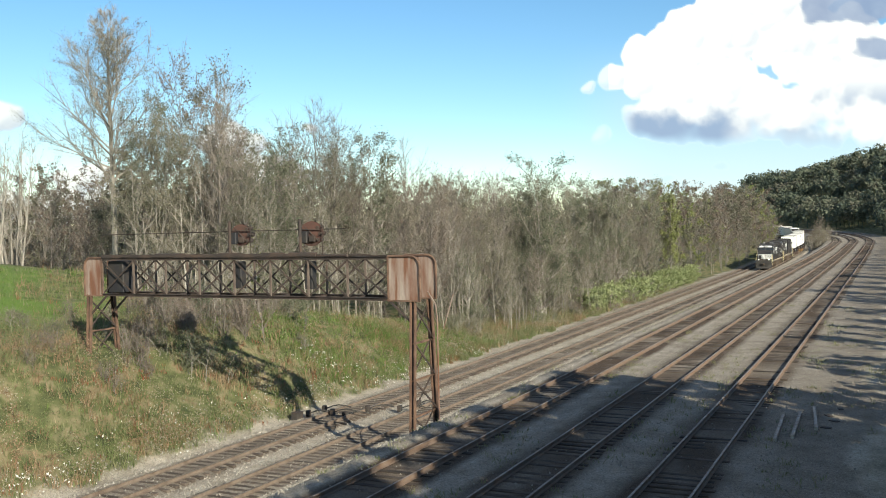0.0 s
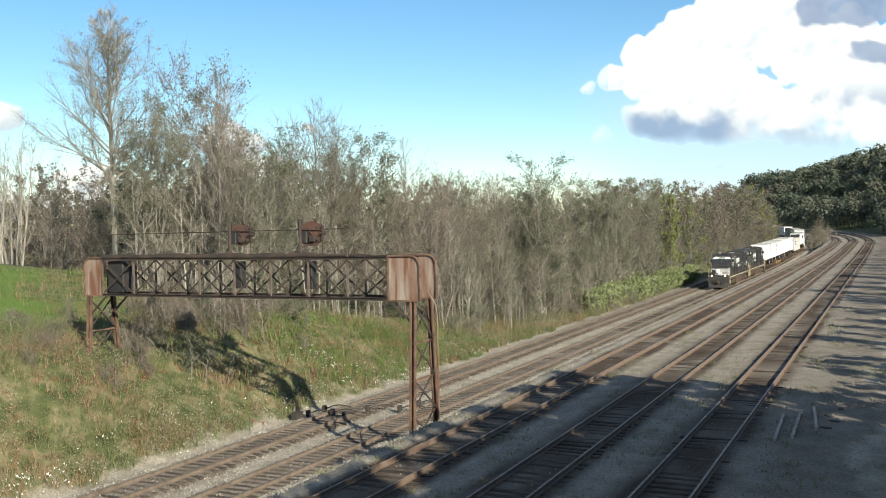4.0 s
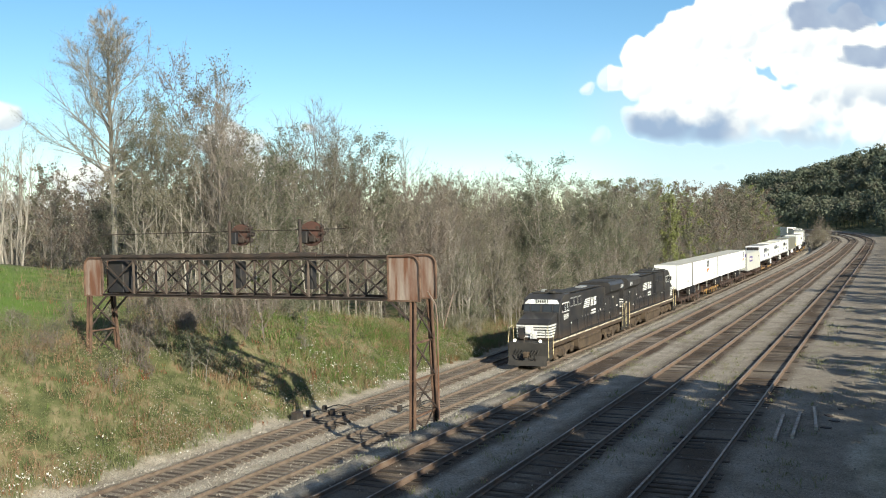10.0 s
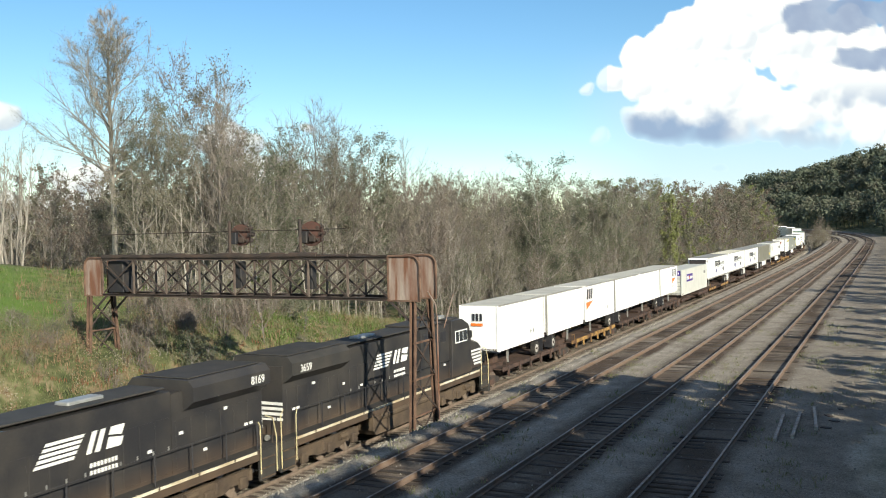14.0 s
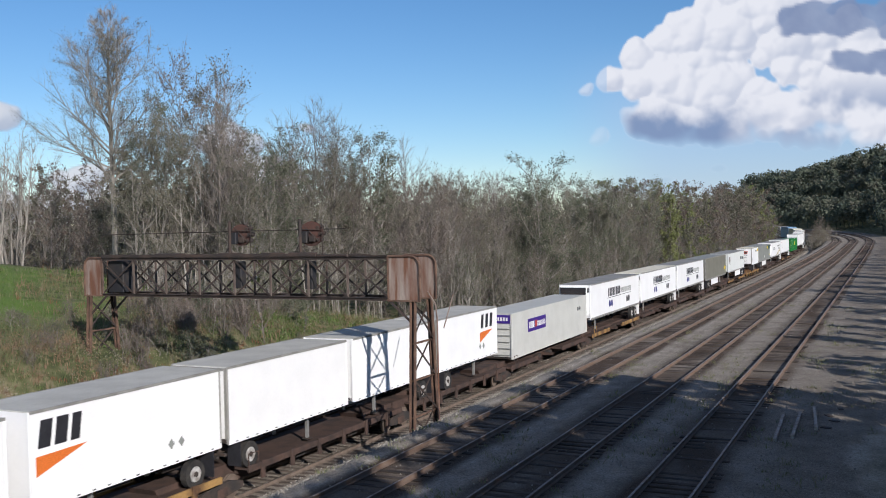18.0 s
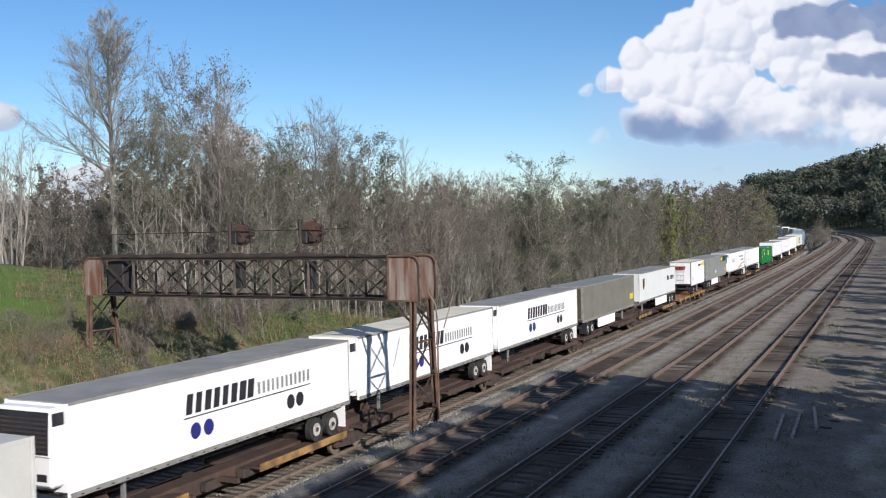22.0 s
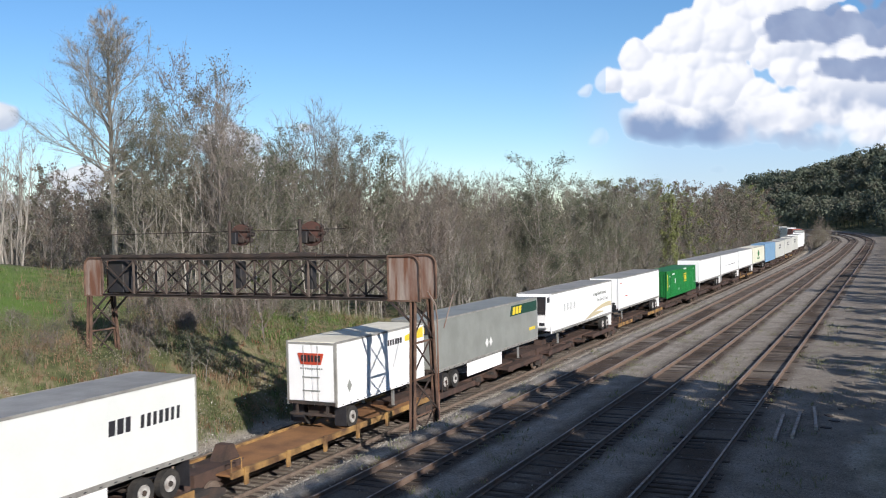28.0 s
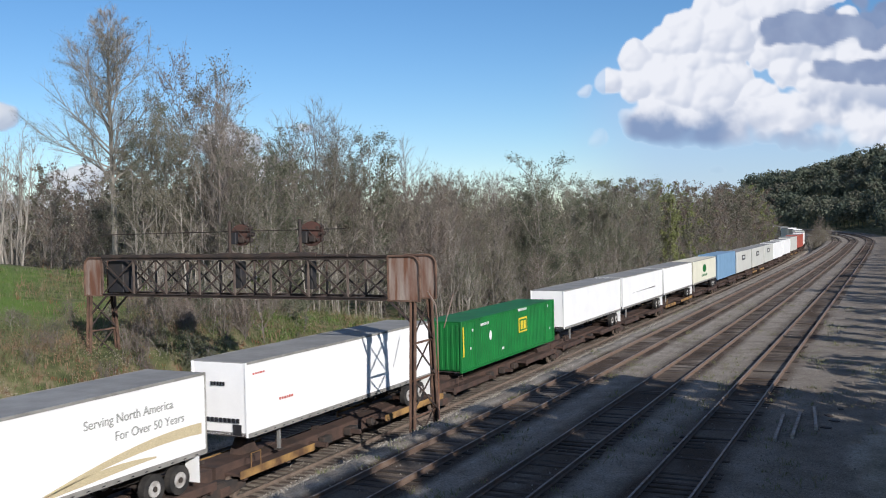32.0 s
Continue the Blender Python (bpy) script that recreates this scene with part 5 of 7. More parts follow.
        m = Mesh()
        for row in (2.72, 2.5):
            for k in range(8):
                m.box(0.9 + k * 0.15, 0.99 + k * 0.15, y - 0.012, y + 0.012, row, row + 0.13)
        if s > 0:
            m.v = [(1.2 - a, b, c) for a, b, c in m.v]
        part("name_bars", m, WHITE_MARK, e)
        for x, z in ((4.95, 2.9), (7.4, 3.3), (8.6, 2.5), (8.9, 2.5), (-5.2, 2.35), (6.2, 2.1), (3.4, 2.6)):
            y0 = s * (1.03 if x > -3 else 1.235)
            part("notice_plate", Mesh().box(x, x + 0.2, y0 - 0.012, y0 + 0.012, z, z + 0.1), WHITE_MARK, e)
    for s, turn in ((-1, (90, 0, 0)), (1, (90, 0, 180))):
        letters("3659" if older else number, 0.42, (8.7 if older else 8.9, s * 1.485, 4.02), WHITE_MARK, e, turn, "white road number")
    # tail end stripes and number
    for k in range(4):
        part("tail_stripe", Mesh().box(9.745, 9.775, -1.0, 1.0, 2.2 + k * 0.2, 2.31 + k * 0.2), WHITE_MARK, e, "white stripe")
    part("tail_light", Mesh().disc((9.78, 0.0, 3.6), (1, 0, 0), 0.13, 0.1, 12), TRIM, e)
    # fuel tank and trucks
    part("fuel_tank", Mesh().prism([(-3.3, 1.2), (-3.3, 0.55), (-3.0, 0.3), (2.8, 0.3), (3.1, 0.55), (3.1, 1.2)], -1.38, 1.38), GRIME, e, "brown dusty fuel tank")
    for s in (-1, 1):
        part("air_tank", Mesh().tube([(-3.0, s * 1.3, 1.05), (2.4, s * 1.3, 1.05)], 0.17, 10), GRIME, e)
    for c in (-6.7, 6.7):
        for s in (-1, 1):
            f = part("truck_frame", Mesh().prism([(c - 2.55, 0.62), (c - 2.4, 0.98), (c + 2.4, 0.98), (c + 2.55, 0.62), (c + 1.3, 0.55), (c + 0.9, 0.42), (c - 0.9, 0.42), (c - 1.3, 0.55)],
                                                 min(s * 1.08, s * 1.24), max(s * 1.08, s * 1.24)), GRIME, e)
            for d in (-2.0, 0.0, 2.0):
                part("journal_box", Mesh().box(c + d - 0.22, c + d + 0.22, s * 1.27 - 0.1, s * 1.27 + 0.1, 0.36, 0.78, 0.05), GRIME, f)
                part("coil_spring", Mesh().tube([(c + d + 0.5, s * 1.2, 0.55), (c + d + 0.5, s * 1.2, 0.95)], 0.12, 8), GRIME, f)
            part("brake_cylinder", Mesh().tube([(c - 1.3, s * 1.32, 0.85), (c - 0.7, s * 1.32, 0.85)], 0.13, 8), GRIME, f)
            part("sand_pipe", Mesh().tube([(c + 2.6, s * 1.2, 1.1), (c + 2.75, s * 0.9, 0.25)], 0.03, 6), GRIME, f)
        for d in (-2.0, 0.0, 2.0):
            part("axle", Mesh().tube([(c + d, -0.95, 0.53), (c + d, 0.95, 0.53)], 0.1, 8), GRIME, e)
            for s in (-1, 1):
                part("drive_wheel", Mesh().disc((c + d, s * 0.75, 0.53), (0, 1, 0), 0.53, 0.14, 26), RAIL, e)
    low_parts = ("frame", "sill_", "stripe", "walkway", "pilot", "plough", "coupler", "air_", "step_", "handrail", "end_rail", "ditch", "side_rail", "stanchion", "fuel", "truck", "axle", "drive")
    for ob in e.children_recursive:
        ob.data.transform(Matrix.Diagonal((1, 1, 1.05, 1)))
        if back and not any(q.name.startswith(low_parts) for q in (ob, ob.parent)):
            ob.data.transform(Matrix.Translation((back, 0, 0)))
    return e


lead = loco("black freight locomotive with white nose stripes and lit headlamps", "8169", True, False, 0.6)
place(lead, -71.4, -49.1)
second = loco("black freight locomotive running long hood first", "3659", False, True)
place(second, -49.9, -27.6)
TURNED = {second}
for t in SLOGANS:
    letters("Serving North America", 0.42, (4.3, FACE - 0.01, 4.1), GREY, t, label="faded grey slogan")
    letters("For Over 50 Years", 0.42, (5.2, FACE - 0.01, 3.55), GREY, t, label="faded grey slogan")

# ---- trees ----
LEAF_OLIVE = leaf_material("olive autumn leaves", (0.105, 0.102, 0.07), (0.19, 0.178, 0.128), (0.275, 0.25, 0.185))
LEAF_GREEN = leaf_material("green leaves", (0.082, 0.098, 0.062), (0.148, 0.156, 0.102), (0.225, 0.223, 0.15))
LEAF_BROWN = leaf_material("brown grey leaves", (0.11, 0.08, 0.064), (0.175, 0.134, 0.106), (0.24, 0.195, 0.15))
LEAF_YELLOW = leaf_material("yellow green leaves", (0.15, 0.18, 0.055), (0.24, 0.26, 0.10), (0.34, 0.34, 0.16))

LEAF_FAR = leaf_material("warm brown leaves", (0.14, 0.105, 0.085), (0.215, 0.17, 0.135), (0.29, 0.24, 0.185))


def blade(m, p, d, w, rnd):
    """A flat twig, widest at its foot."""
    s = d.orthogonal().normalized()
    s.rotate(Matrix.Rotation(rnd.uniform(0, 3.14), 3, d.normalized()))
    m.add([p - s * w, p + s * w, p + d], [(0, 1, 2)])


def leaf(m, p, size, rnd, face=None):
    """One leaf; with face given it turns mostly that way."""
    n = Vector((rnd.gauss(0, 1), rnd.gauss(0, 1), rnd.gauss(0, 1)))
    n = (n if face is None else n * 0.45 + face * 1.2).normalized()
    a = n.orthogonal().normalized() * size * rnd.uniform(0.6, 1.1)
    b = n.cross(a).normalized() * size * rnd.uniform(0.4, 0.9)
    m.add([p - a, p + a * 0.6 - b, p + a * 0.6 + b], [(0, 1, 2)])


def tree_meshes(seed, H, first, limbs, subs, twigs, leaves, leaf_size, reach, stems=1, trunk_r=None, up=0.75, kink=0.03, sway=0.05, vase=0.85, twig=0.011, point=0.0, droop=0.0):
    """Wood and leaves of one tree standing at the origin."""
    rnd = random.Random(seed)
    wood, crown, tips, heft = Mesh(), Mesh(), [], []
    for st in range(stems):
        h = H * (1 - 0.26 * vase) * (1 if st == 0 else rnd.uniform(0.7, 1.0))
        base = Vector((0, 0, -0.6)) if stems == 1 else Vector((rnd.gauss(0, 0.5), rnd.gauss(0, 0.5), -0.6))
        lean = Vector((rnd.gauss(0, sway), rnd.gauss(0, sway), 0)) * (1 if stems == 1 else 2.2)
        pts, r = [base], trunk_r or H * 0.0105
        K = 8
        for k in range(1, K + 1):
            base = base + Vector((rnd.gauss(0, kink), rnd.gauss(0, kink), 1)) * (h / K) + lean * (h / K)
            pts.append(base)
        wood.tube(pts, [max(0.02, r * (1 - 0.93 * k / K) * (1.25 if k == 0 else 1)) for k in range(K + 1)], 6, False)
        nl = max(4, limbs // stems)
        for i in range(nl):
            f = first + (0.98 - first) * (i + rnd.random()) / nl
            k = min(K - 1, int(f * K))
            p = pts[k].lerp(pts[k + 1], f * K - k)
            az = i * 2.4 + rnd.uniform(-0.5, 0.5)
            u = (f - first) / (1 - first)
            spire = 0.30 + 0.80 * math.sin(math.pi * min(1.0, 0.14 + 0.84 * u ** 0.68))
            fan = 0.42 + 0.72 * math.sin(math.pi * (0.14 + 0.58 * u))
            ln = H * reach * (spire + (fan - spire) * vase) * rnd.uniform(0.65, 1.15) * (1 - point * ease(0.5, 0.8, u))
            d = Vector((math.cos(az), math.sin(az), up * rnd.uniform(0.6, 1.5) * (1 + vase * (1.5 * u - 0.4)) - droop * (1 - u) ** 2)).normalized()
            lp = [p]
            for q in range(4):
                d = (d + Vector((rnd.gauss(0, 0.16), rnd.gauss(0, 0.16), 0.10))).normalized()
                lp.append(lp[-1] + d * ln / 4)
            lr = max(0.022, r * (1 - f) * 0.5 + 0.012)
            wood.tube(lp, [lr, lr * 0.8, lr * 0.6, lr * 0.4, lr * 0.2], 4, False)
            for j in range(subs):
                g = 0.2 + 0.8 * (j + rnd.random()) / subs
                a = min(3, int(g * 4))
                sp = lp[a].lerp(lp[a + 1], g * 4 - a)
                sd = (d + Vector((rnd.gauss(0, 0.6), rnd.gauss(0, 0.6), rnd.gauss(0.2, 0.45)))).normalized() * ln * rnd.uniform(0.25, 0.5)
                wood.tube([sp, sp + sd], [lr * 0.4, 0.006], 3, False)
                for q in range(twigs):
                    tp = sp + sd * rnd.uniform(0.2, 1.0)
                    td = (sd.normalized() + Vector((rnd.gauss(0, 0.55), rnd.gauss(0, 0.55), rnd.gauss(0.25, 0.45)))).normalized() * rnd.uniform(0.5, 1.2) * (0.4 + ln * 0.14)
                    blade(wood, tp, td, twig, rnd)
                    tips.append((tp, td))
                    heft.append(heft[-1] + ln ** 2.2 if heft else ln ** 2.2)
    # leaves sit in clumps on some of the twigs
    clumps = [rnd.choices(tips, cum_weights=heft)[0] for _ in range(max(1, leaves // 22))] if leaves else []
    for k in range(leaves):
        p, d = clumps[k % len(clumps)] if k % 3 else rnd.choices(tips, cum_weights=heft)[0]
        leaf(crown, p + d * rnd.uniform(0.1, 1.05) + Vector((rnd.gauss(0, 0.15), rnd.gauss(0, 0.15), rnd.gauss(0, 0.13))), leaf_size * rnd.uniform(0.6, 1.35), rnd)
    return wood, crown


TOP = {}                # how high each master tree reaches


def tree(label, bark, leaves_mat, *shape, category="tree", group="woodland trees", name="tree", **more):
    t = thing(name, label, category, group)
    wood, crown = tree_meshes(*shape, **more)
    TOP[t] = sorted(p[2] for p in wood.v)[-max(2, len(wood.v) // 300)]
    part("trunk", wood, bark, t)
    if crown.v:
        part("crown", crown, leaves_mat, t)
    return t


BARK_DARK = material("grey brown twiggy bark", (0.225, 0.195, 0.17), 0.9, 0.0, (0.13, 0.11, 0.096), 1.5, 14, 0.5, 0.35, per_object=0.25)
# seed, height, first limb, limbs, subs, twigs, leaves, leaf size, reach
NEAR = [
    tree("rounded tree with small olive leaves", BARK_DARK, LEAF_OLIVE, 1, 15, 0.14, 22, 7, 6, 8000, 0.066, 0.26, trunk_r=0.12, up=0.8, vase=0.6),
    tree("tall tree thick with small olive leaves", BARK, LEAF_OLIVE, 2, 14, 0.12, 22, 7, 6, 8600, 0.066, 0.25, trunk_r=0.11, up=0.8, vase=0.5),
    tree("leafy grey green tree at the wood's edge", BARK, LEAF_GREEN, 3, 14, 0.08, 22, 7, 4, 9500, 0.07, 0.27, trunk_r=0.12, vase=0.45),
    tree("half bare tree with brownish leaves", BARK_DARK, LEAF_BROWN, 4, 14, 0.16, 24, 7, 8, 3400, 0.06, 0.24, trunk_r=0.10, up=0.9, vase=0.7),
    tree("bare brown tree with a broom of upright twigs", BARK_DARK, LEAF_BROWN, 5, 15, 0.26, 26, 8, 9, 300, 0.05, 0.23, trunk_r=0.12, up=1.25, vase=0.8),
    tree("pale many-stemmed bare sapling", BARK_PALE, LEAF_OLIVE, 6, 10, 0.26, 20, 5, 4, 1900, 0.055, 0.19, stems=4, trunk_r=0.06, up=1.4),
    tree("grey many-stemmed sapling with few leaves", BARK, LEAF_GREEN, 7, 10, 0.2, 20, 6, 5, 3000, 0.055, 0.21, stems=4, trunk_r=0.06, up=1.2),
]
BARE = tree("tall bare pale tree forking into upright limbs", BARK, LEAF_OLIVE, 15, 15, 0.26, 22, 6, 6, 0, 0.05, 0.16, stems=3, trunk_r=0.13, up=2.2, vase=0.9, kink=0.02)
GIANT = tree("very tall tree with a long clear trunk and sparse crown", BARK, LEAF_OLIVE, 29, 22.4, 0.36, 46, 11, 12, 15000, 0.056, 0.25, trunk_r=0.29, up=0.9, kink=0.018, sway=0.0, vase=0.1, point=0.5, droop=0.25)
GOLD = tree("yellow green leafy tree in the wood's edge", BARK, LEAF_YELLOW, 41, 14, 0.10, 18, 6, 4, 7000, 0.12, 0.17, up=1.3, vase=0.2)
SHADE = tree("broad leafy tree beside the yard", BARK, LEAF_GREEN, 51, 17, 0.10, 20, 6, 2, 1350, 0.60, 0.24, group="yard side trees", vase=0.8)
LEAF_PALE = leaf_material("pale green shrub leaves", (0.17, 0.21, 0.09), (0.27, 0.31, 0.15), (0.38, 0.40, 0.22))
SHRUBS = [
    tree("low leafy grey green bush on the bank", BARK, LEAF_GREEN, 61, 2.4, 0.02, 12, 3, 2, 2600, 0.05, 0.40, category="bush", group="bushes on the bank", name="bush", stems=4, trunk_r=0.03),
    tree("low brown twiggy bush on the bank", BARK_DARK, LEAF_BROWN, 62, 2.2, 0.02, 15, 4, 4, 900, 0.04, 0.42, category="bush", group="bushes on the bank", name="bush", stems=5, trunk_r=0.025, up=1.4),
    tree("low olive bush on the bank", BARK, LEAF_OLIVE, 63, 2.6, 0.02, 12, 3, 2, 2200, 0.05, 0.40, category="bush", group="bushes on the bank", name="bush", stems=5, trunk_r=0.03),
]
KNOT = tree("dense pale green leafy shrub beside the track", BARK, LEAF_PALE, 71, 3.1, 0.02, 12, 3, 2, 2200, 0.15, 0.36, category="bush", group="shrubs by the track", name="bush", stems=5, trunk_r=0.03, up=1.0)
used_once = set()


def plant(master, x, y, size=1.0, turn=0.0, sink=0.0, stretch=1.0):
    z = ground_z(x, y)[0] - sink
    m = pose(x, y, z, 0, 0, turn)
    if master not in used_once:
        used_once.add(master)
        master.matrix_basis = m
        ob = master
    else:
        ob = copy_thing(master, m)
    ob.scale = (size, size, size * stretch)
    return ob


def plant_to(master, x, y, top, turn):
    """A tree grown up to the height top above the main tracks."""
    k = (top - ground_z(x, y)[0]) / TOP[master]
    return plant(master, x, y, min(k, 1.4), turn, 0.0, max(1.0, k / 1.4))


FAR_SHAPES = []
for leaves_mat, shape in ((0, (31, 14, 0.16, 13, 4, 6, 1100, 0.15, 0.27)), (1, (32, 14, 0.12, 12, 4, 4, 1900, 0.16, 0.28)), (0, (33, 14, 0.18, 14, 5, 7, 600, 0.14, 0.25)), (2, (34, 13, 0.10, 12, 4, 3, 2100, 0.165, 0.28))):
    wood, crown = tree_meshes(*shape, trunk_r=0.10, twig=0.02, vase=0.55)
    FAR_SHAPES.append((leaves_mat, np.array([tuple(p) for p in wood.v]), wood.f, np.array([tuple(p) for p in crown.v]), crown.f, sorted(p[2] for p in wood.v)[-12]))
FAR_V, FAR_F, FAR_M = [], [], []
far_count = 0


def plant_far(x, y, size, turn, pick, top=None):
    """One tree of the far wood, which is a single object."""
    global far_count
    lm, wv, wf, cv, cf, full = FAR_SHAPES[pick]
    z = ground_z(x, y)[0]
    if top is not None:
        size = (top - z) / full
    wide = min(size, 1.35)
    c, s_ = math.cos(turn) * wide, math.sin(turn) * wide
    rot = np.array(((c, s_, 0), (-s_, c, 0), (0, 0, size)))
    at = np.array((x, y, z))
    for v, f, mi in ((wv, wf, 0), (cv, cf, 1 + lm)):
        FAR_V.append(v @ rot + at)
        FAR_F.extend(tuple(i + far_count for i in q) for q in f)
        FAR_M.extend([mi] * len(f))
        far_count += len(v)


def finish_far():
    me = bpy.data.meshes.new("far_wood")
    me.from_pydata(np.concatenate(FAR_V).tolist(), [], FAR_F)
    for m in (BARK, LEAF_FAR, LEAF_OLIVE, LEAF_YELLOW):
        me.materials.append(m)
    me.polygons.foreach_set("material_index", FAR_M)
    tagged(new("far_wood", me), "distant brown and olive woodland along the line", "wood", kind="stuff")


def edge_off(s):
    """How far left of the second main track the wood begins."""
    return 19.5 - 9.0 * ease(58, 84, s) - 1.5 * ease(84, 120, s) - 1.6 * ease(170, 240, s)


def wood_top(s, back):
    """Height of the wood's outline above the main tracks, back metres behind its edge."""
    return float(np.interp(s, (52, 60, 68, 73, 78, 84, 92, 100, 115, 135, 165, 200, 235, 265, 300, 345),
                           (22.5, 20.8, 19.2, 17.8, 15.6, 15.0, 15.6, 16.3, 15.6, 16.2, 17.0, 17.6, 18.4, 19.0, 20.0, 21.8))) + 0.13 * back * (1.7 - ease(70, 100, s))


rw = random.Random(7)
plant(GIANT, 57.0, 55.6, 1.0, 40)
s = 56.0
while s < 345:
    near = s < 135
    for row in range(4):
        back = row * (3.4 if near else 4.4) + rw.uniform(-1.3, 1.3)
        ss = s + rw.uniform(-1.3, 1.3)
        x, y, _ = on_line(ss, edge_off(s) + max(back, -0.6))
        top = wood_top(ss, back)
        grow = rw.uniform(0.72, 0.98) if row else rw.uniform(0.40, 0.82)
        z = ground_z(x, y)[0]
        if near:
            pick = rw.choice((0, 1, 2, 3, 4, 5, 6, 5, 6, 2) if row == 0 else (0, 1, 3, 4, 4, 2, 1, 0))
            if 78 < s < 96 and row:
                pick = rw.choice((3, 4, 4, 3, 1))
            plant_to(NEAR[pick], x, y, z + (top - z) * grow, rw.uniform(0, 360))
        else:
            plant_far(x, y, 1.0, rw.uniform(0, 6.28), rw.choice((0, 2, 0, 1, 2, 0, 1, 3)), z + (top - z) * (grow if row else grow * 0.95))
    s += 3.2 if near else 4.6
# thin pale stems along the wood's foot
for k in range(16):
    ss = 60 + 62 * (k + rw.random()) / 16
    x, y, _ = on_line(ss, edge_off(ss) + rw.uniform(-1.2, 1.0))
    plant(NEAR[rw.choice((5, 5, 6))], x, y, rw.uniform(0.6, 0.95), rw.uniform(0, 360))
# the wood's left end behind the green
for k in range(14):
    x = 66 + 30 * rw.random()
    y = x * rw.uniform(0.74, 1.04) + 4
    plant(NEAR[rw.choice((3, 0, 6, 3, 2))], x, y, rw.uniform(0.55, 0.85), rw.uniform(0, 360))
for x, y, size in ((73, 88, 1.0), (77, 91, 1.03), (70, 84, 0.9), (82, 95, 1.05), (88, 99, 1.0), (76, 97, 0.85)):
    plant_to(BARE, x, y, 22.5 * size, rw.uniform(0, 360))
for k in range(56):
    x = rw.uniform(80, 118)
    plant_far(x, x * (0.70 + 0.5 * (k + rw.random()) / 56), 1.0, rw.uniform(0, 6.28), rw.choice((0, 2, 1, 0)), rw.uniform(13.5, 19.0))
# woods closing the view beyond
for k in range(80):
    a, r = radians(26 + 26 * (k + rw.random()) / 80), rw.uniform(150, 200)
    plant_far(r * math.cos(a), r * math.sin(a), rw.uniform(0.9, 1.1), rw.uniform(0, 6.28), rw.choice((0, 2, 1)))
for k in range(40):
    ss = rw.uniform(64, 150)
    x, y, _ = on_line(ss, edge_off(ss) + rw.uniform(15, 26))
    plant_far(x, y, rw.uniform(0.8, 1.0), rw.uniform(0, 6.28), rw.choice((0, 2, 1)))
# single trees that stand out: leafy ones, bare brooms, forked pale stems
for m, x, y, top, turn in ((NEAR[2], 97.0, 33.9, 17.4, 70), (NEAR[2], 121.0, 33.2, 15.6, 200), (NEAR[2], 139.0, 32.4, 16.4, 20), (NEAR[1], 63.0, 51.8, 24.6, 20), (NEAR[3], 64.5, 55.5, 25.8, 190),
                           (NEAR[4], 67.0, 44.6, 21.0, 90), (NEAR[4], 69.5, 43.2, 20.6, 160), (NEAR[2], 73.5, 41.0, 18.4, 10), (NEAR[4], 78.5, 39.6, 18.2, 250), (NEAR[4], 61.5, 47.4, 21.6, 300),
                           (NEAR[5], 55.5, 47.0, 15.5, 40), (NEAR[5], 57.5, 44.5, 15.8, 120), (NEAR[6], 59.5, 43.5, 15.5, 210), (NEAR[5], 62.5, 41.6, 14.5, 300), (NEAR[5], 54.0, 49.5, 15.0, 200)):
    plant_to(m, x, y, top, turn)
plant(GOLD, 150.0, 31.6, 1.06, 30)
plant(GOLD, 61.5, 45.6, 0.5, 130)
# bushes at the foot of the wood, on the bank and round the left leg
for k in range(95):
    ss = rw.uniform(46, 132)
    off = edge_off(ss) + rw.uniform(-2.6, 4.5) if ss > 54 else rw.uniform(12, 20)
    x, y, _ = on_line(ss, off)
    plant(rw.choice(SHRUBS), x, y, (rw.uniform(0.45, 1.1) if ss > 54 else rw.uniform(0.35, 0.6)) * (1.5 if off > edge_off(ss) else 1), rw.uniform(0, 360))
for k in range(18):
    x, y, _ = on_line(rw.uniform(30, 50), rw.uniform(9.0, 14.5))
    plant(SHRUBS[rw.choice((1, 1, 2))], x, y, rw.uniform(0.25, 0.5), rw.uniform(0, 360))
for x, y, size, kind in ((37.2, 35.0, 0.75, 1), (40.3, 34.3, 1.0, 0), (41.3, 33.6, 0.7, 0), (38.2, 36.2, 0.85, 1), (39.6, 36.6, 0.8, 1), (43.5, 36.8, 0.9, 1), (35.0, 38.3, 0.6, 2), (45.0, 36.2, 1.05, 1), (46.5, 35.6, 0.8, 1)):
    plant(SHRUBS[kind], x, y, size, rw.uniform(0, 360))
for k in range(18):
    x, y, _ = on_line(rw.uniform(36, 49), rw.uniform(14.5, 21))
    plant(SHRUBS[rw.choice((1, 2, 2, 1))], x, y, rw.uniform(0.35, 0.62), rw.uniform(0, 360))
for k in range(20):
    x, y, _ = on_line(rw.uniform(43, 54), rw.uniform(12, 19.5))
    plant(SHRUBS[rw.choice((1, 1, 1, 0))], x, y, rw.uniform(0.7, 1.25), rw.uniform(0, 360))
for k in range(9):
    x, y, _ = on_line(rw.uniform(45, 55), rw.uniform(14, 20))
    plant(NEAR[5], x, y, rw.uniform(0.35, 0.6), rw.uniform(0, 360))
for k in range(50):
    ss = 105 + 62 * (k + rw.random()) / 50
    x, y, _ = on_line(ss, 8.0 + rw.uniform(-0.7, 1.6))
    plant(KNOT, x, y, rw.uniform(0.8, 1.2), rw.uniform(0, 360))
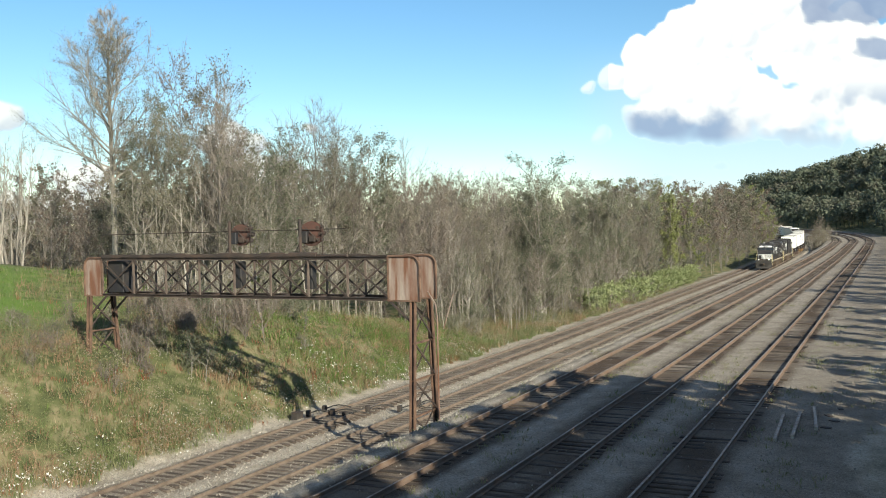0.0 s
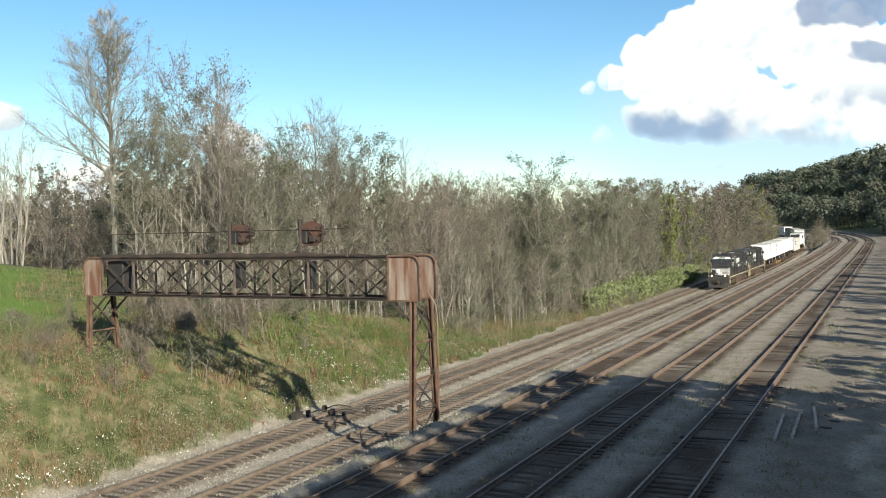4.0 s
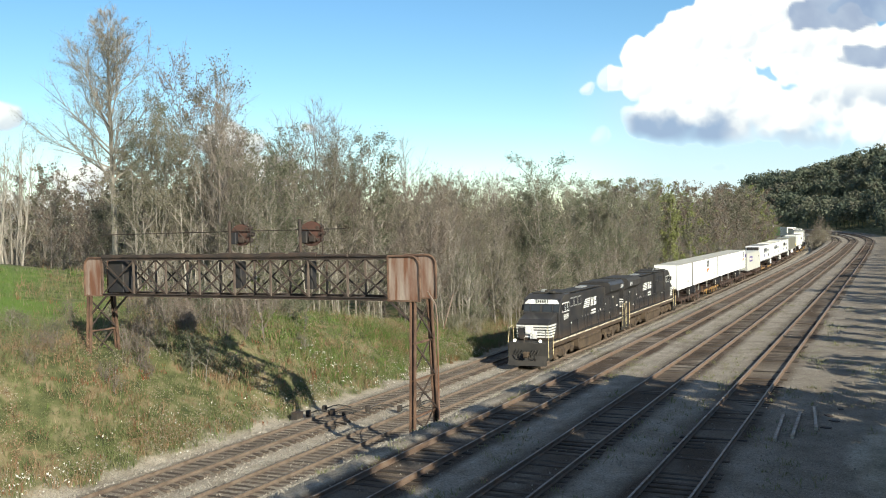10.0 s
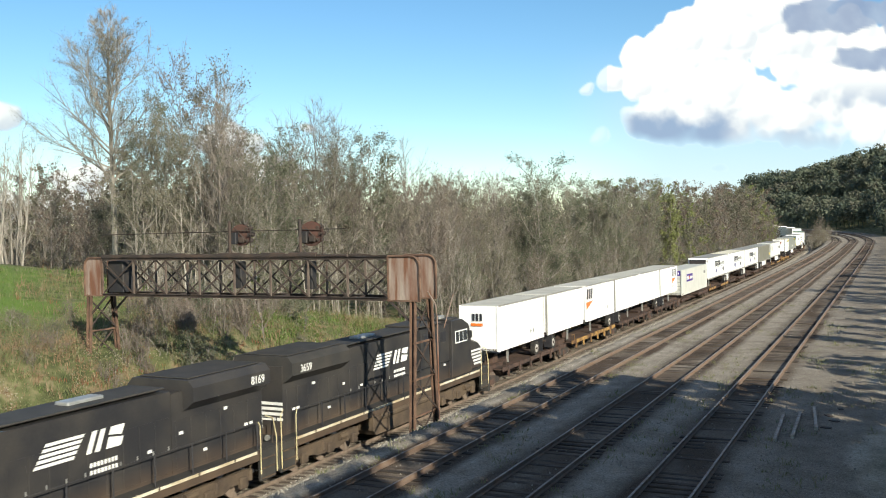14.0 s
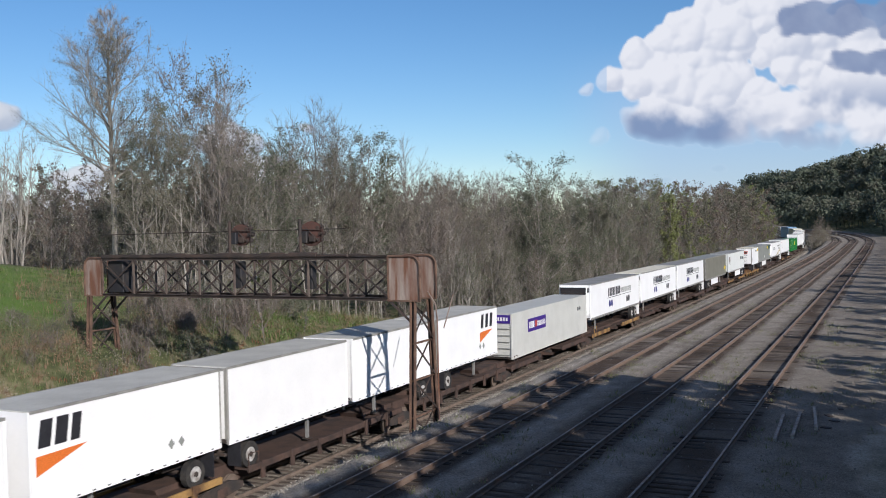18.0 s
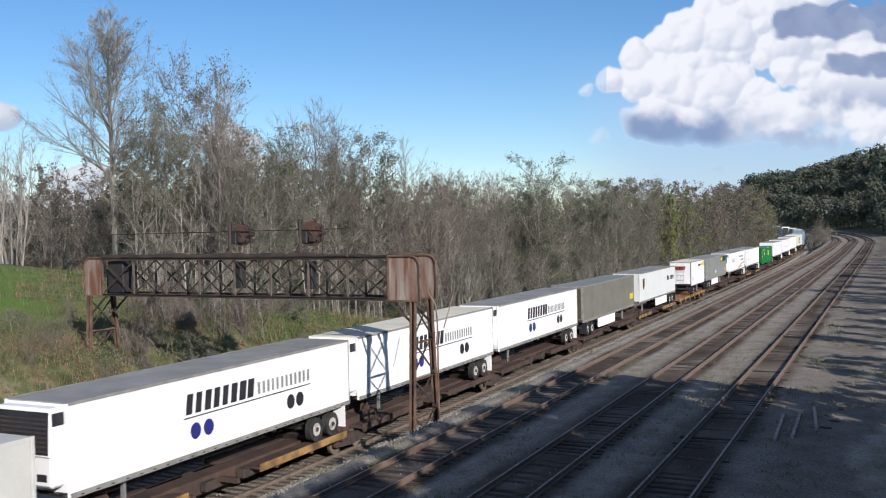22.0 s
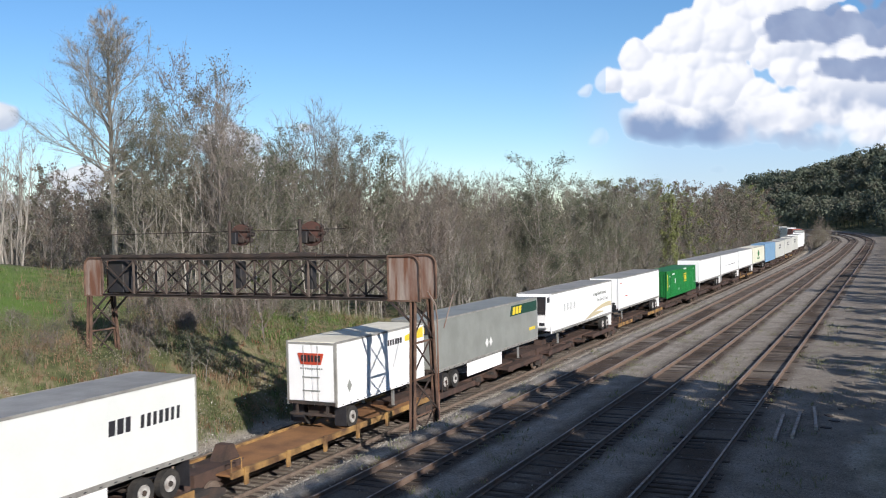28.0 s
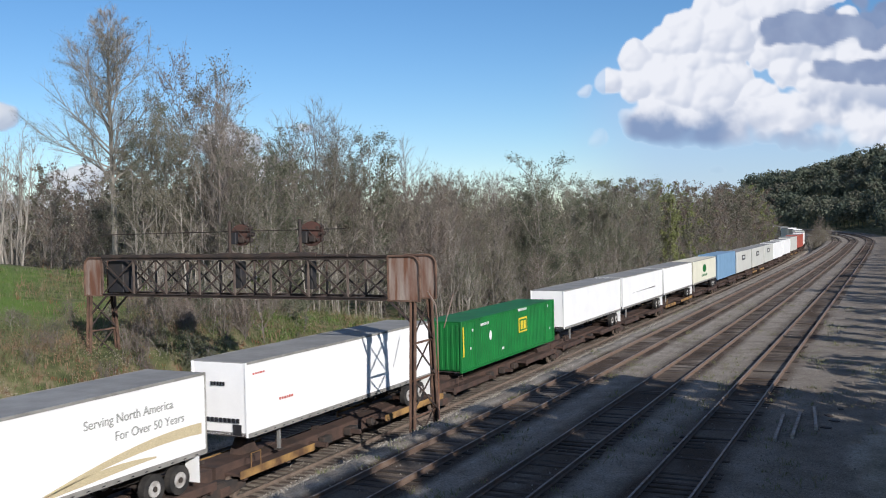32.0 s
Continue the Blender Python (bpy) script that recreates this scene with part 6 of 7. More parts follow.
# bushes in the fork of the bend
for ss, off, size, kind in ((278, -5.0, 1.8, 2), (281, -4.6, 2.3, 1), (284, -5.2, 2.6, 2), (287, -5.6, 2.8, 1), (290, -5.0, 2.4, 2), (294, -5.6, 2.2, 1)):
    x, y, _ = on_line(ss, off)
    plant(SHRUBS[kind], x, y, size, rw.uniform(0, 360))
x, y, _ = on_line(288, -5.6)
plant(NEAR[3], x, y, 0.62, 10)
# leafy trees on the yard's other side, which shade it; they grow lower away from the bridge
rs = random.Random(3)
for k in range(25):
    x = -22 + 2.25 * k
    top = (min(17.0, 18.0 - (x - 19.6) * 0.70) + rs.uniform(-1.1, 0.4)) * 0.95
    plant(SHADE, x + 1.9 + rs.uniform(-0.4, 0.4), -13.4 + rw.uniform(-0.8, 0.8), top / 17.0, rw.uniform(0, 360))
for k in range(12):
    x = -30 + 4.2 * k
    plant(SHADE, x + 1.9, -18.0 + rs.uniform(-1, 1), min(17.5, 18.0 - (x - 13.0) * 0.70) * 0.95 / 17.0, rw.uniform(0, 360))
for k in range(14):
    x = -6 + 2.9 * k
    plant(SHADE, x + 0.8, -8.6 + rs.uniform(-0.5, 0.5), min(8.5, 9.0 - (x - 27) * 0.6) / 17.0, rw.uniform(0, 360))
for x, y, size in ((39.5, -8, 0.36), (42, -8.6, 0.44), (45, -9, 0.46), (48, -8.6, 0.40), (60, -7.5, 0.36), (64, -7, 0.38), (68, -7.5, 0.36), (73, -9, 0.45), (90, -9, 0.45), (52, -13, 0.6), (66, -13.5, 0.5), (80, -14, 0.66), (98, -14, 0.72), (118, -13, 0.7), (150, -13, 0.7), *((78 + 8.5 * k, -7.5 - 1.5 * (k % 2), 0.42 + 0.06 * (k % 3)) for k in range(17))):
    plant(SHADE, x, y, size, rw.uniform(0, 360))
for x in range(170, 300, 11):
    plant_far(x, -16 + rw.uniform(-3, 2), rw.uniform(0.8, 1.0), rw.uniform(0, 6.28), rw.randrange(4))


# ---- wooded hill beyond the bend ----
def hill_material():
    m = leaf_material("dark hill foliage", (0.09, 0.11, 0.082), (0.12, 0.138, 0.10), (0.15, 0.16, 0.12), 0.3)
    n, l = m.node_tree.nodes, m.node_tree.links
    co, t, r = n.new("ShaderNodeTexCoord"), n.new("ShaderNodeTexNoise"), n.new("ShaderNodeValToRGB")
    t.inputs["Scale"].default_value, t.inputs["Detail"].default_value = 0.09, 2
    l.new(co.outputs["Object"], t.inputs["Vector"])
    l.new(t.outputs["Fac"], r.inputs["Fac"])
    e = r.color_ramp.elements
    e[0].position, e[0].color = 0.36, (0.075, 0.10, 0.078, 1)
    e[1].position, e[1].color = 0.64, (0.20, 0.178, 0.135, 1)
    e.new(0.5).color = (0.12, 0.142, 0.098, 1)
    mix = n.new("ShaderNodeMix")
    mix.data_type = "RGBA"
    mix.inputs["Factor"].default_value = 0.7
    old = n["Principled BSDF"].inputs["Base Color"].links[0].from_socket
    l.new(old, mix.inputs["A"])
    l.new(r.outputs["Color"], mix.inputs["B"])
    l.new(mix.outputs["Result"], n["Principled BSDF"].inputs["Base Color"])
    return m


def wooded_hill():
    m = Mesh()
    rnd = random.Random(5)
    n = 0
    while n < 1350:
        x, y = rnd.uniform(300, 740), rnd.uniform(-140, 110)
        s, off = to_line(x, y)
        if off > -28 or y > 0.132 * x:
            continue
        z = ground_z(x, y)[0]
        r, h = rnd.uniform(3.4, 5.6), rnd.uniform(8.0, 12.0)
        m.tube([(x, y, z - 0.5), (x, y, z + h * 0.6)], [0.25, 0.12], 4, False)
        heads = [Vector((rnd.gauss(0, 0.42) * r, rnd.gauss(0, 0.42) * r, h * rnd.uniform(0.42, 0.86))) for _ in range(8)]
        for c in heads:
            for k in range(26):
                d = Vector((rnd.gauss(0, 1), rnd.gauss(0, 1), rnd.gauss(0.25, 1))).normalized()
                leaf(m, Vector((x, y, z)) + c + d * r * 0.5 * rnd.uniform(0.75, 1.05), 0.72, rnd, d)
        n += 1
    ob = new("wooded_hill", m.data("wooded_hill", hill_material()))
    return tagged(ob, "dense dark green wood covering the hill beyond the bend", "wood", kind="stuff")


wooded_hill()
finish_far()

# ---- grass, weeds and flowers on the bank ----
GRASS = leaf_material("bank grass", (0.085, 0.13, 0.045), (0.17, 0.20, 0.085), (0.33, 0.30, 0.18), 0.4)
LUSH = leaf_material("fresh grass", (0.085, 0.155, 0.035), (0.14, 0.215, 0.055), (0.21, 0.26, 0.085), 0.35)
WEED = leaf_material("tan weeds", (0.18, 0.10, 0.065), (0.32, 0.225, 0.14), (0.48, 0.39, 0.26), 0.3)
FLOWER = leaf_material("white asters", (0.65, 0.65, 0.6), (0.72, 0.72, 0.68), (0.78, 0.78, 0.74), 0.2)


def tufts(name, label, mat, count, seed, tall, wide, want, n=6):
    rnd = random.Random(seed)
    m = Mesh()
    k = tries = 0
    while k < count and tries < count * 12:
        tries += 1
        s = 17 + 125 * rnd.random() ** 1.6
        off = 6.3 + rnd.random() ** 1.25 * (34 if s < 62 else 9)
        x, y, _ = on_line(s, off)
        if rnd.random() > want(x, y, s, off):
            continue
        z, b = ground_z(x, y)
        if b > 0.55 and rnd.random() < b:
            continue
        g = tall * rnd.uniform(0.5, 1.25) * (0.75 + 0.5 * noise.noise((x * 0.3, y * 0.3, 9)))
        for q in range(n):
            a = rnd.uniform(0, math.tau)
            p = Vector((x + rnd.gauss(0, wide), y + rnd.gauss(0, wide), z - 0.03))
            d = Vector((math.cos(a) * 0.35, math.sin(a) * 0.35, 1)) * g * rnd.uniform(0.6, 1.2)
            s_ = Vector((-math.sin(a), math.cos(a), 0)) * rnd.uniform(0.010, 0.024)
            tip = p + d + Vector((math.cos(a), math.sin(a), -0.2)) * g * 0.25
            m.add([p - s_, p + s_, p + d * 0.6 + s_ * 0.8, tip, p + d * 0.6 - s_ * 0.8], [(0, 1, 2, 4), (4, 2, 3)])
        k += 1
    return tagged(new(name, m.data(name, mat)), label, "grass", kind="stuff")


def patchy(seed, scale, cut):
    return lambda x, y: 1.0 if noise.noise((x * scale, y * scale, seed)) > cut else 0.12


pa, pb = patchy(31, 0.16, -0.05), patchy(47, 0.2, 0.12)
tufts("grass", "long green and straw coloured grass on the bank", GRASS, 15000, 1, 0.6, 0.13, lambda x, y, s, off: (1 - 0.85 * lawn_amount(x, y)) * (0.4 + 0.6 * pa(x, y)))
tufts("meadow_grass", "short fresh green grass on the slope", LUSH, 5200, 2, 0.32, 0.14, lambda x, y, s, off: 0.15 + lawn_amount(x, y) + (0.8 if 52 < s < 75 else 0))
tufts("weeds", "tall tan and brown weeds on the bank", WEED, 4200, 3, 0.75, 0.12, lambda x, y, s, off: pb(x, y) * (1 - lawn_amount(x, y)))


tufts("tall_grass", "tall bright green grass below the wood", LUSH, 3600, 6, 0.62, 0.16, lambda x, y, s, off: pa(x, y) if 48 < s < 76 and 7.5 < off < 18 else 0.0, 7)
SEED = leaf_material("pale seed heads", (0.24, 0.20, 0.145), (0.33, 0.285, 0.215), (0.42, 0.375, 0.295), 0.3)
RUSSET = leaf_material("russet weeds", (0.20, 0.085, 0.05), (0.30, 0.14, 0.08), (0.38, 0.22, 0.13), 0.3)
pe, pf = patchy(91, 0.21, 0.15), patchy(103, 0.33, 0.36)
tufts("russet_weeds", "rust red withered weeds low on the bank", RUSSET, 900, 5, 0.5, 0.12, lambda x, y, s, off: pf(x, y) * (1.0 if off < 12 else 0.05) if pf(x, y) > 0.5 else 0.02, 7)


WEED_OLIVE = leaf_material("olive weeds", (0.11, 0.145, 0.06), (0.20, 0.215, 0.10), (0.30, 0.26, 0.16), 0.35)


def brush(name, label, mat, count, seed, size, want):
    """Leafy weeds: loose heaps of small leaves."""
    rnd = random.Random(seed)
    m = Mesh()
    k = tries = 0
    while k < count and tries < count * 12:
        tries += 1
        s = 17 + 120 * rnd.random() ** 1.5
        off = 6.9 + rnd.random() ** 1.2 * (16 if s < 70 else 7)
        x, y, _ = on_line(s, off)
        if rnd.random() > want(x, y, s, off):
            continue
        z, b = ground_z(x, y)
        if b > 0.5:
            continue
        g = size * rnd.uniform(0.5, 1.3)
        for q in range(60):
            leaf(m, Vector((x + rnd.gauss(0, 0.3) * g, y + rnd.gauss(0, 0.3) * g, z + abs(rnd.gauss(0.3, 0.3)) * g)), rnd.uniform(0.022, 0.055), rnd)
        k += 1
    return tagged(new(name, m.data(name, mat)), label, "weeds", kind="stuff")


pc, pd = patchy(61, 0.25, 0.0), patchy(77, 0.22, 0.1)
brush("leafy_weeds", "low leafy green weeds in patches on the bank", GRASS, 1400, 11, 1.1, lambda x, y, s, off: pc(x, y) * (1 - 0.8 * lawn_amount(x, y)))
brush("dry_weeds", "low dry tan weeds in patches on the bank", WEED, 1500, 12, 0.9, lambda x, y, s, off: pd(x, y) * (1 - 0.8 * lawn_amount(x, y)))
brush("olive_weeds", "olive brown weeds scattered over the bank", WEED_OLIVE, 1200, 13, 1.2, lambda x, y, s, off: pc(y, x) * (1 - 0.8 * lawn_amount(x, y)))
brush("seed_heads", "pale fluffy seed heads of dry goldenrod on the bank", SEED, 800, 14, 1.0, lambda x, y, s, off: (pe(x, y) if s > 44 else 0.8 * pe(x, y) + 0.15) * (1 - lawn_amount(x, y)) * (1 if off < 15 else 0.15))


def flowers():
    rnd = random.Random(9)
    m = Mesh()
    spots = [(rnd.uniform(24, 75), rnd.uniform(6.3, 8.6)) for _ in range(110)] + [(51 + rnd.gauss(0, 1.2), 8.8 + rnd.gauss(0, 0.7)) for _ in range(34)]
    for s, off in spots:
        for q in range(rnd.randint(3, 9)):
            x, y, _ = on_line(s + rnd.gauss(0, 0.35), off + rnd.gauss(0, 0.25))
            leaf(m, Vector((x, y, ground_z(x, y)[0] + rnd.uniform(0.1, 0.5))), rnd.uniform(0.035, 0.08), rnd)
    return tagged(new("white_flowers", m.data("white_flowers", FLOWER)), "small white wild flowers along the foot of the bank", "flowers", kind="stuff")


flowers()


# ---- clouds ----
def dome_point(px, py, dist):
    """A place on the sky, by its bearing from the standing camera."""
    f = 784 / math.tan(radians(49.76) / 2)
    return EYE + (STAND.to_3x3() @ Vector(((px - 784) / f, (441 - py) / f, -1))).normalized() * dist


def puffs(lobes, seed, each, small):
    """Round heads strewn over the lobes, larger inside and smaller at the rim."""
    rnd = random.Random(seed)
    out = []
    for cx, cy, rx, ry in lobes:
        for k in range(each):
            a, q = rnd.uniform(0, math.tau), rnd.random() ** 0.5
            r = min(small, 0.62 * min(rx, ry)) * rnd.uniform(0.6, 1.25) * (1.75 - q)
            out.append((cx + (rx - r * 0.6) * q * math.cos(a), cy + (ry - r * 0.6) * q * math.sin(a), r))
    return out


def heap(heads, px, py):
    """Height of a heap of round heads over the grid, and how far it covers."""
    h = np.full(px.shape, -60.0)
    for cx, cy, r in heads:
        q = 1 - ((px - cx) ** 2 + ((py - cy) / 0.9) ** 2) / (r * r)
        h = np.maximum(h, np.where(q > 0, np.sqrt(np.clip(q, 0, 1)) * r, -1.0 + np.clip(q, -3, 0) * 12.0))
    return h


def cloud_sheet(name, label, cols, rows, box, lobes, seed, each, small, dist, paint):
    x0, x1, y0, y1 = box
    gx, gy = np.meshgrid(np.linspace(x0, x1, cols + 1), np.linspace(y0, y1, rows + 1))
    flat = list(zip(gx.ravel().tolist(), gy.ravel().tolist()))

    def field(scale, z, octaves=4):
        return np.array([noise.fractal((a / scale, b / scale, z), 0.9, 2.1, octaves) for a, b in flat]).reshape(gx.shape)

    n1, n2, n3 = field(46, 11.0), field(46, 17.0), field(95, 3.0)
    wx, wy = gx + 9 * n1, gy + 9 * n2
    h = heap(puffs(lobes, seed, each, small), wx, wy) + 5 * n1
    for _ in range(3):
        h[1:-1, 1:-1] = (h[1:-1, 1:-1] * 2 + h[:-2, 1:-1] + h[2:, 1:-1] + h[1:-1, :-2] + h[1:-1, 2:]) / 6
    sy, sx = np.gradient(h, (y1 - y0) / rows, (x1 - x0) / cols)
    nz = 1 / np.sqrt(1 + sx * sx + sy * sy)
    lit = np.clip((0.50 * sx + 0.55 * sy + 0.62) * nz, 0, 1)       # light comes from the upper left and the front
    col, cover = paint(gx, gy, h, lit, n1, n3)
    v = [dome_point(a, b, dist) for a, b in flat]
    c = np.concatenate([col, cover[..., None]], axis=-1).reshape(-1, 4)
    w, cv = cols + 1, cover.ravel()
    faces = [(a, a + 1, a + w + 1, a + w) for a in (j * w + i for j in range(rows) for i in range(cols)) if max(cv[a], cv[a + 1], cv[a + w], cv[a + w + 1]) > 0.004]
    me = bpy.data.meshes.new(name)
    me.from_pydata(v, [], faces)
    me.color_attributes.new("vapour", "FLOAT_COLOR", "POINT").data.foreach_set("color", c.ravel().tolist())
    me.materials.append(VAPOUR)
    return tagged(new(name, me), label, "clouds", kind="structure")


def step(a, b, t):
    t = np.clip((t - a) / (b - a), 0, 1)
    return t * t * (3 - 2 * t)


def vapour():
    mat = bpy.data.materials.new("cloud vapour")
    mat.use_nodes = True
    n, l = mat.node_tree.nodes, mat.node_tree.links
    n.remove(n["Principled BSDF"])
    att = n.new("ShaderNodeVertexColor")
    att.layer_name = "vapour"
    em, tr, mx = n.new("ShaderNodeEmission"), n.new("ShaderNodeBsdfTransparent"), n.new("ShaderNodeMixShader")
    l.new(att.outputs["Color"], em.inputs["Color"])
    l.new(att.outputs["Alpha"], mx.inputs[0])
    l.new(tr.outputs[0], mx.inputs[1])
    l.new(em.outputs[0], mx.inputs[2])
    l.new(mx.outputs[0], n["Material Output"].inputs["Surface"])
    return mat


VAPOUR = vapour()
BRIGHT, DULL = np.array((0.80, 0.80, 0.80)), np.array((0.23, 0.31, 0.46))


def cumulus(gx, gy, h, lit, n1, n3):
    cover = np.clip((h + 1.5) / (9.0 + 26 * step(150, 235, gy)), 0, 1) * np.where(gx < 1076, 0.55, 1.0)
    # flat blue grey base, and shaded hollows between the heads
    shade = np.clip(0.80 - 1.1 * lit + 0.25 * n3, 0, 1) * 0.5
    base = step(172, 225, gy + 22 * n1) * step(1080, 1130, gx) * (1 - step(1290, 1400, gx + 30 * n3))
    band = 0.75 * step(-0.25, 0.45, n3 + 0.3 * np.sin(gy / 19.0)) * step(1240, 1400, gx) * step(110, 185, gy)
    grey = np.clip(np.maximum(np.maximum(shade, base), band), 0, 1) * step(1, 10, h)
    low = step(238, 268, gy)
    cover = cover * (1 - 0.75 * low)
    col = BRIGHT * (1 - grey[..., None]) + DULL * grey[..., None]
    # thin veil under the bank, towards the hill
    veil = 0.6 * step(960, 1200, gx) * step(60, 200, gy) * (1 - step(330, 372, gy))
    mixed = cover + (1 - cover) * veil
    k = np.where(mixed > 0, cover / np.maximum(mixed, 1e-4), 0)[..., None]
    pale = np.array((0.40, 0.52, 0.70)) * np.ones(gx.shape + (1,))
    return col * k + pale * (1 - k), mixed


def slab(gx, gy, h, lit, n1, n3):
    g = np.clip(0.75 + 0.5 * n1, 0, 1)[..., None]
    return np.array((0.30, 0.37, 0.50)) * (1 - g) + np.array((0.20, 0.26, 0.40)) * g, 0.92 * step(-1, 12, h + 3 * n1)


def broken(gx, gy, h, lit, n1, n3):
    g = np.clip(0.85 - 1.0 * lit, 0, 1)[..., None]
    return BRIGHT * 0.85 * (1 - g) + np.array((0.40, 0.44, 0.52)) * g, 0.9 * step(-1.5, 12.0, h)


clouds = cloud_sheet("backdrop", "white cumulus bank with a flat blue grey base", 300, 170, (960, 1700, -70, 380),
                     [(1086, 134, 26, 24), (1132, 96, 26, 26), (1040, 152, 14, 12), (1066, 240, 16, 14), (1180, 66, 30, 28), (1222, 50, 40, 40), (1290, 40, 80, 70), (1400, 60, 130, 110), (1540, 90, 140, 120),
                      (1170, 140, 70, 60), (1260, 150, 110, 90), (1180, 215, 90, 40), (1280, 220, 110, 36), (1430, 200, 170, 62), (1570, 210, 120, 60), (1276, 292, 12, 10), (1350, -10, 120, 60), (1066, 327, 26, 8), (1180, 318, 50, 9)],
                     3, 44, 24, 2700.0, cumulus)
cloud_slab = cloud_sheet("backdrop", "dark blue grey slab of cloud drifting over the bank", 120, 60, (1300, 1800, -80, 150),
                         [(1500, 8, 90, 34), (1620, 0, 150, 60), (1440, 34, 40, 13), (1560, 86, 60, 20), (1650, 90, 90, 30), (1476, 104, 22, 6)], 8, 22, 20, 2600.0, slab)
cloud_rest = cloud_sheet("backdrop", "low white clouds behind the wood", 240, 90, (-300, 760, 90, 400),
                         [(6, 205, 36, 30), (-70, 270, 70, 60), (150, 318, 60, 26), (250, 345, 100, 24), (405, 252, 66, 34), (545, 228, 24, 14), (470, 310, 80, 36), (90, 365, 140, 30)],
                         5, 24, 22, 2750.0, broken)


def fill_clouds():
    """Fill glow added over the unseen sky, broken like cloud, clear round the sun."""
    v, c, th = [], [], []
    sun_az = math.atan2(-SUN_TO.y, -SUN_TO.x)
    nc, nr = 96, 22
    for j in range(nr + 1):
        for i in range(nc + 1):
            az, el = math.tau * i / nc, radians(7 + 76 * j / nr)
            d = Vector((math.cos(az) * math.cos(el), math.sin(az) * math.cos(el), math.sin(el)))
            v.append(EYE + d * 2840.0)
            t = 0.25 + 1.1 * noise.fractal((d.x * 3.2, d.y * 3.2, d.z * 5.0 + 5), 0.8, 2.0, 4)
            away = abs((az - sun_az + math.pi) % math.tau - math.pi)
            ahead = abs((az - YAW + math.pi) % math.tau - math.pi)
            t -= 3 * (1 - ease(0.35, 0.6, away)) + 3 * (1 - ease(0.75, 0.95, ahead)) * (1 - ease(0.5, 0.7, el))
            # warm emission colour, put there to lift the shaded parts
            c += [0.28, 0.255, 0.23, 0.7 * ease(0.0, 0.5, t)]
            th.append(t)
    faces = [(a, a + 1, a + nc + 2, a + nc + 1) for a in (j * (nc + 1) + i for j in range(nr) for i in range(nc)) if max(th[a], th[a + 1], th[a + nc + 2], th[a + nc + 1]) > 0]
    me = bpy.data.meshes.new("backdrop")
    me.from_pydata(v, [], faces)
    me.color_attributes.new("vapour", "FLOAT_COLOR", "POINT").data.foreach_set("color", c)
    me.materials.append(VAPOUR)
    return tagged(new("backdrop", me), "thin broken cloud glow overhead, unseen, added as fill light", "clouds", kind="structure")


fill_clouds()

# ---- small things beside the tracks ----
for k, (x0, y0, x1, y1) in enumerate(((33.9, 3.75, 38.2, 3.9), (34.6, 3.25, 38.9, 3.35), (36.2, 2.6, 40.2, 2.95))):
    r = thing("spare_rail", "short length of loose rusty rail lying on the cinders", "rail", "loose rails")
    z = 2.56
    part("rail_bar", Mesh().bar((x0, y0, z), (x1, y1, z), 0.11, 0.14), RAIL_RUST, r)
    part("cut_end", Mesh().bar((x0 - 0.02, y0, z), (x0, y0, z), 0.115, 0.145), TRIM, r)
for x, y, a in ((39.0, 2.35, 30), (40.5, 2.0, 10), (36.7, 2.3, 80), (38.0, 2.1, 50)):
    p = thing("tie_plate", "loose rusty tie plate on the ground", "tie plate", "loose plates", at=pose(x, y, 2.52, 0, 0, a))
    part("plate", Mesh().box(-0.18, 0.18, -0.1, 0.1, 0, 0.03, 0.005), RUST_DARK, p)


def heater_hose(x, y, seed):
    """A black bent hose of a switch heater lying over a rail."""
    rnd = random.Random(seed)
    h = thing("heater_hose", "black bent hose lying across the track", "hose", "track hoses")
    pts = [(x + 0.25 * k + rnd.uniform(-0.1, 0.1), y - 0.27 * k, -0.08 + 0.2 * math.sin(math.pi * (k + 0.3) / 4.5)) for k in range(5)]
    part("hose", Mesh().tube(pts, 0.036, 7), RUBBER, h)
    part("fitting", Mesh().box(pts[0][0] - 0.14, pts[0][0] + 0.14, y - 0.1, y + 0.12, -0.18, 0.16, 0.03), DARK, h)
    return h


for k, (x, y) in enumerate(((43.6, 29.0), (45.2, 28.9), (43.9, 26.9), (46.0, 26.6), (46.6, 24.9), (48.3, 24.6), (44.3, 27.9))):
    heater_hose(x, y, k)
bx = thing("relay_case", "small dark trackside junction case", "junction box", at=pose(43.0, 29.3, -0.3))
part("case", Mesh().box(-0.3, 0.3, -0.2, 0.2, 0, 0.42, 0.03), DARK, bx)
part("case_lid", Mesh().box(-0.33, 0.33, -0.23, 0.23, 0.42, 0.46, 0.01), RUST_DARK, bx)


# ---- loose ballast stones and yard weeds ----
STONE = leaf_material("ballast stones", (0.10, 0.085, 0.07), (0.25, 0.228, 0.195), (0.44, 0.41, 0.36), 0.0)


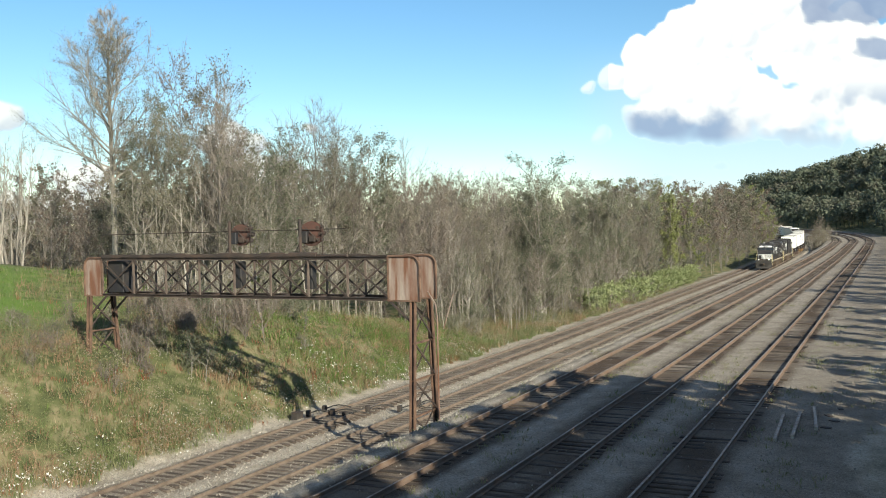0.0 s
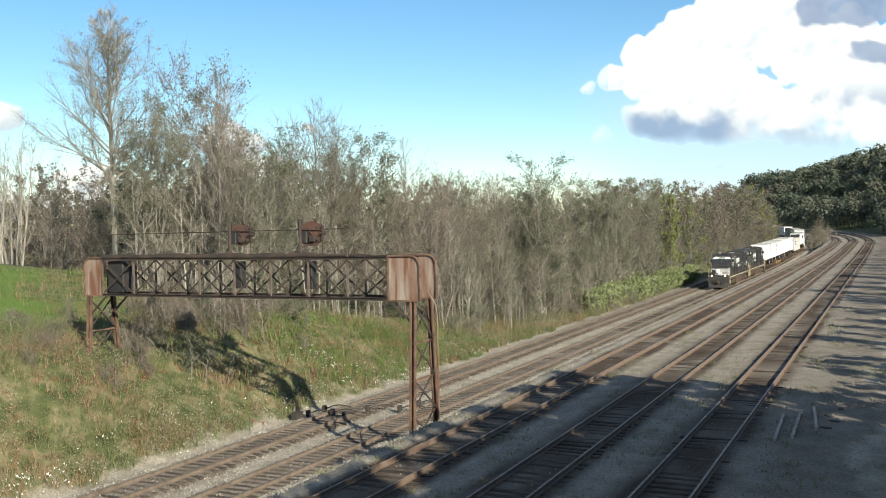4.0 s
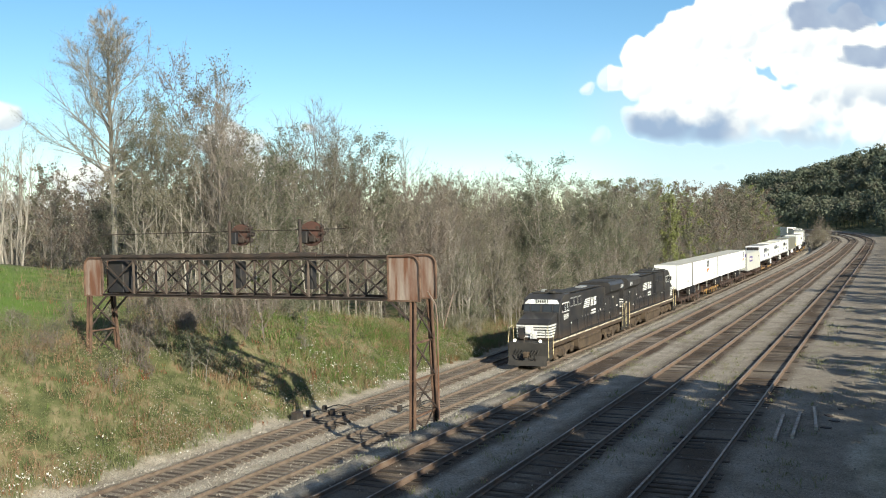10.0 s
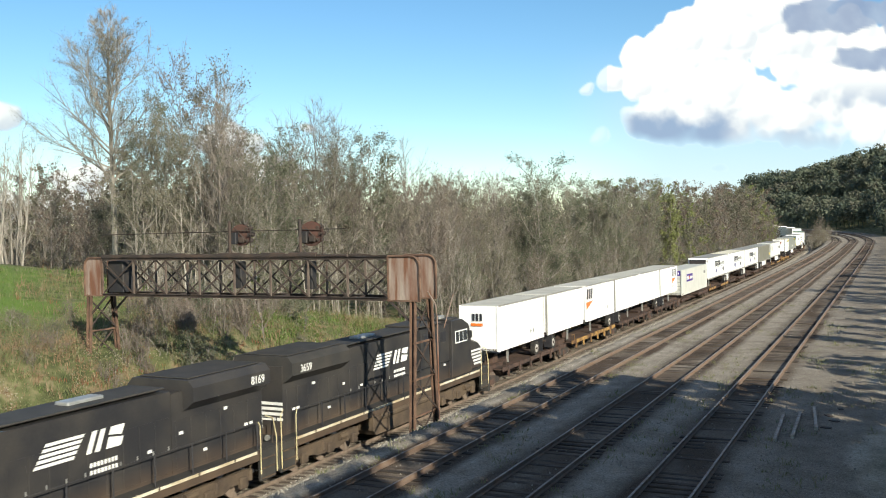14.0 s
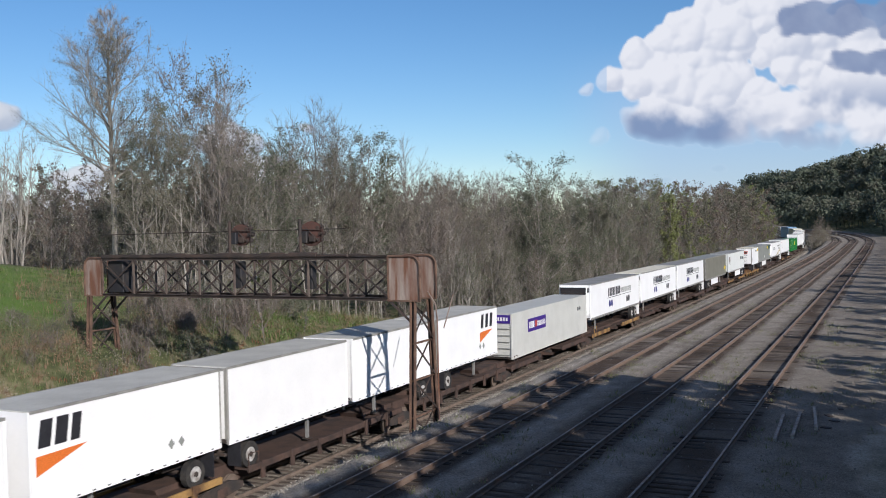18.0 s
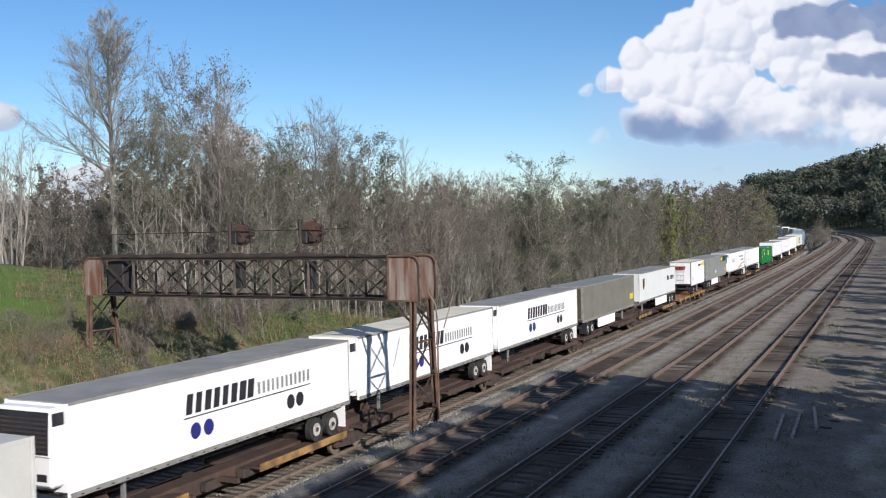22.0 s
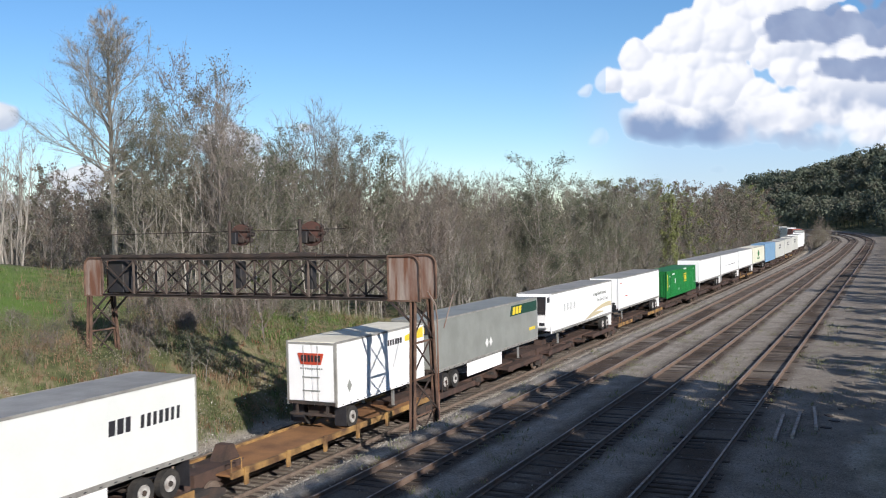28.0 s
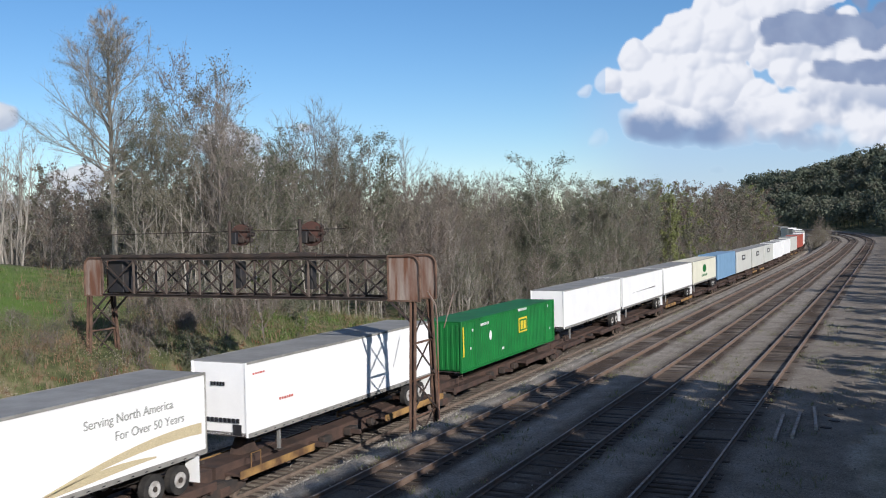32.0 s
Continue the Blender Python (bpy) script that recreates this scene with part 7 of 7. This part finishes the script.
def ballast_stones():
    rnd = random.Random(17)
    m = Mesh()
    n = 0
    while n < 26000:
        s = 17 + 75 * rnd.random() ** 1.7
        off = rnd.uniform(-24, 8.0)
        d = min(abs(off + MAIN_Y - t[0]) for t in TRACKS)
        if d < 1.25 and rnd.random() < 0.82 or (off < -7.5 and rnd.random() < 0.72):
            continue
        x, y, _ = on_line(s, off)
        r = rnd.uniform(0.03, 0.07) * (1.0 if off > -7.5 else 0.75)
        c = Vector((x, y, ground_z(x, y)[0] + r * 0.25))
        a = rnd.uniform(0, math.tau)
        v = [c + Vector((math.cos(a + k * 2.1) * r * rnd.uniform(0.7, 1.3), math.sin(a + k * 2.1) * r * rnd.uniform(0.7, 1.3), -r * 0.6)) for k in range(3)]
        m.add(v + [c + Vector((rnd.uniform(-0.4, 0.4) * r, rnd.uniform(-0.4, 0.4) * r, r * 0.8))], [(0, 1, 3), (1, 2, 3), (2, 0, 3)])
        n += 1
    return tagged(new("ballast_stones", m.data("ballast_stones", STONE)), "loose grey and buff ballast stones around the tracks", "stones", kind="stuff")


def yard_weeds():
    """Low grey green weeds in patches between the yard tracks."""
    rnd = random.Random(23)
    m = Mesh()
    n = 0
    while n < 800:
        x, y = 18 + 70 * rnd.random() ** 1.5, rnd.uniform(-1, 16.5)
        if min(abs(y - t[0]) for t in TRACKS) < 0.95 or noise.noise((x * 0.22, y * 0.35, 51.0)) < 0.05:
            continue
        z = ground_z(x, y)[0]
        for q in range(7):
            a, g = rnd.uniform(0, math.tau), rnd.uniform(0.06, 0.2)
            p = Vector((x + rnd.gauss(0, 0.12), y + rnd.gauss(0, 0.12), z - 0.01))
            w = Vector((-math.sin(a), math.cos(a), 0)) * 0.018
            m.add([p - w, p + w, p + Vector((math.cos(a) * 0.7, math.sin(a) * 0.7, 1)) * g], [(0, 1, 2)])
        n += 1
    return tagged(new("yard_weeds", m.data("yard_weeds", WEED_OLIVE)), "low grey green weeds in patches on the yard cinders", "weeds", kind="stuff")


ballast_stones()
yard_weeds()


# ---- what moves ----
def motions():
    for ob, s20 in MOVERS:
        rows = []
        for k in range(17):
            t = 2.0 * k
            s = s20 - SPEED * (t - 20.0)
            x, y, a = on_line(s)
            rows.append((t, pose(x, y, rise(s), 0, 0, math.degrees(a) + (180 if ob in TURNED else 0))))
        walk(ob, rows)
    walk(clouds, [(0.0, pose(0, 0, 0)), (32.0, pose(0, 0, -10, 0, 0, 0.2))])
    walk(cloud_slab, [(0.0, pose(0, 0, 0)), (32.0, pose(0, 0, -46, 0, 0, 2.2))])
    walk(cloud_rest, [(0.0, pose(0, 0, 0)), (32.0, pose(0, 0, 0, 0, 0, 0.3))])


for i, (y, z, used) in enumerate(TRACKS):
    build_track(i, y, z, used)
motions()
